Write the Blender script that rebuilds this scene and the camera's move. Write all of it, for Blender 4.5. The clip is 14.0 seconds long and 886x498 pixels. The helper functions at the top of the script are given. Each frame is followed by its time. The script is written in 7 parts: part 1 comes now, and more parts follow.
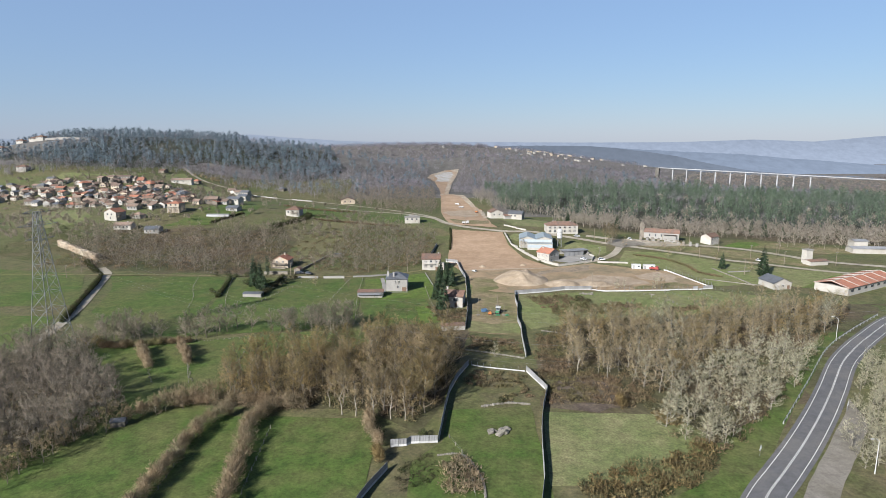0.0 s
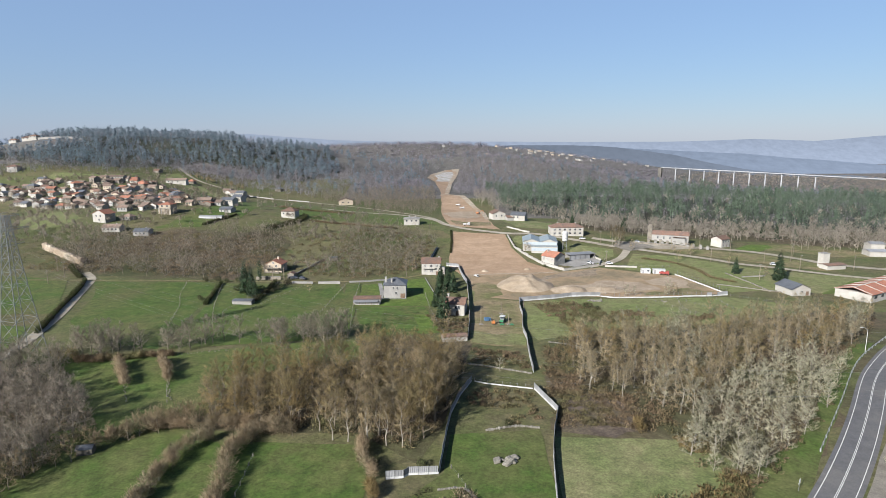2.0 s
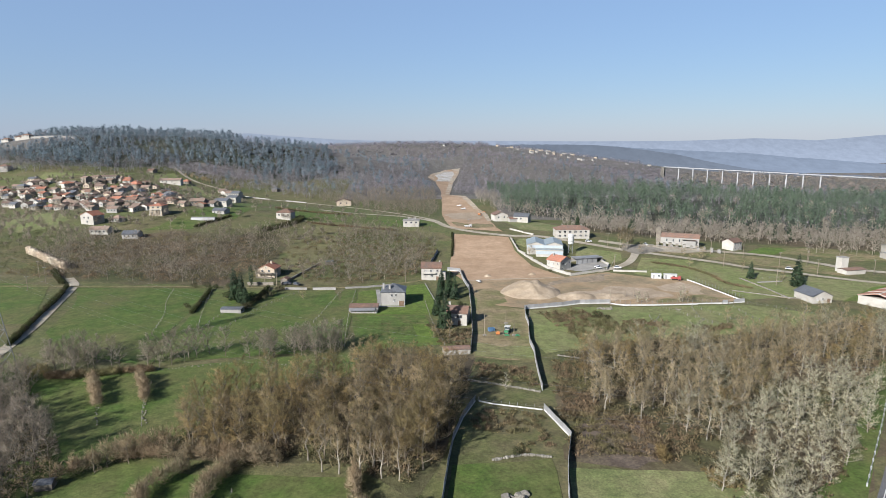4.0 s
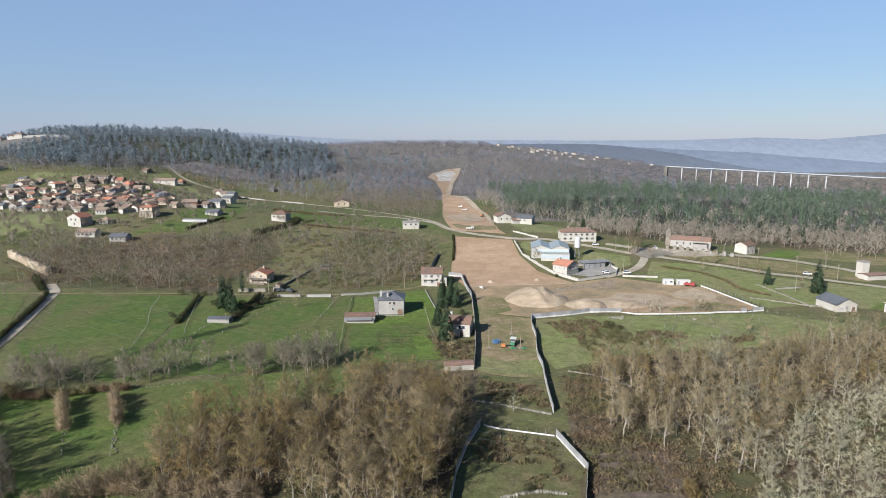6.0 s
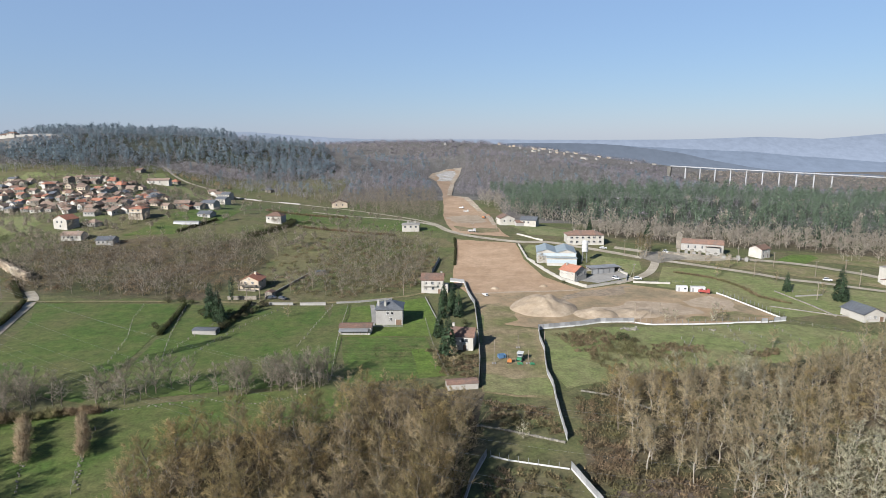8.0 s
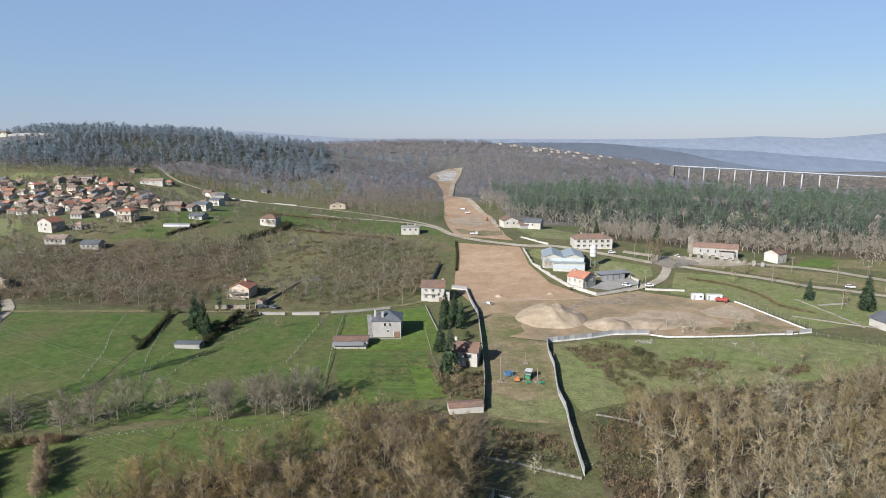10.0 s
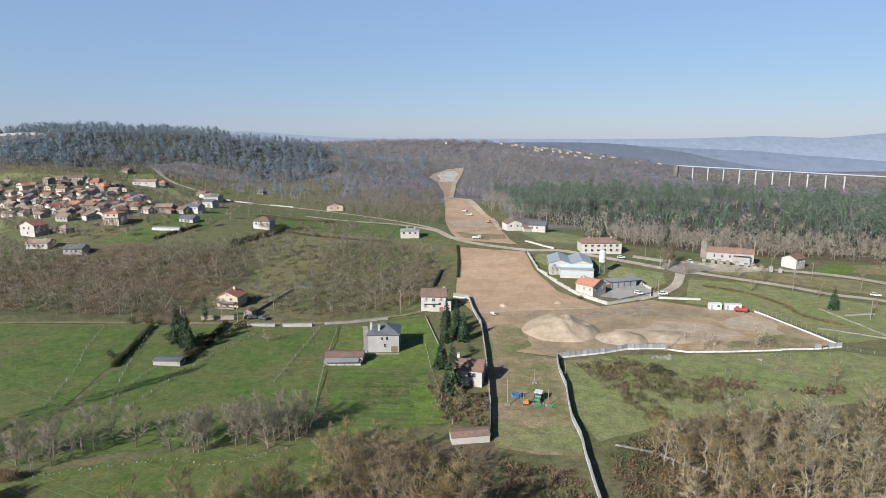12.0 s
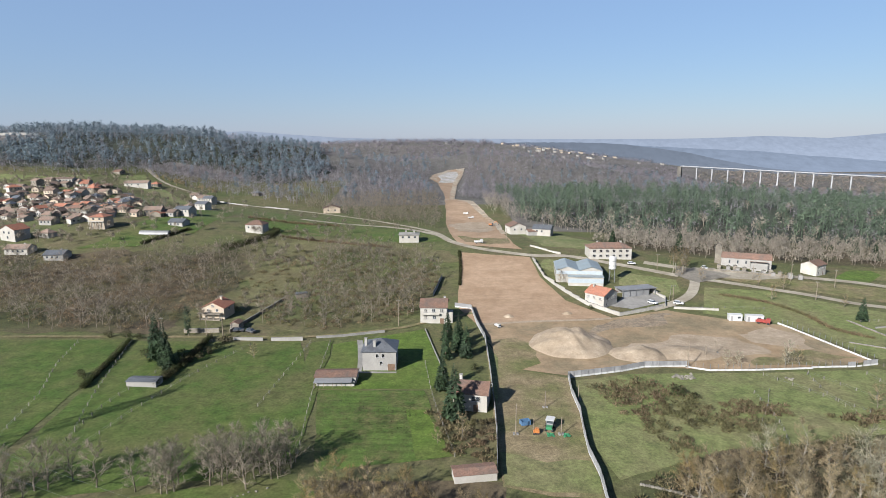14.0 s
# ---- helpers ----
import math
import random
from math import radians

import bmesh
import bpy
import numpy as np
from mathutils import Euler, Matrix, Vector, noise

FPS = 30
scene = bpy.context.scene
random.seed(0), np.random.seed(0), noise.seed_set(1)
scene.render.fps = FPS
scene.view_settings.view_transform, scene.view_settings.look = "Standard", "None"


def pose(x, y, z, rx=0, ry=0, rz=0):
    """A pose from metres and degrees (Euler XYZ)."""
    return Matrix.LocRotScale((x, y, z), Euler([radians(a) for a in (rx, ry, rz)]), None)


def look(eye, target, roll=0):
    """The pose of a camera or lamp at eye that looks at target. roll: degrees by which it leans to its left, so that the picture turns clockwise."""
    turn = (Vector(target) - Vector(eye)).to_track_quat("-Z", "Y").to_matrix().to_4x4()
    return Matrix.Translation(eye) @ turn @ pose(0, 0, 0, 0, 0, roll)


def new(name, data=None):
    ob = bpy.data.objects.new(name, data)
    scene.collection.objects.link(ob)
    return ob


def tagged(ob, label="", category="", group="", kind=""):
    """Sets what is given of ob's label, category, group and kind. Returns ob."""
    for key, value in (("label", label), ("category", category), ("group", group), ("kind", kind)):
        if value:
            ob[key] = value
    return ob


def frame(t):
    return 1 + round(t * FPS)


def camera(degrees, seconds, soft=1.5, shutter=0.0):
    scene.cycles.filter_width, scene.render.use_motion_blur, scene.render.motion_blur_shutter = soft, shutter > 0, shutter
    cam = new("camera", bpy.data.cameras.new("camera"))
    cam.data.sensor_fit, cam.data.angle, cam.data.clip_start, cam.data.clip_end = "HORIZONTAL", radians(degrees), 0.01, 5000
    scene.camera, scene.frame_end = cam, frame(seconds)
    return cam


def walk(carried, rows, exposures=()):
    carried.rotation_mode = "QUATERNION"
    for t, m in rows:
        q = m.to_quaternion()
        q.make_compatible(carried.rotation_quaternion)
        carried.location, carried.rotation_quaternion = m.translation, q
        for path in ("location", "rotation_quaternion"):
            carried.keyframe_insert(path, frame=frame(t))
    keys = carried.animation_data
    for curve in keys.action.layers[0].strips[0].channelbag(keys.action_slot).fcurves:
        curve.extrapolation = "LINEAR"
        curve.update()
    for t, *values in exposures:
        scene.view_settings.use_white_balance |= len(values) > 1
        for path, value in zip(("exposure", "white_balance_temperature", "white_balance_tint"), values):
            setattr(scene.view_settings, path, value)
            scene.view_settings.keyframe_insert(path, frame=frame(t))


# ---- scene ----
cam = camera(74.46, 14.0, 0.75)
PATH = [
    (0, pose(0.00, 0.00, 75.00, 79.465, 0, -1.011) @ pose(0, 0, 0, 0, 0, -0.185)),
    (1, pose(0.05, 7.64, 74.75, 79.448, 0, -1.001) @ pose(0, 0, 0, 0, 0, -0.195)),
    (2, pose(0.07, 15.31, 74.53, 79.426, 0, -0.990) @ pose(0, 0, 0, 0, 0, -0.202)),
    (3, pose(0.06, 23.02, 74.35, 79.398, 0, -0.978) @ pose(0, 0, 0, 0, 0, -0.207)),
    (4, pose(0.03, 30.78, 74.19, 79.367, 0, -0.964) @ pose(0, 0, 0, 0, 0, -0.210)),
    (5, pose(-0.01, 38.59, 74.05, 79.334, 0, -0.948) @ pose(0, 0, 0, 0, 0, -0.212)),
    (6, pose(-0.07, 46.46, 73.93, 79.300, 0, -0.930) @ pose(0, 0, 0, 0, 0, -0.212)),
    (7, pose(-0.13, 54.39, 73.83, 79.267, 0, -0.910) @ pose(0, 0, 0, 0, 0, -0.211)),
    (8, pose(-0.19, 62.38, 73.73, 79.236, 0, -0.888) @ pose(0, 0, 0, 0, 0, -0.210)),
    (9, pose(-0.25, 70.45, 73.63, 79.209, 0, -0.865) @ pose(0, 0, 0, 0, 0, -0.209)),
    (10, pose(-0.29, 78.59, 73.53, 79.187, 0, -0.841) @ pose(0, 0, 0, 0, 0, -0.210)),
    (11, pose(-0.32, 86.81, 73.42, 79.172, 0, -0.818) @ pose(0, 0, 0, 0, 0, -0.213)),
    (12, pose(-0.33, 95.11, 73.31, 79.166, 0, -0.795) @ pose(0, 0, 0, 0, 0, -0.219)),
    (13, pose(-0.32, 103.51, 73.17, 79.170, 0, -0.774) @ pose(0, 0, 0, 0, 0, -0.229)),
    (14, pose(-0.27, 112.00, 73.01, 79.186, 0, -0.756) @ pose(0, 0, 0, 0, 0, -0.245)),
]
walk(cam, PATH, [(0, 1.47, 5750, 10), (14, 1.47, 5750, 10)])

# ---------------------------------------------------------------- world, sun, exposure
SUN_AZ, SUN_EL = radians(222), radians(29)
world = bpy.data.worlds.new("sky")
scene.world = world
world.use_nodes = True
wn = world.node_tree
wn.nodes.clear()
sky = wn.nodes.new("ShaderNodeTexSky")
sky.sky_type, sky.sun_disc = "NISHITA", False
sky.sun_elevation, sky.sun_rotation = SUN_EL, SUN_AZ
sky.altitude, sky.air_density, sky.dust_density, sky.ozone_density = 300, 1.35, 0.15, 5.0
bg = wn.nodes.new("ShaderNodeBackground")
bg.inputs["Strength"].default_value = 0.0345
wo = wn.nodes.new("ShaderNodeOutputWorld")
haze = wn.nodes.new("ShaderNodeMix")
haze.data_type = "RGBA"
up = wn.nodes.new("ShaderNodeTexCoord")
axes = wn.nodes.new("ShaderNodeSeparateXYZ")
thin = wn.nodes.new("ShaderNodeMapRange")
thin.interpolation_type = "SMOOTHSTEP"
thin.inputs["From Min"].default_value, thin.inputs["From Max"].default_value = 0.22, 0.85
thin.inputs["To Min"].default_value, thin.inputs["To Max"].default_value = 0.55, 0.05
wn.links.new(up.outputs["Generated"], axes.inputs[0])
wn.links.new(axes.outputs["Z"], thin.inputs["Value"])
wn.links.new(thin.outputs["Result"], haze.inputs["Factor"])
haze.inputs["B"].default_value = (4.1, 5.2, 7.3, 1)
wn.links.new(sky.outputs[0], haze.inputs["A"])
wn.links.new(haze.outputs["Result"], bg.inputs["Color"])
wn.links.new(bg.outputs[0], wo.inputs["Surface"])

sun_data = bpy.data.lights.new("sun", "SUN")
sun_data.energy, sun_data.angle, sun_data.color = 5.0, radians(0.55), (1.0, 0.9, 0.76)
sun = new("sun", sun_data)
sun_dir = Vector((math.sin(SUN_AZ) * math.cos(SUN_EL), math.cos(SUN_AZ) * math.cos(SUN_EL), math.sin(SUN_EL)))
sun.matrix_world = look(tuple(sun_dir * 300), (0, 0, 0))


# ---------------------------------------------------------------- materials
def surface(name, a, b, c=None, size=4.0, fine=0.5, rough=0.9, bump=0.15, metal=0.0, per=0.0, place="Position", broad=None, per_piece=0.0, streak=None, grain=0.8, thin=0.0):
    """A procedural surface: a and b mixed by grain of that size in metres, c added in broad stains, per: brightness spread between objects."""
    m = bpy.data.materials.new(name)
    m.use_nodes = True
    n, l = m.node_tree.nodes, m.node_tree.links
    bs = n["Principled BSDF"]
    if place == "Position":
        co = n.new("ShaderNodeNewGeometry").outputs["Position"]
    else:
        co = n.new("ShaderNodeTexCoord").outputs["Object"]

    def noise_at(scale, detail, rough_=0.6):
        t = n.new("ShaderNodeTexNoise")
        t.inputs["Scale"].default_value, t.inputs["Detail"].default_value = scale, detail
        t.inputs["Roughness"].default_value = rough_
        l.new(co, t.inputs["Vector"])
        return t.outputs["Fac"]

    def spread(sock, lo, hi):
        r = n.new("ShaderNodeMapRange")
        r.inputs["From Min"].default_value, r.inputs["From Max"].default_value = lo, hi
        l.new(sock, r.inputs["Value"])
        return r.outputs["Result"]

    def mix(fac, x, y, blend="MIX"):
        k = n.new("ShaderNodeMix")
        k.data_type, k.blend_type = "RGBA", blend
        for sock, v in ((k.inputs["Factor"], fac), (k.inputs["A"], x), (k.inputs["B"], y)):
            if isinstance(v, tuple):
                sock.default_value = (*v, 1)
            elif isinstance(v, float):
                sock.default_value = v
            else:
                l.new(v, sock)
        return k.outputs["Result"]

    col = mix(spread(noise_at(1 / size, 5), 0.36, 0.64), a, b)
    if c:
        col = mix(spread(noise_at(1 / (broad or size * 8), 4), 0.42, 0.66), col, c)
    f = noise_at(1 / fine, 4, 0.75)
    if place == "Position":
        col = mix(grain, col, mix(spread(noise_at(0.26 / fine, 4, 0.7), 0.3, 0.7), (0.6, 0.6, 0.6), (1.35, 1.35, 1.35)), "MULTIPLY")
    col = mix(grain, col, mix(spread(f, 0.3, 0.7), (0.55, 0.55, 0.55), (1.42, 1.42, 1.42)), "MULTIPLY")
    if streak:
        mp = n.new("ShaderNodeMapping")
        mp.inputs["Rotation"].default_value[2] = radians(streak[0])
        mp.inputs["Scale"].default_value = (0.045, 0.75, 0.1)
        l.new(co, mp.inputs["Vector"])
        t = n.new("ShaderNodeTexNoise")
        t.inputs["Scale"].default_value, t.inputs["Detail"].default_value = 1.0, 5
        l.new(mp.outputs[0], t.inputs["Vector"])
        col = mix(streak[1], col, mix(spread(t.outputs["Fac"], 0.35, 0.65), (0.55, 0.55, 0.55), (1.4, 1.4, 1.4)), "MULTIPLY")
    if per:
        oi = n.new("ShaderNodeObjectInfo")
        r = n.new("ShaderNodeMapRange")
        r.inputs["To Min"].default_value, r.inputs["To Max"].default_value = 1 - per, 1 + per
        l.new(oi.outputs["Random"], r.inputs["Value"])
        v = n.new("ShaderNodeCombineXYZ")
        for k in range(3):
            l.new(r.outputs["Result"], v.inputs[k])
        col = mix(1.0, col, v.outputs[0], "MULTIPLY")
    if per_piece:
        gi = n.new("ShaderNodeNewGeometry")
        r = n.new("ShaderNodeMapRange")
        r.inputs["To Min"].default_value, r.inputs["To Max"].default_value = 1 - per_piece, 1 + per_piece
        l.new(gi.outputs["Random Per Island"], r.inputs["Value"])
        v = n.new("ShaderNodeCombineXYZ")
        for k in range(3):
            l.new(r.outputs["Result"], v.inputs[k])
        col = mix(1.0, col, v.outputs[0], "MULTIPLY")
    l.new(col, bs.inputs["Base Color"])
    bs.inputs["Roughness"].default_value, bs.inputs["Metallic"].default_value = rough, metal
    bs.inputs["Specular IOR Level"].default_value = 0.2 if rough > 0.7 else 0.5
    if bump:
        bp = n.new("ShaderNodeBump")
        bp.inputs["Strength"].default_value, bp.inputs["Distance"].default_value = 0.6, bump
        l.new(f, bp.inputs["Height"])
        l.new(bp.outputs[0], bs.inputs["Normal"])
    if thin:
        tl = n.new("ShaderNodeBsdfTranslucent")
        l.new(col, tl.inputs["Color"])
        ms = n.new("ShaderNodeMixShader")
        ms.inputs["Fac"].default_value = thin
        l.new(bs.outputs[0], ms.inputs[1])
        l.new(tl.outputs[0], ms.inputs[2])
        l.new(ms.outputs[0], n["Material Output"].inputs["Surface"])
    return m


M = {
    "ground": surface("rough_ground", (0.0633, 0.0658, 0.0253), (0.0861, 0.0732, 0.0405), (0.0581, 0.0706, 0.0228), 9, 0.9, broad=45, bump=0.3),
    "forest_floor": surface("leaf_litter", (0.0565, 0.0446, 0.0262), (0.0763, 0.0607, 0.0385), (0.0465, 0.0506, 0.0202), 6, 1.2, broad=40, bump=0.4),
    "grass": surface("meadow_grass", (0.04, 0.0668, 0.0124), (0.0582, 0.0782, 0.0179), (0.0692, 0.0722, 0.0262), 7, 0.7, broad=28),
    "rough_grass": surface("rough_olive_grass", (0.088, 0.106, 0.036), (0.11, 0.122, 0.046), (0.118, 0.112, 0.054), 6, 0.7, broad=20),
    "lawn": surface("lush_grass", (0.05, 0.082, 0.0125), (0.07, 0.102, 0.018), (0.066, 0.08, 0.021), 5, 0.6, broad=22),
    "dry_grass": surface("dry_grass", (0.106, 0.114, 0.0483), (0.138, 0.13, 0.0644), (0.0838, 0.103, 0.0354), 5, 0.6, broad=18),
    "crops": surface("garden_crops", (0.038, 0.0633, 0.0126), (0.0759, 0.0759, 0.0278), (0.0506, 0.0814, 0.0152), 2.5, 0.8, broad=11, bump=0.3, streak=(86, 0.4)),
    "hill_grass": surface("dull_hillside_grass", (0.075, 0.074, 0.032), (0.094, 0.09, 0.042), (0.08, 0.068, 0.036), 5, 0.8, broad=18),
    # the darkness between pine crowns is put into this floor's colour
    "needle_floor": surface("needle_litter", (0.028, 0.034, 0.024), (0.04, 0.045, 0.032), (0.034, 0.034, 0.024), 9, 1.5, broad=50, bump=0.4),
    "orange_earth": surface("orange_earth", (0.213, 0.15, 0.0967), (0.255, 0.183, 0.123), (0.189, 0.129, 0.0809), 7, 0.6, broad=16, grain=0.35, streak=(12, 0.1)),
    "brown_earth": surface("brown_earth", (0.177, 0.127, 0.0764), (0.23, 0.171, 0.109), (0.131, 0.108, 0.0681), 11, 0.7, broad=18, grain=0.4, streak=(14, 0.06)),
    "dark_soil": surface("dark_brown_soil", (0.06, 0.046, 0.036), (0.088, 0.07, 0.054), (0.075, 0.062, 0.04), 3, 0.6, broad=9, bump=0.3),
    "sand": surface("pale_sand", (0.212, 0.17, 0.122), (0.255, 0.21, 0.155), (0.188, 0.148, 0.104), 3, 0.4, broad=9, grain=0.45, bump=0.25),
    "rock": surface("cut_rock", (0.243, 0.208, 0.158), (0.293, 0.258, 0.202), (0.228, 0.167, 0.112), 6, 1.0, broad=30, bump=0.5),
    "stone": surface("granite", (0.137, 0.126, 0.105), (0.182, 0.171, 0.147), (0.0909, 0.0859, 0.0668), 0.7, 0.2, broad=2.5, place="Object", per=0.25),
    "asphalt": surface("asphalt", (0.069, 0.069, 0.0724), (0.0855, 0.0855, 0.0891), (0.0987, 0.0952, 0.0918), 3, 0.3, broad=14, bump=0.02, rough=0.85, grain=0.3),
    "lane": surface("lane_gravel", (0.21, 0.188, 0.15), (0.261, 0.237, 0.189), (0.171, 0.15, 0.114), 3, 0.4, broad=10, bump=0.04, grain=0.3),
    "concrete": surface("concrete", (0.167, 0.162, 0.152), (0.208, 0.202, 0.19), (0.141, 0.136, 0.127), 2, 0.3, broad=7, bump=0.02, grain=0.3),
    "pale_concrete": surface("weathered_pale_concrete", (0.221, 0.226, 0.234), (0.25, 0.254, 0.262), (0.197, 0.201, 0.209), 4, 1.0, broad=30, bump=0, grain=0.3),
    "gravel": surface("grey_road_gravel", (0.13, 0.118, 0.1), (0.16, 0.146, 0.125), (0.113, 0.103, 0.0821), 2.5, 0.4, broad=9, bump=0.03, grain=0.4),
    "damp_earth": surface("damp_grey_earth", (0.144, 0.117, 0.086), (0.178, 0.147, 0.11), (0.161, 0.124, 0.085), 4, 0.6, broad=12, streak=(4, 0.2)),
    "rock_grey": surface("blasted_grey_rock", (0.27, 0.265, 0.25), (0.33, 0.325, 0.31), (0.23, 0.2, 0.165), 5, 1.5, broad=18, bump=0.4, streak=(90, 0.3)),
    "paint": surface("road_paint", (0.38, 0.38, 0.368), (0.453, 0.453, 0.44), None, 0.8, 0.15, bump=0, grain=0.3),
    "white_wall": surface("white_render", (0.272, 0.261, 0.236), (0.314, 0.302, 0.275), (0.247, 0.232, 0.204), 1.3, 0.25, broad=5, bump=0.01, place="Object", per=0.08, grain=0.3),
    "grey_wall": surface("grey_render", (0.213, 0.205, 0.192), (0.25, 0.242, 0.226), (0.192, 0.186, 0.173), 1.3, 0.25, broad=5, bump=0.01, place="Object", per=0.15, grain=0.3),
    "cream_wall": surface("cream_render", (0.298, 0.25, 0.186), (0.335, 0.287, 0.224), (0.266, 0.224, 0.176), 1.3, 0.25, broad=5, bump=0.01, place="Object", per=0.15, grain=0.3),
    "stone_wall": surface("stone_masonry", (0.136, 0.119, 0.0954), (0.193, 0.172, 0.144), (0.101, 0.0909, 0.0759), 0.5, 0.18, broad=4, bump=0.05, place="Object", per=0.2),
    "brown_tile": surface("brown_roof_tile", (0.102, 0.062, 0.0465), (0.14, 0.088, 0.0645), (0.0819, 0.0633, 0.0539), 0.7, 0.3, broad=4, bump=0.06, place="Object", per=0.25),
    "old_tile": surface("weathered_roof_tile", (0.118, 0.083, 0.064), (0.16, 0.117, 0.093), (0.1, 0.083, 0.07), 0.8, 0.3, broad=5, bump=0.05, place="Object", per=0.3),
    "red_tile": surface("terracotta_tile", (0.19, 0.082, 0.052), (0.23, 0.106, 0.07), (0.165, 0.086, 0.062), 0.7, 0.3, broad=4, bump=0.06, place="Object", per=0.2),
    "slate": surface("slate_tile", (0.06, 0.064, 0.07), (0.085, 0.09, 0.098), (0.05, 0.052, 0.058), 0.6, 0.25, broad=4, bump=0.03, rough=0.5, place="Object"),
    "blue_sheet": surface("blue_grey_sheet_metal", (0.155, 0.188, 0.2), (0.182, 0.212, 0.222), (0.161, 0.178, 0.182), 1.5, 0.3, broad=6, bump=0.02, rough=0.45, place="Object", grain=0.3),
    "blue_wall": surface("pale_blue_sheet", (0.235, 0.268, 0.292), (0.26, 0.292, 0.315), None, 1.5, 0.3, bump=0.01, rough=0.5, place="Object", grain=0.3),
    "grey_sheet": surface("grey_sheet_metal", (0.152, 0.154, 0.158), (0.187, 0.19, 0.193), (0.131, 0.131, 0.131), 1.2, 0.3, broad=5, bump=0.01, rough=0.5, place="Object", per=0.14, grain=0.3),
    "white_sheet": surface("white_sheet", (0.323, 0.323, 0.318), (0.375, 0.375, 0.37), None, 1.0, 0.3, bump=0, rough=0.5, place="Object", per=0.1, grain=0.3),
    "steel": surface("galvanised_steel", (0.152, 0.158, 0.162), (0.193, 0.197, 0.202), None, 0.6, 0.2, bump=0, rough=0.45, metal=0.5, place="Object"),
    "dark_metal": surface("dark_metal", (0.0391, 0.0391, 0.043), (0.0588, 0.0588, 0.0626), None, 0.6, 0.2, bump=0, rough=0.5, place="Object"),
    "wood_pole": surface("weathered_wood", (0.127, 0.104, 0.0783), (0.167, 0.141, 0.112), None, 0.6, 0.15, bump=0.01, place="Object", per=0.2),
    "frame": surface("white_window_frame", (0.352, 0.352, 0.347), (0.383, 0.383, 0.378), None, 1, 0.3, bump=0, rough=0.5, place="Object", grain=0.3),
    "door": surface("brown_door_paint", (0.0861, 0.0548, 0.0352), (0.118, 0.0744, 0.047), None, 0.5, 0.2, bump=0, rough=0.6, place="Object"),
    "bark": surface("grey_bark", (0.109, 0.0911, 0.0697), (0.163, 0.143, 0.114), (0.079, 0.0697, 0.0486), 0.8, 0.3, broad=3, bump=0.03, place="Object", per=0.2),
    "pale_bark": surface("pale_lichen_bark", (0.168, 0.152, 0.124), (0.224, 0.205, 0.171), (0.138, 0.124, 0.0995), 0.8, 0.3, broad=3, bump=0.03, place="Object", per=0.15),
    "twigs": surface("brown_twigs", (0.214, 0.167, 0.0966), (0.273, 0.215, 0.127), (0.203, 0.168, 0.0984), 1.5, 0.4, broad=6, bump=0, per=0.25, per_piece=0.15, thin=0.42),
    # paler copy of the brown twigs: lichen grey, plus glare put into the colour
    "river_twigs": surface("grey_lichen_twigs", (0.289, 0.235, 0.141), (0.362, 0.296, 0.181), (0.274, 0.231, 0.141), 1.5, 0.4, broad=9, bump=0, per=0.2, per_piece=0.15, thin=0.42),
    "pale_twigs": surface("pale_lichen_twigs", (0.328, 0.31, 0.216), (0.42, 0.4, 0.286), (0.299, 0.279, 0.193), 1.5, 0.4, broad=6, bump=0, per=0.15, per_piece=0.15, thin=0.42),
    "rust_leaves": surface("rusty_oak_leaves", (0.181, 0.131, 0.0588), (0.226, 0.169, 0.0764), (0.181, 0.152, 0.0764), 1.5, 0.4, broad=9, bump=0, per=0.25, per_piece=0.18, thin=0.42),
    "hedge_twigs": surface("pinkish_brown_hedge_twigs", (0.224, 0.167, 0.104), (0.285, 0.225, 0.147), (0.207, 0.175, 0.115), 1.5, 0.4, broad=9, bump=0, per=0.12, per_piece=0.14, thin=0.42),
    "needles": surface("dark_green_needles", (0.0306, 0.0508, 0.0264), (0.0489, 0.0764, 0.0367), (0.0387, 0.0559, 0.0356), 1.0, 0.4, broad=5, bump=0, per=0.2, per_piece=0.25, thin=0.42),
    "pine": surface("pine_needles", (0.0829, 0.116, 0.0768), (0.118, 0.153, 0.102), (0.0952, 0.123, 0.092), 8, 1.5, broad=60, bump=0, per_piece=0.15, thin=0.42),
    # green needles with distance haze put into the colour, paler and bluer
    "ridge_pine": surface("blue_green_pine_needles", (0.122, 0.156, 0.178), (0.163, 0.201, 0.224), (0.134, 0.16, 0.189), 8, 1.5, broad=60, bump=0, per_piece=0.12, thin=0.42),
    "grey_twigs": surface("grey_brown_twigs", (0.193, 0.165, 0.13), (0.246, 0.212, 0.173), (0.178, 0.157, 0.119), 1.5, 0.4, broad=9, bump=0, per_piece=0.18, thin=0.42),
    # lighter copy of the grey twigs, with haze put into the colour
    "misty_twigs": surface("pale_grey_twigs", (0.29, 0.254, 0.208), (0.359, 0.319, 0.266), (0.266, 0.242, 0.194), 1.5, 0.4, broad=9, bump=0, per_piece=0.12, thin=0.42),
    "far_floor": surface("distant_leaf_litter", (0.084, 0.076, 0.07), (0.105, 0.095, 0.088), (0.076, 0.074, 0.064), 14, 3.0, broad=90, bump=0.4),
    "trampled": surface("trampled_grass", (0.103, 0.0931, 0.0466), (0.151, 0.12, 0.0673), (0.0828, 0.0911, 0.031), 4, 0.6, broad=13),
    "patchy_earth": surface("grass_grown_earth", (0.128, 0.102, 0.058), (0.162, 0.13, 0.078), (0.082, 0.088, 0.032), 6, 0.5, broad=15),
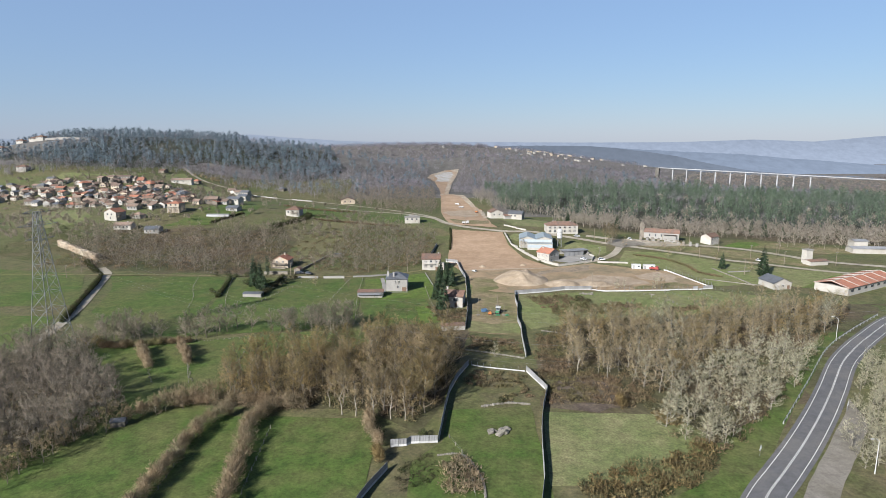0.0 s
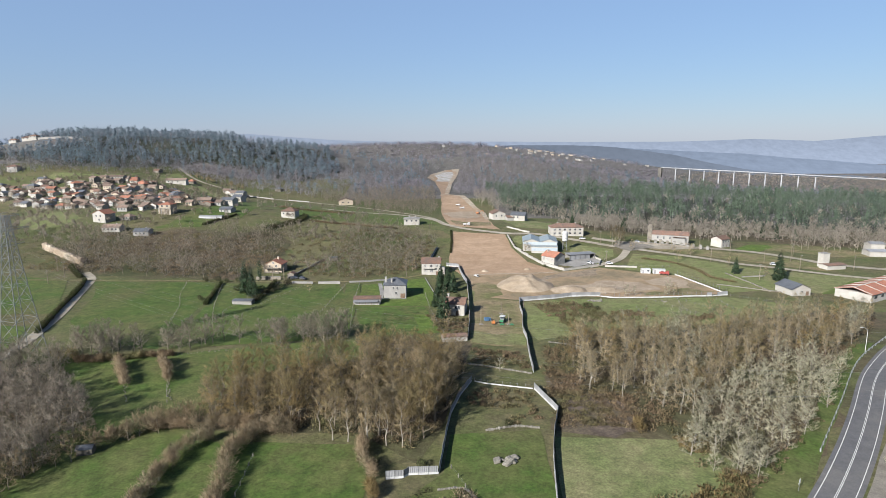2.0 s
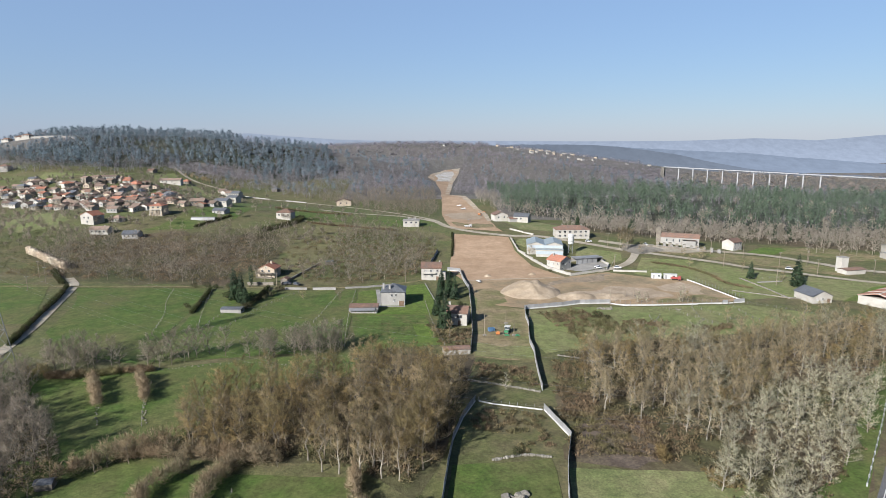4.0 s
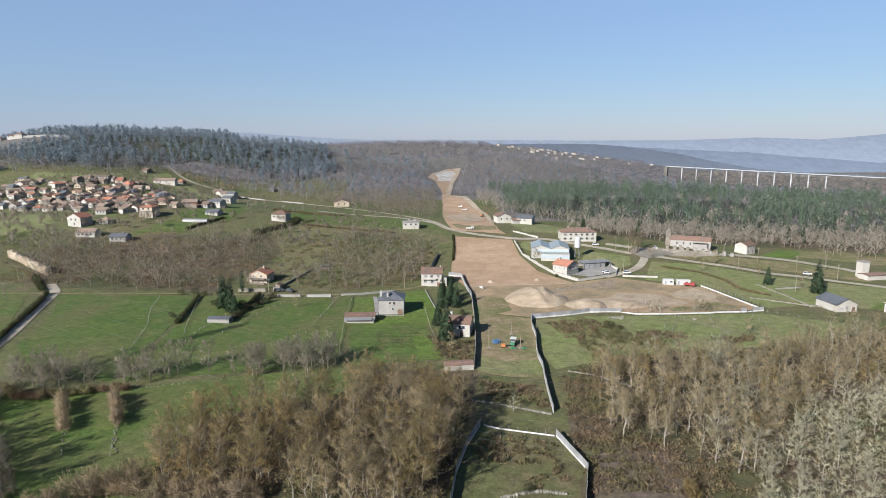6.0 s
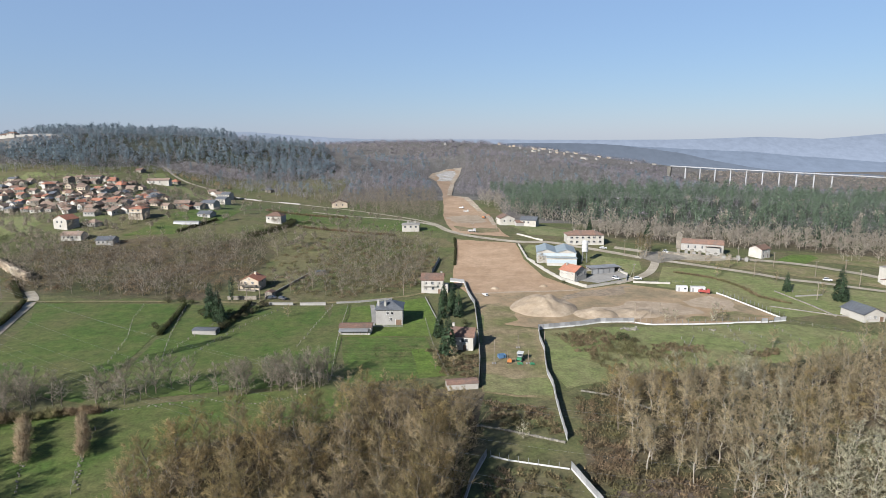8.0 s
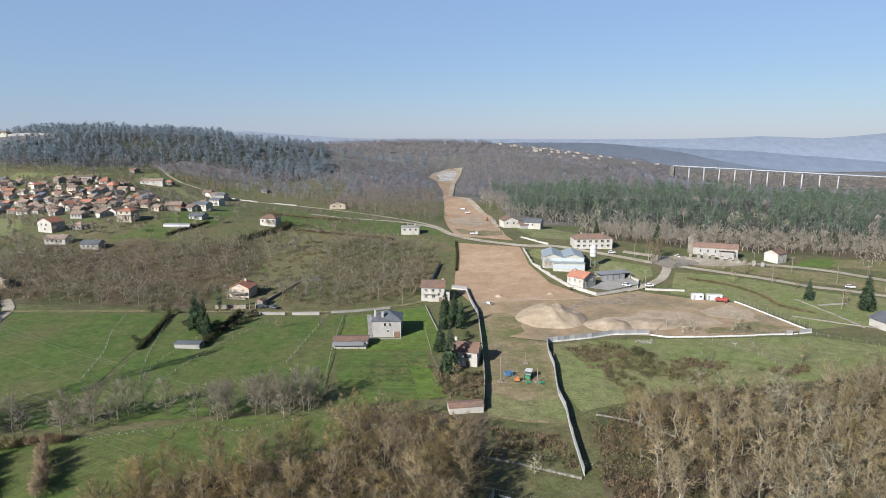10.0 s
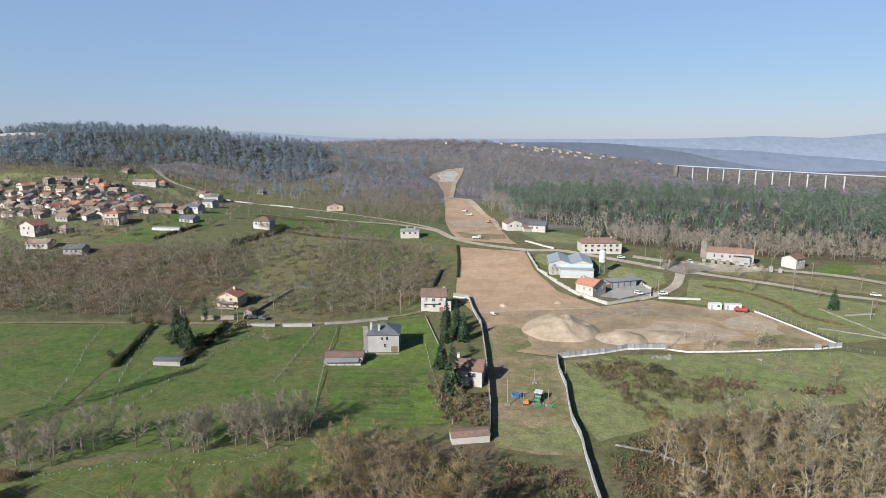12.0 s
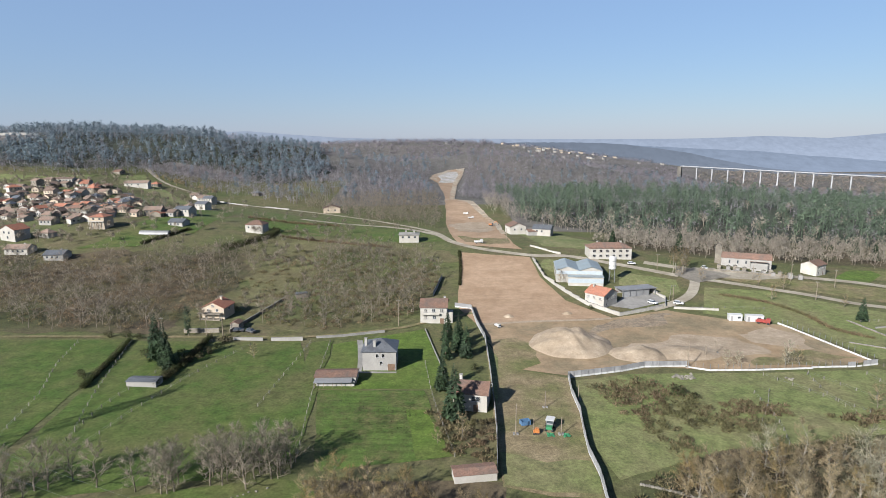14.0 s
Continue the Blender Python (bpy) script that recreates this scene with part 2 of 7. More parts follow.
    "bush": surface("evergreen_bush_leaves", (0.0347, 0.0442, 0.0158), (0.0537, 0.0633, 0.0252), (0.0633, 0.0537, 0.0316), 1.0, 0.4, broad=6, bump=0, per=0.2, per_piece=0.25, thin=0.42),
    # distant brown twigs; the mauve-grey tint is haze put into the colour
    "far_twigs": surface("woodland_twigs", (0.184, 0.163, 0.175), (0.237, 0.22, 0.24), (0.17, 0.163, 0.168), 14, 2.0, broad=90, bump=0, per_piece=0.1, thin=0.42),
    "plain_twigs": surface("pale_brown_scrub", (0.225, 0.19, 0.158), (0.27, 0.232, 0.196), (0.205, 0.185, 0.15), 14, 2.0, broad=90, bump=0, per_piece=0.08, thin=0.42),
    "bramble": surface("bramble_scrub", (0.144, 0.106, 0.0663), (0.208, 0.155, 0.0968), (0.122, 0.12, 0.0527), 4, 0.6, broad=20, bump=0, per_piece=0.22, thin=0.42),
    "orange_paint": surface("orange_machine_paint", (0.278, 0.101, 0.0253), (0.313, 0.127, 0.0354), None, 0.5, 0.2, bump=0, rough=0.5, place="Object"),
    "red_paint": surface("red_machine_paint", (0.152, 0.019, 0.0152), (0.182, 0.0266, 0.019), None, 0.5, 0.2, bump=0, rough=0.5, place="Object"),
    "blue_paint": surface("blue_paint", (0.0455, 0.0954, 0.172), (0.0607, 0.117, 0.202), None, 0.5, 0.2, bump=0, rough=0.5, place="Object"),
    "green_sheet": surface("green_sheeting", (0.0202, 0.112, 0.0455), (0.0304, 0.141, 0.0607), None, 0.5, 0.2, bump=0.02, rough=0.6, place="Object"),
    "white_paint": surface("white_vehicle_paint", (0.396, 0.396, 0.396), (0.43, 0.43, 0.43), None, 1, 0.3, bump=0, rough=0.35, place="Object", grain=0.3),
    "tyre": surface("tyre_rubber", (0.02, 0.02, 0.02), (0.03, 0.03, 0.03), None, 0.5, 0.2, bump=0, place="Object"),
}
glass = bpy.data.materials.new("dark_window_glass")
glass.use_nodes = True
gb = glass.node_tree.nodes["Principled BSDF"]
gb.inputs["Base Color"].default_value = (0.035, 0.042, 0.05, 1)
gb.inputs["Roughness"].default_value = 0.12
M["glass"] = glass

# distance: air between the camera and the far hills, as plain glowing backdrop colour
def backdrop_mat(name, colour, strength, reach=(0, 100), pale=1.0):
    """Distant hills: a mottled glow with haze in its colour, paler by that factor at the valley's foot."""
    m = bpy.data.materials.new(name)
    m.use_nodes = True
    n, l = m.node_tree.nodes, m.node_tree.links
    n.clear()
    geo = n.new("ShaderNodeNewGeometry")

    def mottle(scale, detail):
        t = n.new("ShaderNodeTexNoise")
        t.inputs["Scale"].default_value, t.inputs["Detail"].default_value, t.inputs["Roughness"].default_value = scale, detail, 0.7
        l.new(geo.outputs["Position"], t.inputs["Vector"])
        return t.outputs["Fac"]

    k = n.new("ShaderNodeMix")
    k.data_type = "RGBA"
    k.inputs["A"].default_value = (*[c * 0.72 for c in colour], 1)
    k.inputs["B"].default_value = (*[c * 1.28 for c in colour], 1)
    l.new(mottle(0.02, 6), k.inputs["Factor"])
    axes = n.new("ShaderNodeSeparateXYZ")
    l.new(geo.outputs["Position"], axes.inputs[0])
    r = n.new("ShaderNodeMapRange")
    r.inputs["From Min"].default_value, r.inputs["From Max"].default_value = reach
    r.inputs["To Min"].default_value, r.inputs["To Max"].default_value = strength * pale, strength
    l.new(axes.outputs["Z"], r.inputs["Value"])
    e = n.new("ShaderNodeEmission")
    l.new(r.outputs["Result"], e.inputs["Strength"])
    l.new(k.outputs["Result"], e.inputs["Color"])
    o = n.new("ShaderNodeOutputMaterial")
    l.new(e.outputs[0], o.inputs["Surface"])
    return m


# ---------------------------------------------------------------- helpers for meshes
def part(name, bm, material, parent=None, label=""):
    """Links a bmesh as one mesh object under a thing or a part."""
    me = bpy.data.meshes.new(name)
    bm.to_mesh(me)
    bm.free()
    me.materials.append(material)
    ob = new(name, me)
    ob.parent = parent
    return tagged(ob, label)


def thing(name, m, label, category, group=""):
    ob = new(name)
    ob.empty_display_size = 0.2
    ob.matrix_world = m
    return tagged(ob, label, category, group)


def box(bm, x0, y0, z0, x1, y1, z1, turn=None):
    vs = [bm.verts.new((x, y, z)) for x in (x0, x1) for y in (y0, y1) for z in (z0, z1)]
    if turn is not None:
        for v in vs:
            v.co = turn @ v.co
    for f in ((0, 1, 3, 2), (4, 6, 7, 5), (0, 4, 5, 1), (2, 3, 7, 6), (0, 2, 6, 4), (1, 5, 7, 3)):
        bm.faces.new([vs[i] for i in f])
    return bm


def boxes(*rows):
    bm = bmesh.new()
    for r in rows:
        box(bm, *r)
    return bm


def rod(bm, p, q, r0, r1=None, n=6):
    """A tapered rod from p to q."""
    p, q, r1 = Vector(p), Vector(q), r0 if r1 is None else r1
    d = (q - p).normalized()
    a = d.orthogonal().normalized()
    b = d.cross(a)
    lo = [bm.verts.new(p + r0 * (math.cos(k * 2 * math.pi / n) * a + math.sin(k * 2 * math.pi / n) * b)) for k in range(n)]
    hi = [bm.verts.new(q + r1 * (math.cos(k * 2 * math.pi / n) * a + math.sin(k * 2 * math.pi / n) * b)) for k in range(n)]
    for k in range(n):
        bm.faces.new((lo[k], lo[(k + 1) % n], hi[(k + 1) % n], hi[k]))
    bm.faces.new(lo[::-1])
    bm.faces.new(hi)
    return bm


def rods(*rows):
    bm = bmesh.new()
    for r in rows:
        rod(bm, *r)
    return bm


def shaded(tris, low=0.0, rough=0.5, seed=0, leaf=False, up=0.15):
    """Foliage triangles n x 3 x 3 with a normal each, n x 4 x 3. Each twig or leaf is turned so that it faces outwards from the crown, and the crown is lit as a whole."""
    rnd = np.random.RandomState(seed)
    t = np.array(tris, float)
    c = t.mean(1)
    top, bottom = t[..., 2].max(), max(low, t[..., 2].min())
    wide = np.abs(t[..., :2]).max() + 1e-6
    n = (c - np.array((0, 0, bottom + 0.35 * (top - bottom)))) / np.array((wide, wide, 0.6 * (top - bottom) + 1e-6))
    n = n / (np.linalg.norm(n, axis=1, keepdims=True) + 1e-6) + rnd.normal(size=n.shape) * rough + np.array((0, 0, up))
    n /= np.linalg.norm(n, axis=1, keepdims=True) + 1e-6
    if leaf:
        off = t - c[:, None]
        t = c[:, None] + off - 0.8 * np.einsum("ijk,ik->ij", off, n)[..., None] * n[:, None]
    else:
        mid = (t[:, 0] + t[:, 1]) / 2
        s = np.cross(t[:, 2] - mid, n)
        s *= np.linalg.norm(t[:, 1] - t[:, 0], axis=1, keepdims=True) / 2 / (np.linalg.norm(s, axis=1, keepdims=True) + 1e-6)
        t[:, 0], t[:, 1] = mid - s, mid + s
    turned = np.einsum("ij,ij->i", np.cross(t[:, 1] - t[:, 0], t[:, 2] - t[:, 0]), n) < 0
    t[turned] = t[turned][:, (0, 2, 1)]
    return np.concatenate([t, n[:, None]], 1)


def plain(tris):
    """Triangles of trunks with their own normals."""
    t = np.asarray(tris, float)
    n = np.cross(t[:, 1] - t[:, 0], t[:, 2] - t[:, 0])
    return np.concatenate([t, (n / (np.linalg.norm(n, axis=1, keepdims=True) + 1e-9))[:, None]], 1)


def moved(tris, by):
    """Shaded triangles, shifted."""
    out = tris.copy()
    out[:, :3] += np.asarray(by)
    return out


def soup(name, tris, material, parent=None):
    """A mesh of loose triangles from an array n x 3 x 3, or n x 4 x 3 with a normal each."""
    tris = np.asarray(tris)
    v = np.ascontiguousarray(tris[:, :3], dtype=np.float32).reshape(-1, 3)
    me = bpy.data.meshes.new(name)
    me.vertices.add(len(v))
    me.vertices.foreach_set("co", v.ravel())
    me.loops.add(len(v))
    me.loops.foreach_set("vertex_index", np.arange(len(v), dtype=np.int32))
    me.polygons.add(len(v) // 3)
    me.polygons.foreach_set("loop_start", np.arange(0, len(v), 3, dtype=np.int32))
    me.update(calc_edges=True)
    if tris.shape[1] == 4:
        at = me.attributes.new("custom_normal", "FLOAT_VECTOR", "POINT")
        at.data.foreach_set("vector", np.repeat(tris[:, 3], 3, axis=0).astype(np.float32).ravel())
    me.materials.append(material)
    ob = new(name, me)
    ob.parent = parent
    return ob


# ---------------------------------------------------------------- the lie of the land
# centre x, centre y, reach in x, reach in y, height
NEAR_HILLS = [(-230, 500, 130, 110, 20.1), (-110, 520, 90, 90, 5.4), (-10, 480, 80, 90, 6.0), (90, 450, 90, 70, 8.0), (40, 640, 140, 110, 10.0),
              (-180, 260, 100, 90, 3.5), (-320, 330, 110, 110, 5.7), (170, 400, 80, 60, 1.8), (330, 620, 220, 130, 7.4), (-350, 660, 150, 110, 20.6), (200, 620, 120, 80, 9.0)]
FAR_HILLS = [(-540, 900, 230, 200, 71.2), (-470, 760, 140, 120, 10.6), (-180, 980, 180, 150, 47.0), (-340, 930, 140, 100, 24.0), (-90, 760, 120, 110, 16.9), (120, 1230, 280, 170, 46.0),
             (-900, 1250, 450, 350, 31.1), (750, 1250, 380, 280, -24.0), (150, 2000, 560, 350, 62.0), (-650, 1900, 700, 400, 41.7), (2000, 2700, 1500, 1200, -90.0), (3000, 3300, 1700, 1300, -80.0)]


def height(x, y):
    z = -1.0 + 0 * (x + y)
    for cx, cy, sx, sy, up in NEAR_HILLS + FAR_HILLS:
        z = z + up * np.exp(-(((x - cx) / sx) ** 2) - ((y - cy) / sy) ** 2)
    return z


def hz(x, y):
    return float(height(float(x), float(y)))


def steps(start, end, fine, a, b, grow=1.18):
    """Grid lines: fine between a and b, widening outwards."""
    mid = list(np.arange(a, b + fine / 2, fine))
    out, s = [mid[-1]], fine
    while out[-1] < end:
        s *= grow
        out.append(out[-1] + s)
    low, s = [mid[0]], fine
    while low[-1] > start:
        s *= grow
        low.append(low[-1] - s)
    return np.array(low[:0:-1] + mid + out[1:])


gx, gy = steps(-4200, 4200, 5, -300, 330), steps(-700, 4300, 5, 90, 520, 1.06)
X, Y = np.meshgrid(gx, gy)
Z = height(X, Y)
ground_mesh = bpy.data.meshes.new("ground")
nx, ny = len(gx), len(gy)
quads = [(j * nx + i, j * nx + i + 1, (j + 1) * nx + i + 1, (j + 1) * nx + i) for j in range(ny - 1) for i in range(nx - 1)]
ground_mesh.from_pydata(np.stack([X, Y, Z], -1).reshape(-1, 3).tolist(), [], quads)
ground_mesh.polygons.foreach_set("use_smooth", [True] * len(quads))
ground_mesh.materials.append(M["ground"])
ground_mesh.materials.append(M["far_floor"])
cx, cy = (X[:-1, :-1] + X[1:, 1:]) / 2, (Y[:-1, :-1] + Y[1:, 1:]) / 2
wooded = (cy > 800) | ((cx > -100) & (cy > 640)) | ((cx > 60) & (cy > 520)) | ((cx < -420) & (cy > 740))
ground_mesh.polygons.foreach_set("material_index", wooded.ravel().astype(np.int32))
tagged(new("ground", ground_mesh), "rolling winter ground of rough grass and brown earth", "ground", kind="structure")


def wavy(poly, amount=0.7, step=5.0):
    """A closed outline with points every few metres, moved a little by noise."""
    out = []
    for (x0, y0), (x1, y1) in zip(poly, poly[1:] + poly[:1]):
        n = max(1, int(math.hypot(x1 - x0, y1 - y0) / step))
        for k in range(n):
            x, y = x0 + (x1 - x0) * k / n, y0 + (y1 - y0) * k / n
            v = noise.noise_vector((x * 0.11, y * 0.11, 0.3))
            out.append((x + amount * v.x, y + amount * v.y))
    return out


def clip(poly, axis, value, sign):
    out = []
    for p, q in zip(poly, poly[1:] + poly[:1]):
        dp, dq = sign * (p[axis] - value), sign * (q[axis] - value)
        if dp >= 0:
            out.append(p)
        if dp * dq < 0:
            k = dp / (dp - dq)
            out.append((p[0] + k * (q[0] - p[0]), p[1] + k * (q[1] - p[1])))
    return out


def drape(name, poly, material, lift, label, category="field", step=5.0, amount=0.7, kind="structure"):
    """A patch of ground cover that lies on the land, with the outline poly in plan."""
    poly = wavy(poly, amount, step) if amount else poly
    xs, ys = [p[0] for p in poly], [p[1] for p in poly]
    verts, faces, known = [], [], {}
    for i in range(int(min(xs) // step), int(max(xs) // step) + 1):
        col = clip(clip(poly, 0, i * step, 1), 0, (i + 1) * step, -1)
        if len(col) < 3:
            continue
        for j in range(int(min(ys) // step), int(max(ys) // step) + 1):
            c = clip(clip(col, 1, j * step, 1), 1, (j + 1) * step, -1)
            if len(c) < 3:
                continue
            loop = []
            for x, y in c:
                key = (round(x, 3), round(y, 3))
                if key not in known:
                    known[key] = len(verts)
                    verts.append((x, y, hz(x, y) + lift))
                if known[key] not in loop:
                    loop.append(known[key])
            if len(loop) > 2:
                faces.append(tuple(loop))
    me = bpy.data.meshes.new(name)
    me.from_pydata(verts, [], faces)
    me.validate()
    me.materials.append(material)
    return tagged(new(name, me), label, category, kind=kind)


def curve_through(pts, step=3.0):
    """A smooth line in plan through the points, with a point every few metres."""
    p = [np.array(q, float) for q in pts]
    p = [2 * p[0] - p[1], *p, 2 * p[-1] - p[-2]]
    out = []
    for a, b, c, d in zip(p, p[1:], p[2:], p[3:]):
        n = max(2, int(np.linalg.norm(c - b) / step))
        for k in range(n):
            t = k / n
            out.append(0.5 * (2 * b + (c - a) * t + (2 * a - 5 * b + 4 * c - d) * t * t + (3 * b - a - 3 * c + d) * t ** 3))
    return [*out, p[-2]]


def ribbon(name, pts, width, material, lift, offset=0.0, step=3.0, dash=None, parent=None):
    """A strip of that width along a line in plan, lying on the land; dash: (on, off) in metres."""
    line = curve_through(pts, step)
    bm, rows, run = bmesh.new(), [], 0.0
    across = max(1, int(width / 4))
    for k, q in enumerate(line):
        d = line[min(k + 1, len(line) - 1)] - line[max(k - 1, 0)]
        d = d / np.linalg.norm(d)
        nrm = np.array((d[1], -d[0]))
        row = []
        for s in range(across + 1):
            w = q + nrm * (offset + width * (s / across - 0.5))
            row.append(bm.verts.new((w[0], w[1], hz(w[0], w[1]) + lift)))
        rows.append((row, run))
        if k + 1 < len(line):
            run += float(np.linalg.norm(line[k + 1] - q))
    for (a, ra), (b, rb) in zip(rows, rows[1:]):
        if dash and ra % sum(dash) > dash[0]:
            continue
        for s in range(across):
            bm.faces.new((a[s], a[s + 1], b[s + 1], b[s]))
    bmesh.ops.recalc_face_normals(bm, faces=bm.faces)
    return part(name, bm, material, parent)


def inside(x, y, poly):
    c = False
    for (x0, y0), (x1, y1) in zip(poly, poly[1:] + poly[:1]):
        if (y0 > y) != (y1 > y) and x < (x1 - x0) * (y - y0) / (y1 - y0) + x0:
            c = not c
    return c


def scatter(poly, gap, rnd, jitter=0.45, avoid=()):
    """Places inside an outline, about gap metres apart."""
    xs, ys = [p[0] for p in poly], [p[1] for p in poly]
    out = []
    for i in range(int((max(xs) - min(xs)) / gap) + 1):
        for j in range(int((max(ys) - min(ys)) / gap) + 1):
            x = min(xs) + (i + 0.5 + rnd.uniform(-jitter, jitter)) * gap
            y = min(ys) + (j + 0.5 + rnd.uniform(-jitter, jitter)) * gap
            if inside(x, y, poly) and not any(inside(x, y, a) for a in avoid):
                out.append((x, y))
    return out


def along(pts, gap, rnd, spread=1.0):
    line = curve_through(pts, gap)
    return [(p[0] + rnd.uniform(-spread, spread), p[1] + rnd.uniform(-spread, spread)) for p in line]


# ---------------------------------------------------------------- ground cover, roads
drape("woodland_floor", [(-64, 160), (-20, 157), (-4, 142), (2, 160), (10, 200), (15, 228), (-30, 229), (-26, 212), (-62, 194), (-70, 182)], M["forest_floor"], 0.05, "brown leaf litter under the oak grove", "ground")
drape("woodland_floor", [(34, 190), (46, 226), (70, 238), (112, 244), (160, 262), (215, 262), (170, 222), (140, 194), (112, 164), (92, 142), (74, 134), (62, 150), (36, 156)], M["forest_floor"], 0.05, "brown leaf litter under the bare riverside wood", "ground", amount=7)
drape("woodland_floor", [(-192, 325), (-137, 322), (-111, 324), (-103, 330), (-104, 355), (-96, 392), (-92, 420), (-100, 446), (-139, 432), (-180, 434), (-202, 420), (-235, 420), (-236, 370)], M["forest_floor"], 0.05, "leaf litter under the bare hillside wood", "ground", amount=7)
drape("woodland_floor", [(-74, 338), (-46, 328), (-18, 337), (-10, 347), (-4, 374), (5, 398), (-2, 424), (-44, 450), (-70, 450), (-64, 400)], M["ground"], 0.16, "rough brown grass under the bare middle wood", "ground", amount=6)
drape("pasture", [(-175, 312), (-114, 316), (-106, 280), (-100, 218), (-128, 224), (-148, 246), (-160, 285)], M["grass"], 0.09, "green pasture beside the lane")
drape("pasture", [(-111, 315), (-50, 317), (-38, 275), (-36, 232), (-66, 226), (-97, 218), (-103, 270)], M["grass"], 0.1, "green pasture crossed by fence posts")
drape("pasture", [(-46, 316), (-38, 318), (-36, 276), (-33, 234), (-38, 236)], M["grass"], 0.14, "narrow green pasture beside the garden")
drape("garden_lawn", [(-37, 314), (-5, 330), (4, 285), (-1, 276), (-26, 276), (-36, 276)], M["lawn"], 0.12, "bright green lawn round the grey house", "lawn")
drape("kitchen_garden", [(-36, 275), (-4, 275), (3, 238), (-28, 232)], M["crops"], 0.12, "green kitchen garden with rows of crops", "garden")
drape("garden_lawn", [(-9, 262), (-3, 262), (3.5, 238), (-5, 237)], M["lawn"], 0.16, "strip of bright green grass along the garden fence", "lawn")
drape("pasture", [(-121, 206), (-100, 211), (-80, 207), (-66, 213), (-62, 190), (-64, 166), (-78, 160), (-87, 158), (-97, 170), (-115, 190)], M["grass"], 0.09, "green pasture between hedges")
drape("pasture", [(-106, 212), (-88, 215), (-66, 222), (-36, 230), (-27, 226), (-22, 210), (-40, 205), (-62, 197), (-76, 203)], M["grass"], 0.11, "green pasture between the field wall and the grove")
drape("pasture", [(-104, 156), (-82, 168), (-62, 156), (-56, 122), (-62, 30), (-108, 30)], M["grass"], 0.1, "lush green meadow with long tree shadows")
drape("pasture", [(-62, 154), (-46, 152), (-40, 120), (-42, 30), (-64, 30)], M["grass"], 0.13, "lush green strip between two hedges")
drape("pasture", [(-46, 153), (-18, 151), (-15, 134), (-16, 110), (-22, 30), (-44, 30)], M["grass"], 0.1, "green meadow in front of the oak grove")
drape("pasture", [(4, 156), (28, 158), (27, 133), (21, 30), (-4, 30), (-6, 128), (2, 138)], M["grass"], 0.1, "green meadow inside the metal fence")
drape("pasture", [(31, 154), (66, 152), (72, 140), (62, 122), (50, 118), (26, 118)], M["dry_grass"], 0.1, "faded olive meadow beside the metal fence")
drape("pasture", [(42, 281), (60, 286), (104, 286), (143, 288), (176, 270), (160, 258), (112, 246), (70, 240), (40, 228), (38, 246)], M["rough_grass"], 0.08, "olive green pasture with bramble patches")
drape("pasture", [(-150, 206), (-128, 214), (-116, 198), (-130, 180), (-210, 176), (-240, 240), (-160, 240)], M["grass"], 0.08, "green field behind the lattice tower")
drape("pasture", [(-190, 314), (-160, 256), (-220, 250), (-300, 300), (-290, 330)], M["grass"], 0.09, "green field beyond the lane")
drape("pasture", [(-120, 140), (-108, 30), (-180, 80), (-190, 150)], M["grass"], 0.08, "green meadow beside the thicket")
drape("pasture", [(-115, 452), (-96, 498), (-60, 476), (-24, 462), (10, 442), (12, 425), (-6, 424), (5, 398), (-4, 374), (-10, 347), (-20, 336), (-46, 327), (-76, 336), (-84, 360), (-98, 410)], M["hill_grass"], 0.1, "dull olive hillside grass between the woods", amount=6)
drape("pasture", [(-185, 600), (-120, 580), (-34, 525), (0, 490), (8, 468), (-24, 466), (-60, 480), (-108, 482), (-140, 540)], M["grass"], 0.1, "green terraced field below the village road")
drape("pasture", [(-200, 480), (-150, 470), (-150, 560), (-190, 590), (-215, 540)], M["grass"], 0.1, "green orchard field beside the village")
drape("pasture", [(-331, 734), (-322, 765), (-271, 698), (-224, 640), (-200, 612), (-255, 618), (-305, 678)], M["rough_grass"], 0.12, "green field above the village", step=8)
drape("pasture", [(-374, 687), (-348, 726), (-347, 684), (-386, 660), (-420, 658), (-430, 690)], M["rough_grass"], 0.13, "olive field on the slope above the village", step=8)
drape("pasture", [(-194, 443), (-191, 473), (-183, 503), (-160, 466), (-170, 440), (-199, 432)], M["grass"], 0.16, "green field round the greenhouse")
drape("pasture", [(-335, 515), (-304, 507), (-268, 462), (-265, 440), (-282, 428), (-330, 470)], M["rough_grass"], 0.16, "olive green paddock below the village", amount=3)
drape("pasture", [(-330, 520), (-250, 450), (-220, 405), (-330, 400), (-420, 460), (-400, 560)], M["ground"], 0.1, "rough brown slope below the village", step=8)
drape("pasture", [(56, 500), (64, 452), (96, 440), (110, 440), (100, 470), (76, 510)], M["dry_grass"], 0.1, "olive field beside the farmhouses")
drape("pasture", [(60, 424), (54, 412), (60, 402), (84, 402), (84, 416)], M["dry_grass"], 0.1, "patch of olive grass behind the hangar")
drape("pasture", [(94, 402), (118, 390), (114, 374), (104, 366), (88, 384)], M["dry_grass"], 0.1, "olive grass between yard and track")
drape("pasture", [(128, 380), (156, 374), (190, 346), (235, 325), (240, 290), (200, 292), (168, 300), (150, 296), (139, 332), (112, 346)], M["rough_grass"], 0.08, "olive meadow beside the earth lot")
drape("pasture", [(140, 398), (182, 393), (214, 384), (245, 350), (228, 340), (200, 360), (170, 378), (146, 390)], M["trampled"], 0.1, "worn olive verge between two roads")
drape("pasture", [(206, 402), (240, 396), (262, 380), (300, 384), (270, 420), (226, 420)], M["trampled"], 0.1, "worn olive meadow beside the white house")
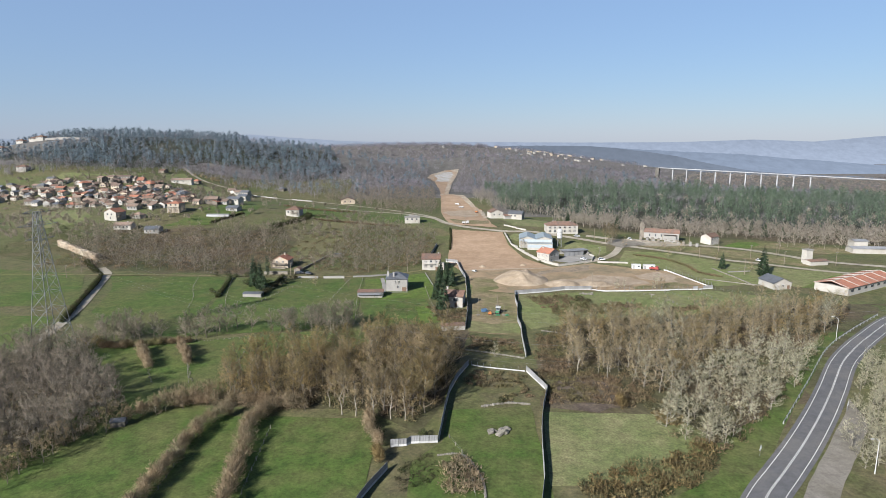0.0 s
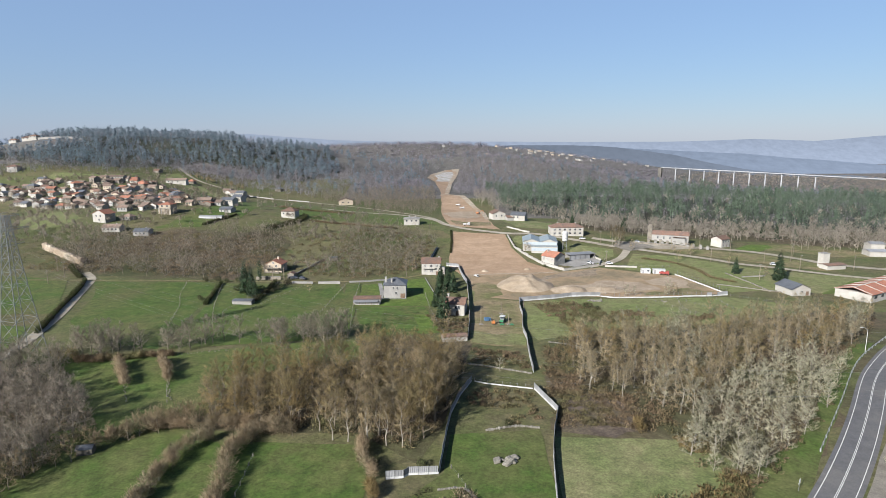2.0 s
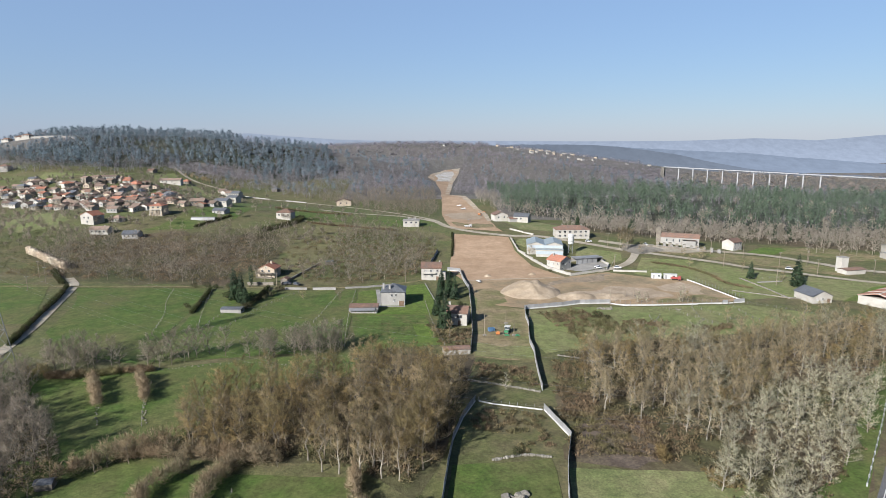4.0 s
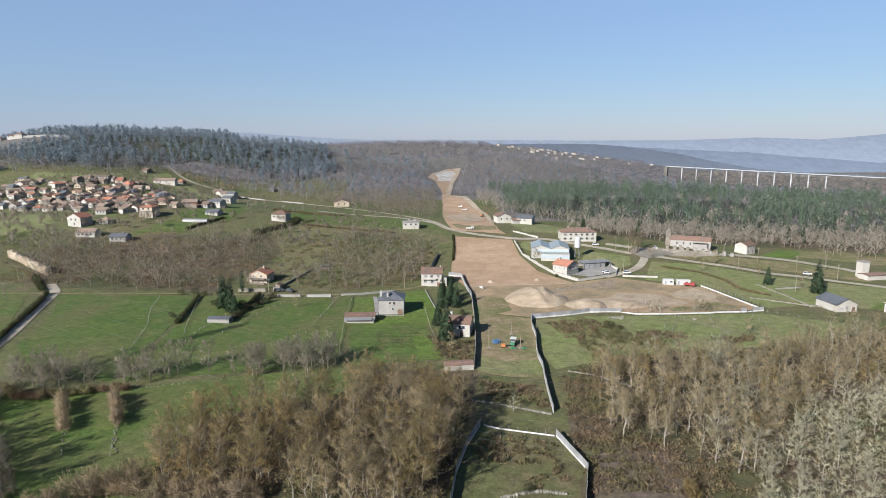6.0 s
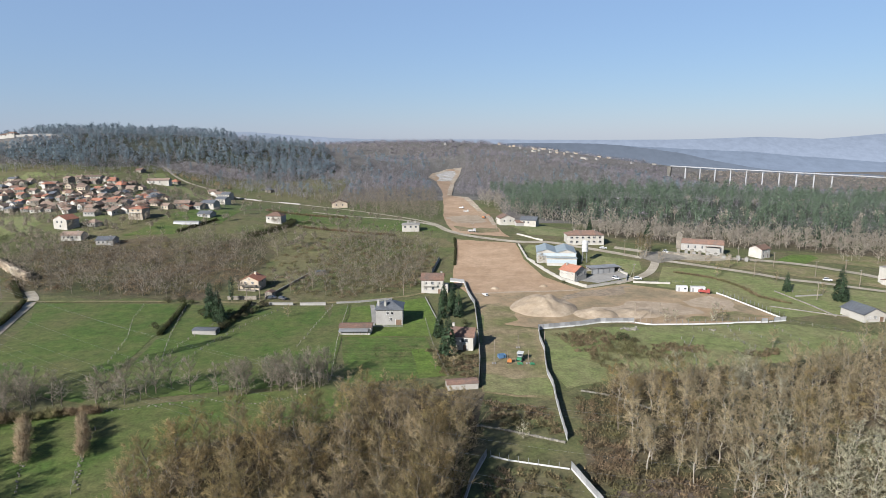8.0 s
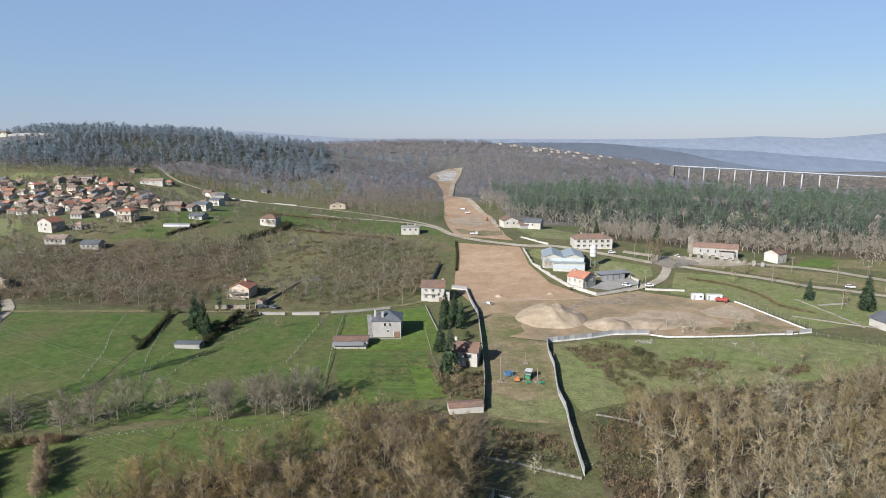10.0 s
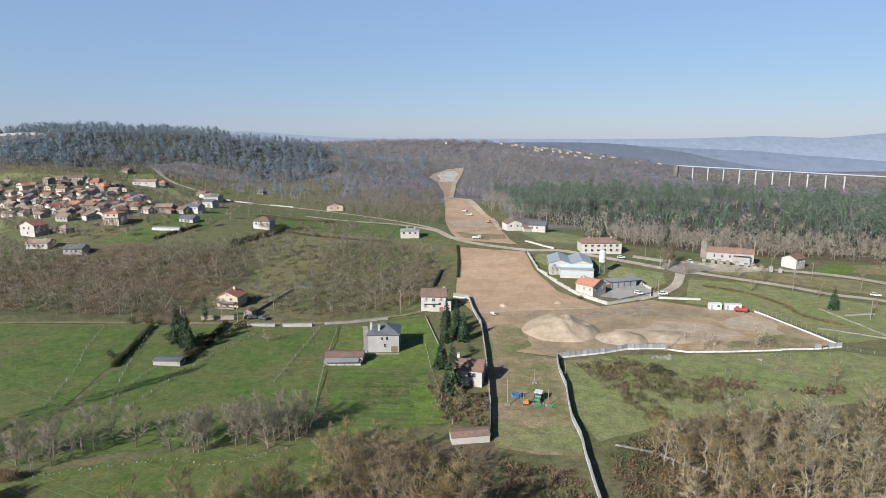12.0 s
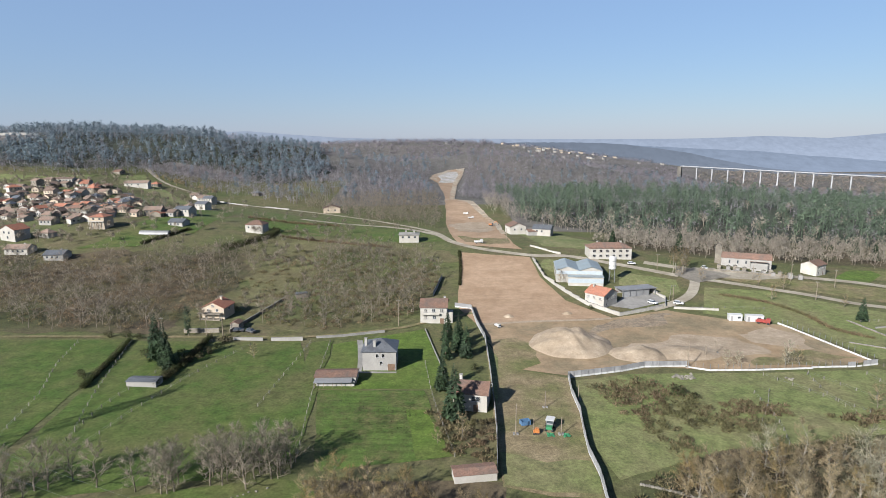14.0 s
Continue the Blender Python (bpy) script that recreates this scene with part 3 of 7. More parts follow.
drape("pasture", [(192, 292), (226, 318), (262, 330), (268, 316), (238, 300)], M["lawn"], 0.1, "green lawn behind the terracotta shed")
drape("village_ground", [(-430, 660), (-340, 560), (-262, 498), (-200, 470), (-180, 520), (-215, 615), (-300, 695), (-360, 695)], M["ground"], 0.14, "worn ground between the village houses", "ground", step=10, amount=4)
drape("verge", [(60, 96), (78, 124), (96, 146), (118, 171), (143, 200), (166, 222), (156, 220), (138, 204), (112, 172), (92, 150), (76, 140), (66, 122), (50, 112), (48, 96)], M["grass"], 0.09, "mown green verge of the highway", "verge", amount=0.4)
drape("verge", [(99, 112), (128, 152), (152, 184), (196, 222), (230, 230), (170, 150), (130, 96), (96, 96)], M["dry_grass"], 0.08, "pale grass verge of the highway", "verge", amount=0.4)
drape("earth_field", [(15, 440), (31, 434), (52, 428), (52, 396), (58, 364), (72, 342), (40, 338), (16, 335), (9, 358), (12, 400)], M["orange_earth"], 0.16, "cleared strip of bare orange earth", "bare earth", amount=0.5)
drape("earth_lot", [(74, 342), (98, 350), (119, 338), (137, 331), (146, 295), (128, 290), (88, 289), (68, 292), (41, 285), (24, 292), (20, 318), (17, 335), (40, 338)], M["brown_earth"], 0.14, "building lot of trampled brown earth", "bare earth", amount=0.5)
drape("earth_verge", [(18, 318), (23, 292), (41, 283), (38, 250), (35, 221), (24, 222), (14, 226), (15, 248), (16, 275)], M["patchy_earth"], 0.12, "trampled earth and grass between two metal fences", "bare earth", amount=0.5)
drape("earth_field", [(14, 458), (50, 444), (47, 460), (46, 498), (46, 545), (41, 577), (38, 608), (35, 673), (20, 692), (9, 692), (9, 662), (9, 612), (8, 568), (8, 529), (11, 481)], M["orange_earth"], 0.2, "cleared strip of earth climbing the hill", "bare earth", step=8)
drape("rock_cutting", [(10, 676), (19, 684), (24, 800), (30, 909), (42, 1016), (49, 1086), (22, 1059), (-2, 976), (-8, 928), (4, 897), (9, 797)], M["orange_earth"], 0.25, "tan earth cutting in the wooded hill", "bare rock", step=10)
drape("rock_face", [(4, 900), (28, 926), (38, 1050), (22, 1037), (1, 974), (9, 940)], M["rock_grey"], 0.5, "pale grey rock face of the cutting", "bare rock", step=10, amount=2)
drape("spoil_edge", [(9, 684), (20, 690), (36, 676), (40, 610), (43, 578), (48, 546), (48, 500), (44.5, 498), (44, 540), (38.5, 574), (34.5, 606), (30, 664), (20, 680), (9, 676)], M["rock"], 0.32, "pale spoil along the cleared strip's edge", "bare earth", amount=1.2)
drape("earth_patch", [(19, 288), (28, 292), (37, 286), (36, 262), (30, 244), (22, 252), (20, 270)], M["patchy_earth"], 0.2, "trodden brown earth between the two fences", "bare earth", amount=4, step=2.5)
drape("earth_patch", [(112, 300), (130, 304), (142, 298), (128, 292), (104, 291)], M["patchy_earth"], 0.2, "weedy corner of the earth lot", "bare earth", amount=4, step=2.5)
drape("earth_patch", [(10, 540), (24, 552), (38, 556), (42, 520), (30, 500), (16, 506)], M["sand"], 0.3, "pale trodden earth on the cleared strip", "bare earth", amount=5, step=2.5)
drape("earth_patch", [(14, 486), (30, 478), (44, 480), (46, 462), (30, 456), (16, 466)], M["patchy_earth"], 0.3, "grass-grown earth beside the country road", "bare earth", amount=5, step=2.5)
drape("earth_patch", [(60, 299), (80, 296), (100, 300), (118, 306), (112, 318), (88, 320), (70, 312)], M["sand"], 0.2, "pale sand spread over the lot", "bare earth", amount=5, step=2.5)
drape("earth_patch", [(55, 321), (72, 328), (92, 334), (100, 346), (84, 342), (66, 336)], M["damp_earth"], 0.2, "damp dark track across the lot", "bare earth", amount=5, step=2.5)
drape("earth_patch", [(112, 322), (128, 328), (136, 322), (134, 306), (120, 310)], M["sand"], 0.2, "pale trodden sand before the containers", "bare earth", amount=5, step=2.5)
drape("earth_patch", [(20, 318), (30, 322), (36, 312), (34, 296), (26, 290), (21, 300)], M["patchy_earth"], 0.2, "grass-grown edge of the lot", "bare earth", amount=5, step=2.5)
drape("grass_patch", [(14.8, 240), (19, 238), (25, 235), (31, 236), (36, 236), (35, 222), (24, 223), (14.4, 227)], M["rough_grass"], 0.2, "green grass at the lower end of the trampled strip", "grass", amount=1.5)
drape("grass_patch", [(16.6, 262), (19, 280), (21, 300), (18, 316), (17.6, 296)], M["rough_grass"], 0.2, "olive grass along the fence", "grass", amount=0.8)
drape("ploughed_patch", [(36, 174), (44, 179), (57, 178), (60, 168), (56, 157), (46, 154), (36, 156)], M["dark_soil"], 0.16, "dark patch of bare brown soil and dead brambles", "bare earth", amount=3)
drape("garden_lawn", [(204, 400), (226, 420), (238, 420), (236, 410), (214, 390), (206, 391)], M["lawn"], 0.16, "green lawn beside the white house", "lawn")
drape("cutting_flank", [(19, 686), (24, 800), (30, 909), (42, 1016), (49, 1086), (34, 1072), (36, 1020), (24, 916), (18, 800), (14, 690)], M["rock"], 0.6, "pale spoil along the cutting's flank", "bare rock", amount=1, step=8)
drape("cutting_flank", [(-8, 928), (-2, 976), (22, 1059), (26, 1052), (4, 968), (2, 920)], M["rock"], 0.6, "pale rim of the cutting", "bare rock", amount=1, step=8)
drape("gravel_yard", [(84, 366), (100, 372), (104, 362), (84, 352), (76, 356)], M["concrete"], 0.12, "grey concrete yard beside the open shed", "yard", amount=0)
drape("gravel_yard", [(122, 396), (136, 412), (160, 404), (178, 397), (160, 392), (138, 394)], M["lane"], 0.12, "gravel forecourt of the church", "yard", amount=0.4)
drape("gravel_lay_by", [(84.5, 118), (96.5, 130.5), (111.5, 146.5), (124, 161), (118, 144.5), (101, 126.5), (89, 114), (78, 100), (74, 106)], M["gravel"], 0.12, "worn grey gravel strip beside the highway", "lay-by", amount=0.6)
drape("asphalt_forecourt", [(121, 397), (127, 410), (146, 403), (150, 396), (138, 391), (128, 386), (124, 389)], M["gravel"], 0.3, "worn grey junction before the church", "road", amount=2.5)
drape("slip_road", [(101, 112), (106, 121), (116, 127), (120, 120), (110, 108)], M["lane"], 0.13, "pale asphalt side road", "road", amount=0)



def road(pts, width, material, lift, label, name="road"):
    ob = ribbon(name, pts, width, material, lift)
    return tagged(ob, label, "road", kind="structure")


HIGHWAY = [(-60, -120), (-22, -34), (10, 26), (38, 70), (55, 93), (71, 112), (81, 122), (93, 134), (108, 150), (123, 167), (140, 187), (153, 200), (170, 215), (199, 238), (240, 262)]
hw = road(HIGHWAY, 8.6, M["asphalt"], 0.16, "two-lane grey asphalt highway in a curve", "highway")
for off, w, nm in ((-3.2, 0.16, "edge_line"), (3.2, 0.16, "edge_line"), (-0.14, 0.13, "centre_line"), (0.14, 0.13, "centre_line")):
    ribbon(nm, HIGHWAY, w, M["paint"], 0.19, off, 2.0, parent=hw)
road([(-100, 545), (-70, 531), (-28, 518), (0, 491), (10, 466), (26, 447), (53, 431), (72, 429), (88, 419), (108, 406), (122, 396)], 5.0, M["lane"], 0.25, "pale grey country road crossing the cleared strip", "country_road")
road([(112, 418), (137, 405), (152, 399), (181, 400), (213, 391), (233, 372), (246, 356), (300, 330)], 6.0, M["lane"], 0.2, "grey country road past the church", "country_road")
road([(129, 391), (137, 389), (169, 371), (186, 357), (200, 350), (226, 332), (262, 312)], 4.6, M["lane"], 0.24, "pale country road below the church", "country_road")
road([(128, 392), (125, 384), (117, 370), (107, 360), (92, 351)], 4.6, M["lane"], 0.26, "pale gravel track to the earth lot", "gravel_track")
road([(-149, 200), (-149, 211), (-151, 227), (-158, 256), (-170, 291), (-178, 314), (-183, 322), (-190, 330)], 4.2, M["lane"], 0.2, "narrow pale lane beside the pasture", "lane")
road([(-300, 300), (-230, 310), (-178, 314), (-146, 317), (-116, 319), (-79, 321), (-47, 322), (-16, 331), (-6, 337), (15, 349)], 2.2, M["trampled"], 0.22, "narrow worn lane along the pastures", "lane")
road([(-330, 790), (-283, 735), (-230, 690), (-199, 656), (-164, 640), (-123, 618), (-78, 582), (-34, 541), (-4, 505), (10, 466)], 4.0, M["lane"], 0.28, "pale village road along the slope", "village_road")
road([(72, 341), (60, 339), (40, 338), (18, 335)], 2.0, M["sand"], 0.24, "pale earth bank across the lot", "earth_bank")


# ---------------------------------------------------------------- fences and walls
panel_mesh = bpy.data.meshes.new("panel")
pb = bmesh.new()
fold = [(0.2227 * (k // 2) + (0.0 if k % 2 == 0 else 0.12), 0.03 if (k // 2) % 2 else -0.02) for k in range(22)]
rows = [[pb.verts.new((x, y + t, z)) for x, y in fold] for t, z in ((0, 0.45), (0, 2.1), (0.03, 2.1), (0.03, 0.45))]
for a, b in zip(rows, rows[1:] + rows[:1]):
    for k in range(len(fold) - 1):
        pb.faces.new((a[k], a[k + 1], b[k + 1], b[k]))
pb.to_mesh(panel_mesh)
pb.free()
panel_mesh.materials.append(M["grey_sheet"])
foot_mesh = bpy.data.meshes.new("base_board")
pb = boxes((0, -0.05, -0.4, 2.45, 0.05, 0.55))
pb.to_mesh(foot_mesh)
pb.free()
foot_mesh.materials.append(M["white_sheet"])
post_mesh = bpy.data.meshes.new("post")
pb = boxes((-0.06, -0.06, -0.4, 0.06, 0.06, 2.15))
pb.to_mesh(post_mesh)
pb.free()
post_mesh.materials.append(M["steel"])


def panel_fence(pts, label, low=1.0, bare=False):
    """A site fence of upright sheet panels on white base boards."""
    rnd = random.Random(int(pts[0][0] * 7 + pts[0][1]))
    root = thing("panel_fence", pose(pts[0][0], pts[0][1], hz(*pts[0])), label, "fence")
    inv = root.matrix_world.inverted()
    for a, b in zip(pts, pts[1:]):
        n = max(1, round(math.dist(a, b) / 2.45))
        for k in range(n):
            p = [a[i] + (b[i] - a[i]) * k / n for i in (0, 1)]
            q = [a[i] + (b[i] - a[i]) * (k + 1) / n for i in (0, 1)]
            zp, zq = hz(*p), hz(*q)
            m = pose(p[0], p[1], zp, 0, 0, math.degrees(math.atan2(q[1] - p[1], q[0] - p[0])))
            m = m @ Matrix.Rotation(-math.atan2(zq - zp, math.dist(p, q)), 4, "Y") @ pose(0, 0, 0, rnd.uniform(-2, 2))
            m = m @ Matrix.Diagonal((math.dist(p, q) / 2.45, 1, low, 1))
            for nm, me in (("base_board", foot_mesh), ("post", post_mesh)) if bare else (("panel", panel_mesh), ("base_board", foot_mesh), ("post", post_mesh)):
                ob = new(nm, me)
                ob.parent = root
                ob.matrix_local = inv @ m
    return root


panel_fence([(8, 357), (15, 354), (16, 336), (18, 319), (17.3, 294), (16.5, 275), (16, 265), (15, 248), (13.3, 231)], "grey sheet-metal fence on white base boards beside the gardens")
panel_fence([(41, 283), (39.5, 272), (39, 260), (37, 247), (36, 239), (36, 229), (35, 221), (34, 210), (33, 197)], "bent grey sheet-metal fence along the trampled strip")
panel_fence([(-1.5, 372), (3, 398)], "dark sheet-metal fence behind the white house")
panel_fence([(41, 283.5), (59, 288), (68, 291.5), (82, 291.5)], "grey sheet-metal fence along the lot's edge")
panel_fence([(82, 290.5), (88, 288), (103, 288), (122, 289)], "low white boarded fence behind the brambles", 1.1, True)
panel_fence([(122, 289.6), (129, 290), (134, 290)], "low white boarded fence at the lot's corner", 1.1, True)
panel_fence([(134.2, 290), (137, 290.2)], "short grey sheet-metal panels in the boarded fence", 0.9)
panel_fence([(137.4, 290.3), (139.5, 290.8)], "low white boards between two panels", 1.0, True)
panel_fence([(139.8, 290.8), (145.6, 292)], "grey sheet-metal panels at the lot's corner", 0.95)
panel_fence([(145.6, 294), (141, 315), (138, 327), (136, 333)], "low white boarded fence beside the meadow", 1.35, True)
panel_fence([(-18, 106), (-16, 114), (-14, 119), (-11, 126)], "sheet-metal fence in the shade of the hedge")
panel_fence([(-11, 136), (-7, 136.5), (-6, 137.6), (1, 138)], "grey and white sheet-metal fence facing the meadow")
panel_fence([(1.2, 138.4), (3.4, 158), (4.8, 168), (8, 180), (12, 190)], "sheet-metal fence along the oak grove")
panel_fence([(31, 184), (35, 168), (31.5, 156), (29, 145), (27, 133), (25, 120), (21.5, 106)], "long sheet-metal fence round the meadow")
panel_fence([(13, 190), (17, 188), (30.6, 184)], "low white base boards where panels are missing", 0.7, True)

block_mesh = bpy.data.meshes.new("block")
pb = boxes((-0.5, -0.5, -0.5, 0.5, 0.5, 0.5))
bmesh.ops.bevel(pb, geom=pb.edges[:], offset=0.14, segments=1, affect="EDGES")
for v in pb.verts:
    v.co += 0.1 * noise.noise_vector(v.co * 3)
pb.to_mesh(block_mesh)
pb.free()
block_mesh.materials.append(M["stone"])


def stone_wall(pts, size, label, name="stone_wall", rows=1, gap=0.95, mesh=None):
    """A dry wall of separate rough blocks."""
    rnd = random.Random(int(pts[0][0] * 3 + pts[0][1]))
    root = thing(name, pose(pts[0][0], pts[0][1], hz(*pts[0])), label, "wall")
    inv = root.matrix_world.inverted()
    for r in range(rows):
        for p in along(pts, size * gap, rnd, size * 0.08 * gap ** 3):
            s = size * rnd.uniform(0.75, 1.15)
            ob = new("block", mesh or block_mesh)
            ob.parent = root
            ob.matrix_local = inv @ (pose(p[0], p[1], hz(*p) + size * (0.35 + 0.75 * r), rnd.uniform(-12, 12), rnd.uniform(-12, 12), rnd.uniform(0, 360)) @ Matrix.Diagonal((s, s, s * 0.85, 1)))
    return root


stone_wall([(11, 205), (19, 202), (32, 196)], 0.6, "line of pale rough stones at the wood's edge")
stone_wall([(-112, 208), (-88, 214), (-66, 220), (-50, 219), (-36, 226)], 0.38, "tumbled field wall of granite stones", gap=2.8)
stone_wall([(-96, 187), (-93, 182), (-90, 177)], 0.42, "broken line of field stones across the pasture", gap=2.4)
stone_wall([(-84, 190), (-81, 184), (-78, 178)], 0.42, "broken line of field stones across the pasture", gap=2.6)
stone_wall([(44, 226), (52, 222), (60, 214)], 0.6, "short row of pale stones beside the pasture")
stone_wall([(14, 158), (22, 160), (28, 159)], 0.7, "broken stone terrace in the meadow")
for cx, cy, n, r, lab in ((18, 143, 9, 2.6, "pale granite outcrop in the meadow"), (78, 283, 26, 3.2, "heap of pale field stones"), (109, 281, 3, 1.6, "pair of pale boulders in the pasture")):
    rnd = random.Random(n)
    root = thing("stone_heap", pose(cx, cy, hz(cx, cy)), lab, "rocks")
    for k in range(n):
        x, y, s = rnd.gauss(0, r * 0.5), rnd.gauss(0, r * 0.4), rnd.uniform(0.5, 1.5) * (1.6 if n == 9 else 0.8)
        ob = new("stone", block_mesh)
        ob.parent = root
        ob.matrix_local = pose(x, y, s * 0.2, rnd.uniform(-25, 25), rnd.uniform(-25, 25), rnd.uniform(0, 360)) @ Matrix.Diagonal((s * 1.5, s, s * (0.4 if n == 9 else 0.7), 1))


def low_wall(pts, high, thick, material, label, name="garden_wall"):
    """A masonry wall with a coping along a line in plan."""
    root = thing(name, pose(pts[0][0], pts[0][1], hz(*pts[0])), label, "wall")
    body, cap = bmesh.new(), bmesh.new()
    for a, b in zip(pts, pts[1:]):
        n = max(1, int(math.dist(a, b) / 6))
        ang = math.atan2(b[1] - a[1], b[0] - a[0])
        for k in range(n):
            p = [a[i] + (b[i] - a[i]) * (k + 0.5) / n for i in (0, 1)]
            ln = math.dist(a, b) / n / 2
            m = Matrix.Translation((p[0] - pts[0][0], p[1] - pts[0][1], hz(*p) - hz(*pts[0]))) @ Matrix.Rotation(ang, 4, "Z")
            box(body, -ln, -thick / 2, -0.8, ln, thick / 2, high, m)
            box(cap, -ln, -thick / 2 - 0.06, high, ln, thick / 2 + 0.06, high + 0.1, m)
    part("masonry", body, material, root)
    part("coping", cap, M["concrete"], root)
    return root


low_wall([(53, 424), (54, 396), (57, 385), (60, 375), (66, 358), (73, 348), (76, 344)], 1.6, 0.3, M["white_wall"], "white rendered yard wall along the cleared strip", "yard_wall")
low_wall([(76, 344), (90, 350), (98, 354)], 1.3, 0.3, M["white_wall"], "white rendered yard wall facing the lot", "yard_wall")
low_wall([(99, 354), (103, 364), (100, 376)], 1.2, 0.25, M["white_wall"], "white rendered wall beside the yard", "yard_wall")
low_wall([(-61, 317.5), (-49.5, 318)], 1.3, 0.3, M["grey_wall"], "pale concrete wall along the lane")
low_wall([(-75, 318), (-64, 317.5)], 1.1, 0.3, M["grey_wall"], "pale concrete wall along the lane")
low_wall([(-96, 325), (-83, 326)], 1.6, 0.3, M["stone_wall"], "stone wall below the cream house")
low_wall([(-68, 372), (-76, 340), (-79, 326)], 1.2, 0.25, M["stone_wall"], "dark stone wall beside the cream house")
low_wall([(-45, 320.5), (-36, 322), (-20, 327)], 0.8, 0.3, M["concrete"], "low concrete wall with posts along the lane")
low_wall([(-4.5, 330), (3, 283)], 0.5, 0.2, M["concrete"], "narrow concrete kerb wall through the garden", "kerb_wall")
low_wall([(102, 352), (120, 349)], 1.0, 0.3, M["white_wall"], "white wall behind the containers", "yard_wall")
low_wall([(150, 312), (168, 300), (176, 296)], 0.4, 0.3, M["stone_wall"], "low stone wall beside the dark-roofed house")
low_wall([(166, 336), (169, 316), (170, 297)], 0.5, 0.3, M["stone_wall"], "low stone wall beside a garden plot")
low_wall([(171, 327), (185, 329)], 0.6, 0.3, M["concrete"], "low concrete wall of a garden plot")
low_wall([(-556, 862), (-520, 858), (-488, 850)], 2.6, 0.6, M["grey_wall"], "long pale retaining wall on the ridge", "retaining_wall")
low_wall([(-220, 668), (-195, 652), (-170, 641)], 1.2, 0.3, M["grey_wall"], "pale wall along the village road")
low_wall([(-152, 634), (-128, 621)], 1.2, 0.3, M["grey_wall"], "pale wall along the village road")
low_wall([(56, 452), (64, 440), (70, 432)], 1.0, 0.3, M["white_wall"], "white wall between road and field")
low_wall([(138, 408), (160, 403), (176, 399)], 1.2, 0.4, M["stone_wall"], "stone churchyard wall", "churchyard_wall")


# ---------------------------------------------------------------- houses
def roof_mesh(kind, w, d, eave, rise, over=0.45, thick=0.16):
    """Gable (ridge along x or y) or hip roof with thickness, standing on walls of that height."""
    x, y = w / 2 + over, d / 2 + over
    drop = rise * over / (d / 2 if kind != "gable_y" else w / 2)
    lo, hi = eave - drop, eave + rise
    if kind == "hip":
        r = max(0.15, x - y) if w > d else 0.15
        s = max(0.15, y - x) if d > w else 0.15
        top = [(-r, -s if d > w else 0, hi), (r, s if d > w else 0, hi)]
        c = [(-x, -y, lo), (x, -y, lo), (x, y, lo), (-x, y, lo)]
        faces = [(0, 1, 5, 4), (1, 2, 5), (2, 3, 4, 5), (3, 0, 4)] if w >= d else [(0, 1, 4), (1, 2, 5, 4), (2, 3, 5), (3, 0, 4, 5)]
        v = c + top
    elif kind == "gable_x":
        v = [(-x, -y, lo), (x, -y, lo), (x, y, lo), (-x, y, lo), (-x, 0, hi), (x, 0, hi)]
        faces = [(0, 1, 5, 4), (2, 3, 4, 5)]
    else:
        v = [(-x, -y, lo), (x, -y, lo), (x, y, lo), (-x, y, lo), (0, -y, hi), (0, y, hi)]
        faces = [(1, 2, 5, 4), (3, 0, 4, 5)]
    bm = bmesh.new()
    vs = [bm.verts.new(p) for p in v]
    fs = [bm.faces.new([vs[i] for i in f]) for f in faces]
    ex = bmesh.ops.extrude_face_region(bm, geom=fs)
    for g in ex["geom"]:
        if isinstance(g, bmesh.types.BMVert):
            g.co.z += thick
    bmesh.ops.recalc_face_normals(bm, faces=bm.faces)
    return bm


def window(root, m, w, h, shutters=False, small=False):
    """A window with frame, pane and sill on a wall; m: its centre, y pointing into the wall."""
    if small:
        fr = part("window", boxes((-w / 2, -0.04, -h / 2, w / 2, 0.05, h / 2)), M["glass"], root)
        fr.matrix_local = m
        return
    fr = part("window", boxes((-w / 2 - 0.08, -0.05, -h / 2 - 0.08, -w / 2, 0.06, h / 2 + 0.08), (w / 2, -0.05, -h / 2 - 0.08, w / 2 + 0.08, 0.06, h / 2 + 0.08),
                              (-w / 2, -0.05, h / 2, w / 2, 0.06, h / 2 + 0.08), (-w / 2, -0.05, -h / 2 - 0.08, w / 2, 0.06, -h / 2), (-0.03, -0.03, -h / 2, 0.03, 0.05, h / 2)), M["frame"], root)
    fr.matrix_local = m
    part("pane", boxes((-w / 2, 0.0, -h / 2, w / 2, 0.04, h / 2)), M["glass"], fr)
    part("sill", boxes((-w / 2 - 0.12, -0.14, -h / 2 - 0.16, w / 2 + 0.12, 0.05, -h / 2 - 0.08)), M["concrete"], fr)


def house(x, y, turn, w, d, eave, rise, roof, wall, tile, label, name="house", windows=(), chimneys=(), doors=(), sides=(), category="house", small=False, group="", base=None, over=0.45):
    """A house; windows and doors: (x, z, width, height) on the front, sides: (y, z, width, height) on the end to the right."""
    z = hz(x, y) if base is None else base
    root = thing(name, pose(x, y, z, 0, 0, turn), label, category, group)
    bm = bmesh.new()
    v = [(-w / 2, -d / 2), (w / 2, -d / 2), (w / 2, d / 2), (-w / 2, d / 2)]
    lo, hi = [bm.verts.new((*p, -1.5)) for p in v], [bm.verts.new((*p, eave)) for p in v]
    for k in range(4):
        bm.faces.new((lo[k], lo[(k + 1) % 4], hi[(k + 1) % 4], hi[k]))
    if roof == "gable_x":
        for a, b in ((3, 0), (1, 2)):
            t = bm.verts.new((v[a][0], 0, eave + rise))
            bm.faces.new((hi[a], hi[b], t))
    elif roof == "gable_y":
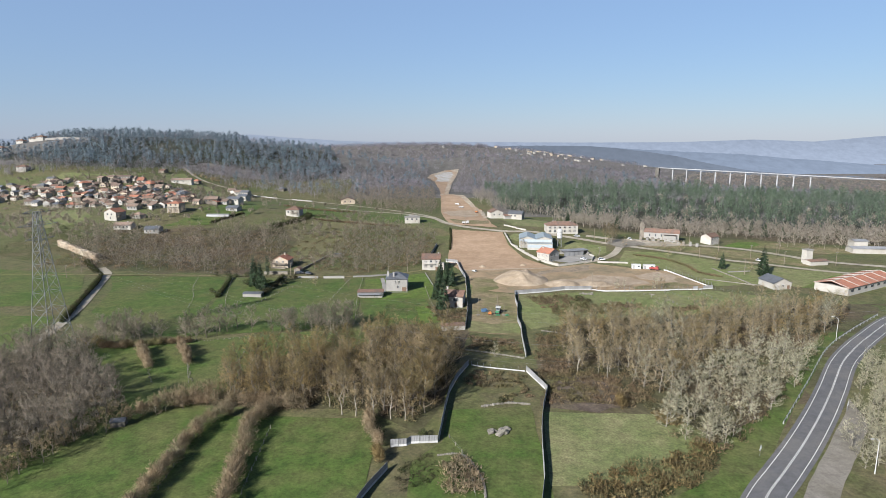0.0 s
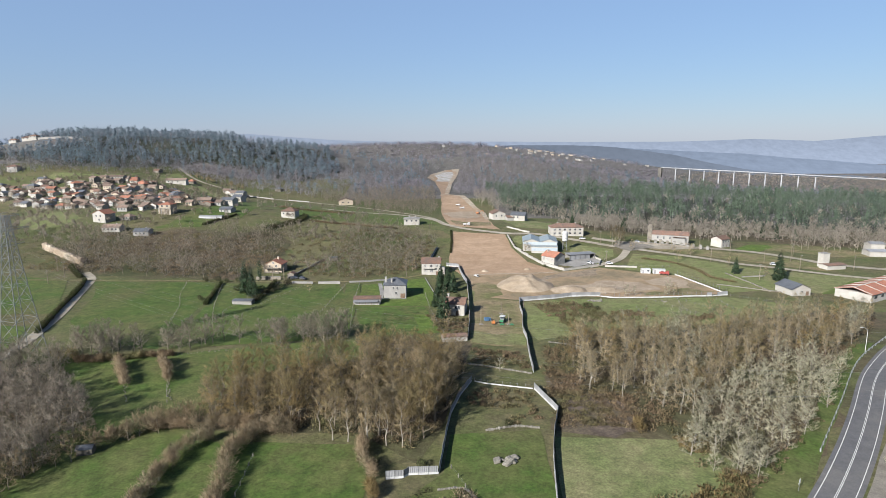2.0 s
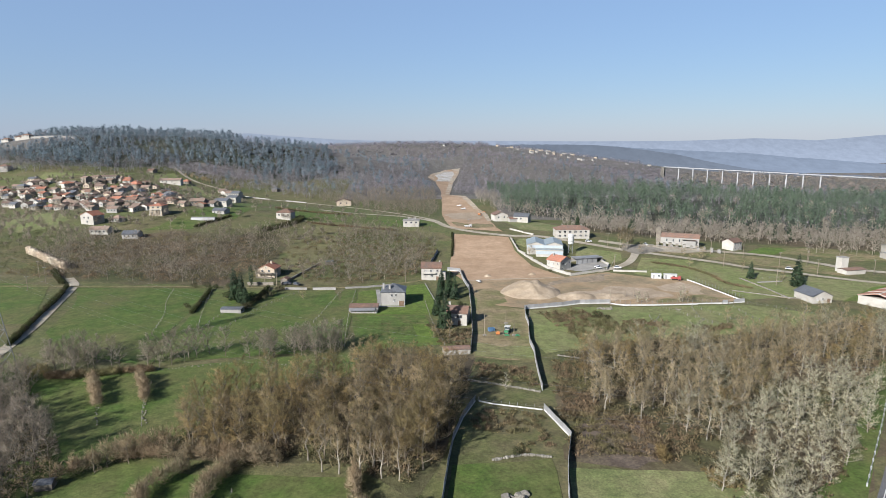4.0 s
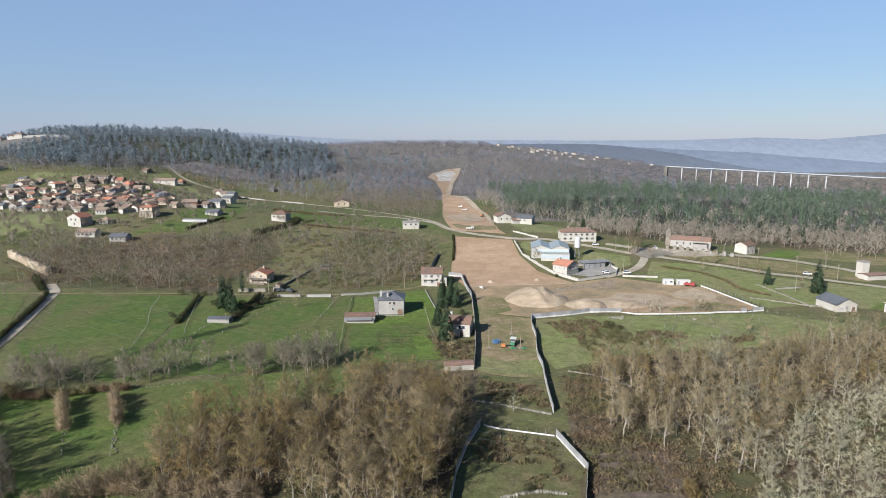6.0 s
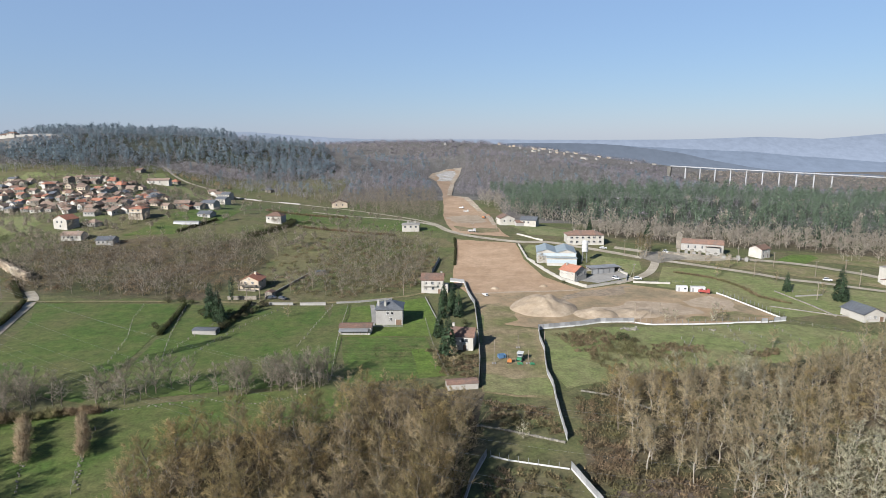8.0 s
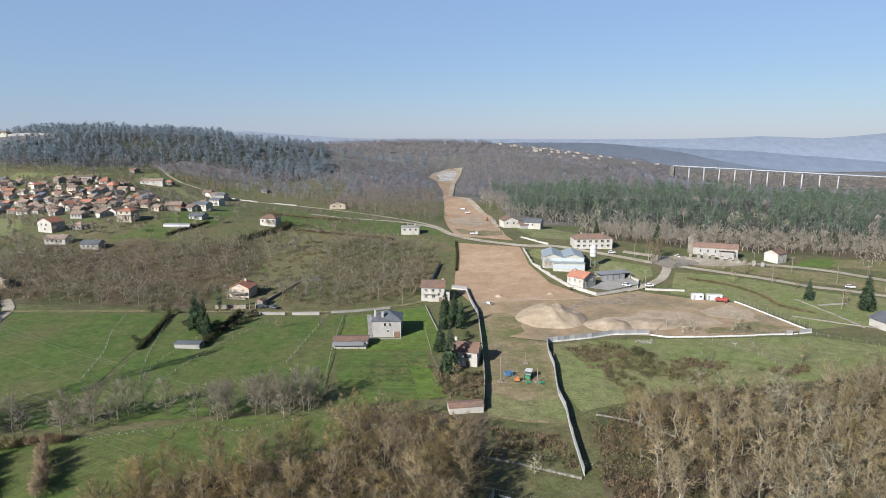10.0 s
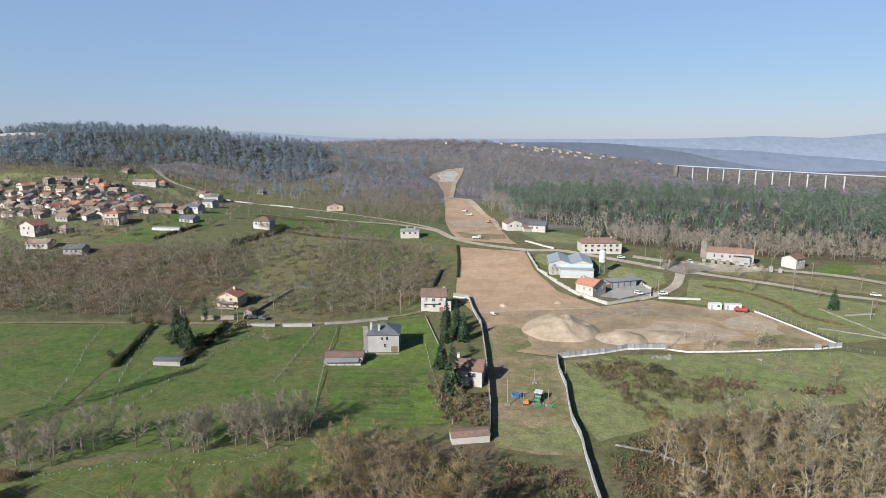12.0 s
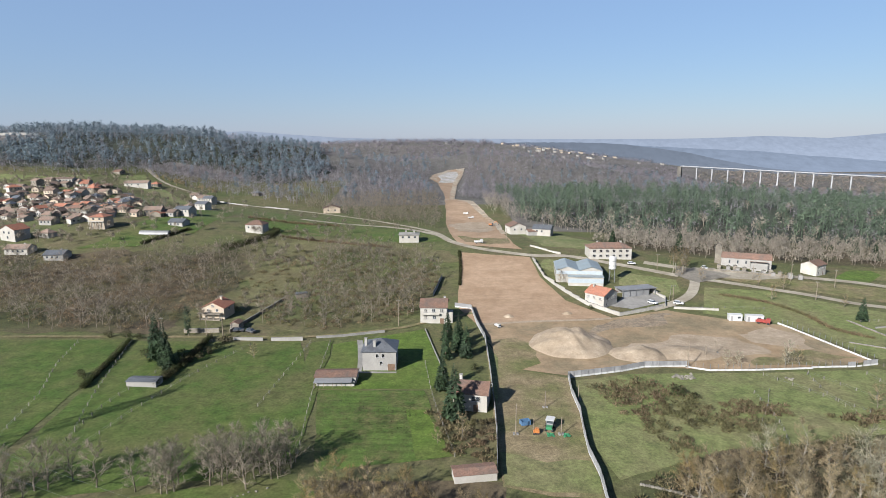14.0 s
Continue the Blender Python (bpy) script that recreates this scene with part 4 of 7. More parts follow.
        for a, b in ((0, 1), (2, 3)):
            t = bm.verts.new((0, v[a][1], eave + rise))
            bm.faces.new((hi[a], hi[b], t))
    bm.faces.new(lo[::-1])
    part("wall", bm, wall, root)
    part("roof", roof_mesh(roof, w, d, eave + 0.02, rise, over), tile, root)
    for wx, wz, ww, wh in windows:
        window(root, pose(wx, -d / 2, wz), ww, wh, small=small)
    for wy, wz, ww, wh in sides:
        window(root, pose(w / 2, wy, wz, 0, 0, 90), ww, wh, small=small)
    for wx, wz, ww, wh in doors:
        dr = part("door", boxes((wx - ww / 2, -d / 2 - 0.06, wz - wh / 2, wx + ww / 2, -d / 2 + 0.05, wz + wh / 2)), M["door"], root)
        part("door_frame", boxes((wx - ww / 2 - 0.1, -d / 2 - 0.09, wz - wh / 2, wx - ww / 2, -d / 2 + 0.05, wz + wh / 2 + 0.1), (wx + ww / 2, -d / 2 - 0.09, wz - wh / 2, wx + ww / 2 + 0.1, -d / 2 + 0.05, wz + wh / 2 + 0.1)), M["frame"], dr)
    for cx, cy, top in chimneys:
        ch = part("chimney", boxes((cx - 0.4, cy - 0.4, eave - 0.5, cx + 0.4, cy + 0.4, top)), wall, root)
        part("chimney_cap", boxes((cx - 0.5, cy - 0.5, top, cx + 0.5, cy + 0.5, top + 0.15)), M["concrete"], ch)
    return root


house(-18.6, 295.2, 0, 10.8, 10.4, 6.6, 2.6, "hip", M["grey_wall"], M["slate"], "two-storey grey rendered house with a hipped slate roof", windows=((-0.6, 5.1, 0.8, 1.2), (1.2, 5.1, 0.8, 1.2), (0.6, 2.6, 0.8, 1.1)),
      doors=((3.8, 1.1, 2.4, 2.4),), chimneys=((-4.6, -1.2, 9.7), (-1.6, -3.4, 9.6)), sides=((0, 4.4, 1.0, 1.2), (2.5, 1.8, 1.0, 1.2)))
house(-0.9, 341.5, -4, 10.6, 9.0, 6.6, 2.4, "gable_x", M["white_wall"], M["brown_tile"], "three-floor white house with a brown tiled roof", windows=((-3.2, 5.2, 1.3, 1.2), (0, 5.2, 1.3, 1.2), (3.2, 5.2, 1.3, 1.2), (-3.2, 2.4, 1.3, 1.3), (0.3, 2.4, 1.3, 1.3)),
      doors=((3.4, 0.9, 1.6, 2.2),), chimneys=((4.2, 1.2, 9.4),))
house(9.8, 265.5, -12, 9.4, 8.2, 5.2, 2.0, "gable_x", M["white_wall"], M["brown_tile"], "white house with a brown tiled roof beside a spruce", windows=((-2.6, 3.7, 1.6, 1.2), (1.6, 3.7, 2.4, 1.4), (-2.4, 1.2, 1.1, 1.1)), doors=((1.6, 1.0, 1.4, 2.1),),
      chimneys=((-3.4, 1.5, 8.2),), sides=((0, 3.4, 1.0, 1.1), (-2.4, 1.2, 1.0, 1.1)))
house(-90.6, 346.4, -8, 9.6, 8.6, 4.6, 2.2, "gable_y", M["cream_wall"], M["red_tile"], "cream two-storey house with a red-brown roof and veranda", windows=((-2, 3.6, 1.1, 1.1), (1.8, 3.6, 1.1, 1.1), (0, 5.4, 0.9, 0.8)), chimneys=((0.8, 1.5, 7.9),),
      sides=((0, 3.4, 1.1, 1.1),))
house(72.7, 359.8, -49, 9.5, 10.4, 5.2, 2.4, "gable_x", M["white_wall"], M["red_tile"], "white house with a bright terracotta roof in a walled yard", windows=((-3.0, 3.7, 1.0, 1.1), (0, 3.7, 1.0, 1.1), (3, 3.7, 1.0, 1.1)),
      chimneys=((-3.2, -0.9, 8.2),), sides=((-2.6, 3.7, 1.5, 1.4), (0.4, 3.7, 1.2, 1.6), (3.2, 3.7, 1.5, 1.4), (-2.6, 1.0, 1.2, 1.2)))
house(95.5, 428.5, 0, 23.0, 10.5, 5.8, 2.2, "hip", M["white_wall"], M["brown_tile"], "long white two-storey building with a tiled roof", windows=tuple((-9.0 + 3.6 * k, z, 1.5, 1.2) for k in range(6) for z in (4.3, 1.6)), chimneys=((-6, 1, 8.6), (7, 1, 8.6)))
house(198.6, 409, 32, 9.6, 8.0, 5.4, 2.0, "gable_x", M["white_wall"], M["brown_tile"], "white two-storey house with a brown tiled roof beside the road", windows=((-3, 4, 1.1, 1.2), (0, 4, 1.1, 1.2), (3, 4, 1.1, 1.2), (-2.6, 1.4, 1.1, 1.2)), doors=((1.6, 1.0, 1.1, 2.0),))
house(180, 295.5, 6, 10.0, 12.0, 3.4, 2.4, "gable_y", M["white_wall"], M["slate"], "single-storey white house with a dark slate roof", windows=((-2.6, 2.0, 1.2, 1.1), (0.2, 2.0, 1.2, 1.1)), doors=((3.2, 1.1, 1.8, 2.0),))
house(-115, 485, -8, 11.5, 9.0, 5.2, 2.4, "hip", M["white_wall"], M["brown_tile"], "lone white house with a brown hipped roof in the fields", windows=((-3.6, 3.4, 1.1, 1.2), (0, 3.4, 1.1, 1.2), (3.6, 3.4, 1.1, 1.2)), small=True)
house(-16.5, 470, 0, 12.0, 9.0, 4.6, 0.9, "hip", M["white_wall"], M["concrete"], "pale flat-roofed house beside the road", windows=((-3.8, 3.2, 1.3, 1.2), (0, 3.2, 1.3, 1.2), (3.6, 3.2, 1.3, 1.2)), chimneys=((-2, 1, 6.6), (3, 1, 6.6)), small=True)
house(54.5, 505, 10, 11, 12, 5.4, 2.4, "gable_y", M["white_wall"], M["brown_tile"], "pale farmhouse with a brown tiled roof at the strip's edge", windows=((-2.5, 3.6, 1.1, 1.2), (2.2, 3.6, 1.1, 1.2)), small=True)
house(72, 498, -22, 12, 10, 5.0, 2.2, "gable_x", M["white_wall"], M["slate"], "white farmhouse with a grey roof beside the wood", windows=((-3, 3.4, 1.1, 1.2), (0.2, 3.4, 1.1, 1.2)), small=True)
house(64, 497, 10, 6, 6, 3.0, 1.2, "gable_x", M["grey_wall"], M["brown_tile"], "small pale outbuilding between two farmhouses", "outbuilding", small=True)
house(-31, 282.5, 0, 12.5, 6.0, 2.4, 0.7, "gable_x", M["grey_wall"], M["brown_tile"], "long low shed with an old tiled roof", "shed", category="shed", windows=((-3, 1.2, 0.8, 0.6),), over=0.3)
house(-88, 278, -3, 9.0, 4.0, 1.7, 0.35, "gable_x", M["grey_wall"], M["slate"], "long low grey shed with a slate roof", "shed", category="shed", over=0.2)
house(8.0, 229.6, 8, 9.5, 4.0, 1.9, 0.4, "gable_x", M["white_wall"], M["brown_tile"], "low shed with a tin roof at the fence's end", "shed", category="shed", over=0.2)
house(-85.5, 148.5, 10, 3.6, 2.4, 1.6, 0.5, "gable_x", M["stone_wall"], M["slate"], "small dark stone hut at the thicket", "hut", category="hut", over=0.2)
house(-62, 372, 20, 5.0, 3.6, 2.0, 0.4, "gable_x", M["stone_wall"], M["slate"], "small stone outbuilding above the garden", "outbuilding", category="shed", over=0.2)
house(-78, 331, -6, 3.6, 4.2, 2.4, 0.8, "gable_y", M["stone_wall"], M["brown_tile"], "small stone garage beside the lane", "garage", category="garage", over=0.2)
house(236, 348, 12, 13, 6, 2.6, 0.5, "gable_x", M["white_wall"], M["brown_tile"], "low white shed with a tiled roof beside the road", "shed", category="shed", small=True)
house(296, 386, -8, 22, 9, 3.4, 0.9, "gable_x", M["white_wall"], M["grey_sheet"], "low white workshop beside the wood", "workshop", category="workshop", small=True)
house(300, 400, -8, 9, 8, 6.0, 0.9, "gable_x", M["white_wall"], M["grey_sheet"], "white block-like house beside the workshop", small=True)
house(-88, 606, 10, 14, 9, 4.2, 2.6, "gable_y", M["cream_wall"], M["brown_tile"], "cream house with white bargeboards among bare trees", small=True, windows=((-3, 2.6, 1.2, 1.2), (2.6, 2.6, 1.2, 1.2)))
low_wall([(-36.5, 278), (-25, 278)], 1.5, 0.3, M["grey_wall"], "pale front wall of the long shed", "shed_wall")
lean = thing("lean_to", pose(-31, 278.2, hz(-31, 278.2)), "grey sheet lean-to along the old shed", "shed")
bm = bmesh.new()
box(bm, -6.2, -1.6, 0, 5.2, 1.5, 0.1, Matrix.Translation((0, 0, 1.85)) @ Matrix.Rotation(radians(7), 4, "X"))
part("roof", bm, M["grey_sheet"], lean)
for k in range(5):
    part("post", boxes((-6.0 + 2.75 * k, -1.45, -0.4, -5.85 + 2.75 * k, -1.3, 1.7)), M["wood_pole"], lean)
drape("garden_path", [(-29.5, 318), (-27.5, 318), (-24.6, 300), (-24.4, 289), (-13, 288.8), (-13, 287.6), (-25.6, 287.6), (-26.8, 300)], M["concrete"], 0.2, "worn concrete path round the grey house", "path", amount=0.3)
tan_block = block_mesh.copy()
tan_block.materials[0] = M["rock"]
stone_wall([(-244, 380), (-221, 362), (-203, 348)], 2.6, "bank of tan boulders beside the wood", "boulder_bank", 2, 0.7, tan_block)
part("veranda", boxes((-4.8, -6.6, -0.5, 4.0, -4.4, 0.25), (-4.8, -6.6, 2.4, 4.2, -4.3, 2.6), (-4.7, -6.5, 0.25, -4.4, -6.2, 2.4), (-1.8, -6.5, 0.25, -1.5, -6.2, 2.4), (1.2, -6.5, 0.25, 1.5, -6.2, 2.4), (3.6, -6.5, 0.25, 3.9, -6.2, 2.4)),
     M["stone_wall"], [o for o in scene.objects if o.get("label", "").startswith("cream two-storey")][0], "stone veranda with posts")
wh2 = [o for o in scene.objects if o.get("label", "").startswith("three-floor")][0]
part("balcony", boxes((-4.6, -5.6, 3.6, 2.4, -4.5, 3.8), (-4.6, -5.65, 3.8, 2.4, -5.55, 4.6)), M["white_wall"], wh2, "white balcony with a parapet")
part("side_terrace", boxes((5.3, -3.5, -1.5, 7.6, 3.0, 3.4), (5.3, -3.5, 3.4, 7.6, -3.35, 4.3)), M["white_wall"], wh2)

# the blue-roofed hangar: two gabled bays, a lower front bay
hangar = thing("hangar", pose(70.5, 394, hz(70.5, 394) - 0.3, 0, 0, -8), "pale hangar with blue-grey sheet roofs and light blue walls", "hangar")
bm = bmesh.new()
box(bm, -11, -7, -1.5, 11, 13, 5.6)
for x0, x1 in ((-11, 0), (0, 11)):
    a = [bm.verts.new(p) for p in ((x0, -7, 5.6), (x1, -7, 5.6), ((x0 + x1) / 2, -7, 7.4))]
    b = [bm.verts.new(p) for p in ((x0, 13, 5.6), (x1, 13, 5.6), ((x0 + x1) / 2, 13, 7.4))]
    bm.faces.new(a)
    bm.faces.new(b[::-1])
part("wall", bm, M["white_wall"], hangar)
for x0, x1 in ((-11.3, 0), (0, 11.3)):
    bm = bmesh.new()
    c = (x0 + x1) / 2
    v = [bm.verts.new(p) for p in ((x0, -7.4, 5.62), (c, -7.4, 7.5), (x1, -7.4, 5.62), (x0, 13.4, 5.62), (c, 13.4, 7.5), (x1, 13.4, 5.62))]
    fs = [bm.faces.new((v[0], v[1], v[4], v[3])), bm.faces.new((v[1], v[2], v[5], v[4]))]
    ex = bmesh.ops.extrude_face_region(bm, geom=fs)
    for g in ex["geom"]:
        if isinstance(g, bmesh.types.BMVert):
            g.co.z += 0.14
    bmesh.ops.recalc_face_normals(bm, faces=bm.faces)
    part("roof", bm, M["blue_sheet"], hangar)
part("front_bay", boxes((-5.5, -11.5, -1.5, 11, -7.02, 3.4)), M["white_wall"], hangar, "lower front bay in white")
part("front_bay_band", boxes((-5.5, -11.56, 0.6, 11, -11.5, 2.6)), M["blue_wall"], hangar, "light blue sheet band")
bm = bmesh.new()
box(bm, -5.8, -11.9, 3.45, 11.3, -7.08, 3.6)
part("front_roof", bm, M["blue_sheet"], hangar)
part("gable_band", boxes((-11, -7.07, 3.8, 11, -7.0, 5.4)), M["blue_wall"], hangar, "light blue sheet band")
for k in range(5):
    window(hangar, pose(-11, -4.5 + 3.6 * k, 3.6, 0, 0, -90), 1.4, 1.3, small=True)

tower = thing("water_tower", pose(86, 388.5, hz(86, 388.5)), "white cylindrical water tank on steel legs", "water tower")
part("tank", rods(((0, 0, 6.4), (0, 0, 12.0), 1.75, 1.75, 20), ((0, 0, 12.0), (0, 0, 12.7), 1.75, 0.4, 20), ((0, 0, 5.8), (0, 0, 6.4), 0.8, 1.75, 20)), M["white_sheet"], tower)
for k in range(4):
    a = k * math.pi / 2 + 0.4
    part("leg", rods(((1.9 * math.cos(a), 1.9 * math.sin(a), -0.5), (1.5 * math.cos(a), 1.5 * math.sin(a), 6.6), 0.12)), M["steel"], tower)
part("brace", rods(*[((1.75 * math.cos(k * math.pi / 2 + 0.4), 1.75 * math.sin(k * math.pi / 2 + 0.4), 1), (1.6 * math.cos((k + 1) * math.pi / 2 + 0.4), 1.6 * math.sin((k + 1) * math.pi / 2 + 0.4), 4.6), 0.05) for k in range(4)]), M["steel"], tower)
part("ring_band", rods(((0, 0, 8.0), (0, 0, 8.15), 1.8, 1.8, 20), ((0, 0, 10.3), (0, 0, 10.45), 1.8, 1.8, 20)), M["steel"], tower)

shed = thing("yard_shed", pose(92, 371.5, hz(92, 371.5), 0, 0, 14), "long low grey shed with a flat sheet roof beside the yard", "shed")
part("roof", boxes((-9, -3.6, 2.9, 9, 3.6, 3.08), (-9.02, -3.65, 3.08, 9.02, -3.5, 3.2), (-9.02, 3.5, 3.08, 9.02, 3.65, 3.2)), M["grey_sheet"], shed)
part("back_wall", boxes((-8.6, 3.0, -1, 8.6, 3.3, 2.9)), M["grey_wall"], shed)
part("front_wall", boxes((-8.6, -3.0, -1, 5.0, -2.8, 2.9)), M["grey_sheet"], shed, "pale grey sheet cladding")
part("end_wall", boxes((8.3, -2.8, -1, 8.6, 2.98, 2.9)), M["grey_wall"], shed)
for k in range(6):
    part("post", boxes((-8.4 + 3.3 * k, -3.3, -0.6, -8.2 + 3.3 * k, -3.1, 2.9)), M["steel"], shed)

church = thing("church", pose(167.5, 418.5, hz(167.5, 418.5) - 0.3, 0, 0, -24), "old stone church with a long tiled nave and bell gable", "church")
bm = boxes((-12, -4.5, -1.5, 12, 4.5, 5.4))
for x in (-12, 12):
    t = [bm.verts.new(p) for p in ((x, -4.5, 5.4), (x, 4.5, 5.4), (x, 0, 7.6))]
    bm.faces.new(t if x > 0 else t[::-1])
part("nave_wall", bm, M["grey_wall"], church)
part("roof", roof_mesh("gable_x", 24, 9, 5.45, 2.2, 0.3), M["brown_tile"], church)
part("bell_gable", boxes((-15.2, -1.8, -1.5, -12.02, 1.8, 8.6), (-15.2, -1.8, 8.6, -12.02, -1.1, 10.6), (-15.2, 1.1, 8.6, -12.02, 1.8, 10.6), (-12.9, -0.3, 8.6, -12.02, 0.3, 10.6), (-15.2, -1.8, 10.6, -12.02, 1.8, 11.2), (-14.4, -0.8, 11.2, -12.8, 0.8, 12.2)), M["stone_wall"], church)
part("side_chapel", boxes((2, -7.5, -1.5, 10, -4.52, 3.8)), M["grey_wall"], church)
bm = bmesh.new()
box(bm, 1.7, -7.9, 0, 10.3, -4.52, 0.18, Matrix.Translation((0, 0, 3.0)) @ Matrix.Rotation(radians(-12), 4, "X"))
part("chapel_roof", bm, M["brown_tile"], church)
for k in (-8, -4, 0):
    window(church, pose(k, -4.5, 3.4), 0.7, 1.6, small=True)
for k in range(14):
    x = 150 + 2.5 * k + (k % 3)
    y = 412 - 0.45 * (x - 150) - 1.5 * (k % 2)
    t = thing("grave_vault", pose(x, y, hz(x, y), 0, 0, -24), "row tomb of pale and dark stone in the churchyard", "tomb", "tombs in the churchyard")
    part("vault", boxes((-0.9, -1.1, -0.3, 0.9, 1.1, 1.8 + 0.4 * (k % 3))), M["concrete"] if k % 2 else M["stone_wall"], t)
    part("slab", boxes((-1.0, -1.2, 1.8 + 0.4 * (k % 3), 1.0, 1.2, 1.95 + 0.4 * (k % 3))), M["stone"], t)
    part("cross", boxes((-0.06, -0.06, 1.95 + 0.4 * (k % 3), 0.06, 0.06, 2.7 + 0.4 * (k % 3)), (-0.3, -0.05, 2.35 + 0.4 * (k % 3), 0.3, 0.05, 2.47 + 0.4 * (k % 3))), M["stone"], t)

big = thing("industrial_shed", pose(222.0, 294, hz(217, 294), 0, 0, 29), "long industrial shed with a terracotta roof and white ribs", "industrial building")
bm = boxes((-24, -8, -1.5, 24, 8, 4.0))
part("wall", bm, M["white_wall"], big)
part("roof", roof_mesh("gable_x", 48, 16, 4.05, 2.0, 0.5), M["red_tile"], big)
for k in range(6):
    x = -24 + 9.6 * k
    for s in (-1, 1):
        bm = bmesh.new()
        rod(bm, (x, s * 8.5, 4.1), (x, 0, 6.35), 0.22, 0.22, 4)
        part("rib", bm, M["white_wall"], big)
part("ridge_cap", rods(((-24.4, 0, 6.3), (24.4, 0, 6.3), 0.25, 0.25, 4)), M["white_wall"], big)
for k in range(7):
    window(big, pose(-20 + 6.5 * k, -8, 2.4), 2.6, 1.2, small=True)
transformer = thing("tower_block", pose(233, 352, hz(233, 352), 0, 0, 10), "tall narrow white transformer house", "transformer house")
part("body", boxes((-2.2, -2, -1, 2.2, 2, 8.5)), M["white_wall"], transformer)
part("roof", boxes((-2.5, -2.3, 8.5, 2.5, 2.3, 8.75)), M["concrete"], transformer)
part("door", boxes((-0.6, -2.06, 0, 0.6, -2.0, 2.1)), M["dark_metal"], transformer)

for x, y, turn, ln in ((121, 337.5, -6, 5.0), (128.2, 336.2, -10, 6.6)):
    c = thing("site_container", pose(x, y, hz(x, y) + 0.1, 0, 0, turn), "white site container standing on the earth lot", "container", "site containers")
    part("body", boxes((-ln / 2, -1.2, 0, ln / 2, 1.2, 2.5)), M["white_sheet"], c)
    part("roof", boxes((-ln / 2 - 0.1, -1.3, 2.5, ln / 2 + 0.1, 1.3, 2.6)), M["white_sheet"], c)
    part("door", boxes((-ln / 2 + 0.5, -1.24, 0.1, -ln / 2 + 1.4, -1.2, 2.1)), M["grey_sheet"], c)
    window(c, pose(ln / 4, -1.2, 1.5), 1.2, 0.8, small=True)


def truck(x, y, turn, label, paint, name="lorry", category="lorry", size=1.0):
    t = thing(name, pose(x, y, hz(x, y) + 0.15, 0, 0, turn) @ Matrix.Diagonal((size, size, size, 1)), label, category)
    part("cab", boxes((-0.95, -2.6, 0.5, 0.95, -1.2, 2.4)), paint, t)
    part("windscreen", boxes((-0.85, -2.64, 1.4, 0.85, -2.6, 2.2)), M["glass"], t)
    part("load_bed", boxes((-1.0, -1.15, 0.75, 1.0, 2.6, 1.0), (-1.0, -1.15, 1.0, -0.93, 2.6, 1.6), (0.93, -1.15, 1.0, 1.0, 2.6, 1.6), (-1.0, 2.53, 1.0, 1.0, 2.6, 1.6)), paint, t)
    for sx in (-0.85, 0.85):
        for sy in (-1.9, 1.5):
            part("wheel", rods(((sx - 0.12, sy, 0.45), (sx + 0.12, sy, 0.45), 0.45, 0.45, 12)), M["tyre"], t)
    return t


def car(x, y, turn, label, paint, name="car"):
    t = thing(name, pose(x, y, hz(x, y) + 0.22, 0, 0, turn), label, "car")
    bm = boxes((-0.85, -2.1, 0.3, 0.85, 2.1, 0.95))
    bmesh.ops.bevel(bm, geom=bm.edges[:], offset=0.12, segments=2, affect="EDGES")
    part("body", bm, paint, t)
    bm = bmesh.new()
    v = [bm.verts.new(p) for p in ((-0.8, -1.1, 0.94), (0.8, -1.1, 0.94), (0.8, 1.9, 0.94), (-0.8, 1.9, 0.94), (-0.65, -0.4, 1.5), (0.65, -0.4, 1.5), (0.65, 1.5, 1.5), (-0.65, 1.5, 1.5))]
    for f in ((0, 1, 5, 4), (1, 2, 6, 5), (2, 3, 7, 6), (3, 0, 4, 7)):
        bm.faces.new([v[i] for i in f])
    part("window_band", bm, M["glass"], t)
    part("roof", boxes((-0.66, -0.42, 1.49, 0.66, 1.52, 1.54)), paint, t)
    for sx in (-0.78, 0.78):
        for sy in (-1.35, 1.3):
            part("wheel", rods(((sx - 0.1, sy, 0.32), (sx + 0.1, sy, 0.32), 0.32, 0.32, 12)), M["tyre"], t)
    return t


digger = thing("tractor", pose(29, 251, hz(29, 251) + 0.15, 0, 0, -20), "small white-roofed tractor parked on the trodden earth", "tractor")
part("chassis", boxes((-0.8, -1.8, 0.6, 0.8, 1.6, 1.3)), M["green_sheet"], digger)
part("cab", boxes((-0.85, -0.5, 1.3, -0.75, 1.3, 2.6), (0.75, -0.5, 1.3, 0.85, 1.3, 2.6), (-0.85, 1.2, 1.3, 0.85, 1.3, 2.6), (-0.85, -0.5, 1.3, 0.85, -0.4, 1.7)), M["grey_sheet"], digger)
part("cab_roof", boxes((-1.1, -0.9, 2.6, 1.1, 1.6, 2.75)), M["white_sheet"], digger)
part("windscreen", boxes((-0.75, -0.48, 1.7, 0.75, -0.42, 2.6)), M["glass"], digger)
for sx, sy, r in ((-1, 0.9, 0.8), (1, 0.9, 0.8), (-0.9, -1.5, 0.45), (0.9, -1.5, 0.45)):
    part("wheel", rods(((sx - 0.2, sy, r), (sx + 0.2, sy, r), r, r, 14)), M["tyre"], digger)
skip = thing("skip", pose(23, 253.5, hz(23, 253.5) + 0.15, 0, 0, 15), "small blue metal skip on trampled grass", "skip")
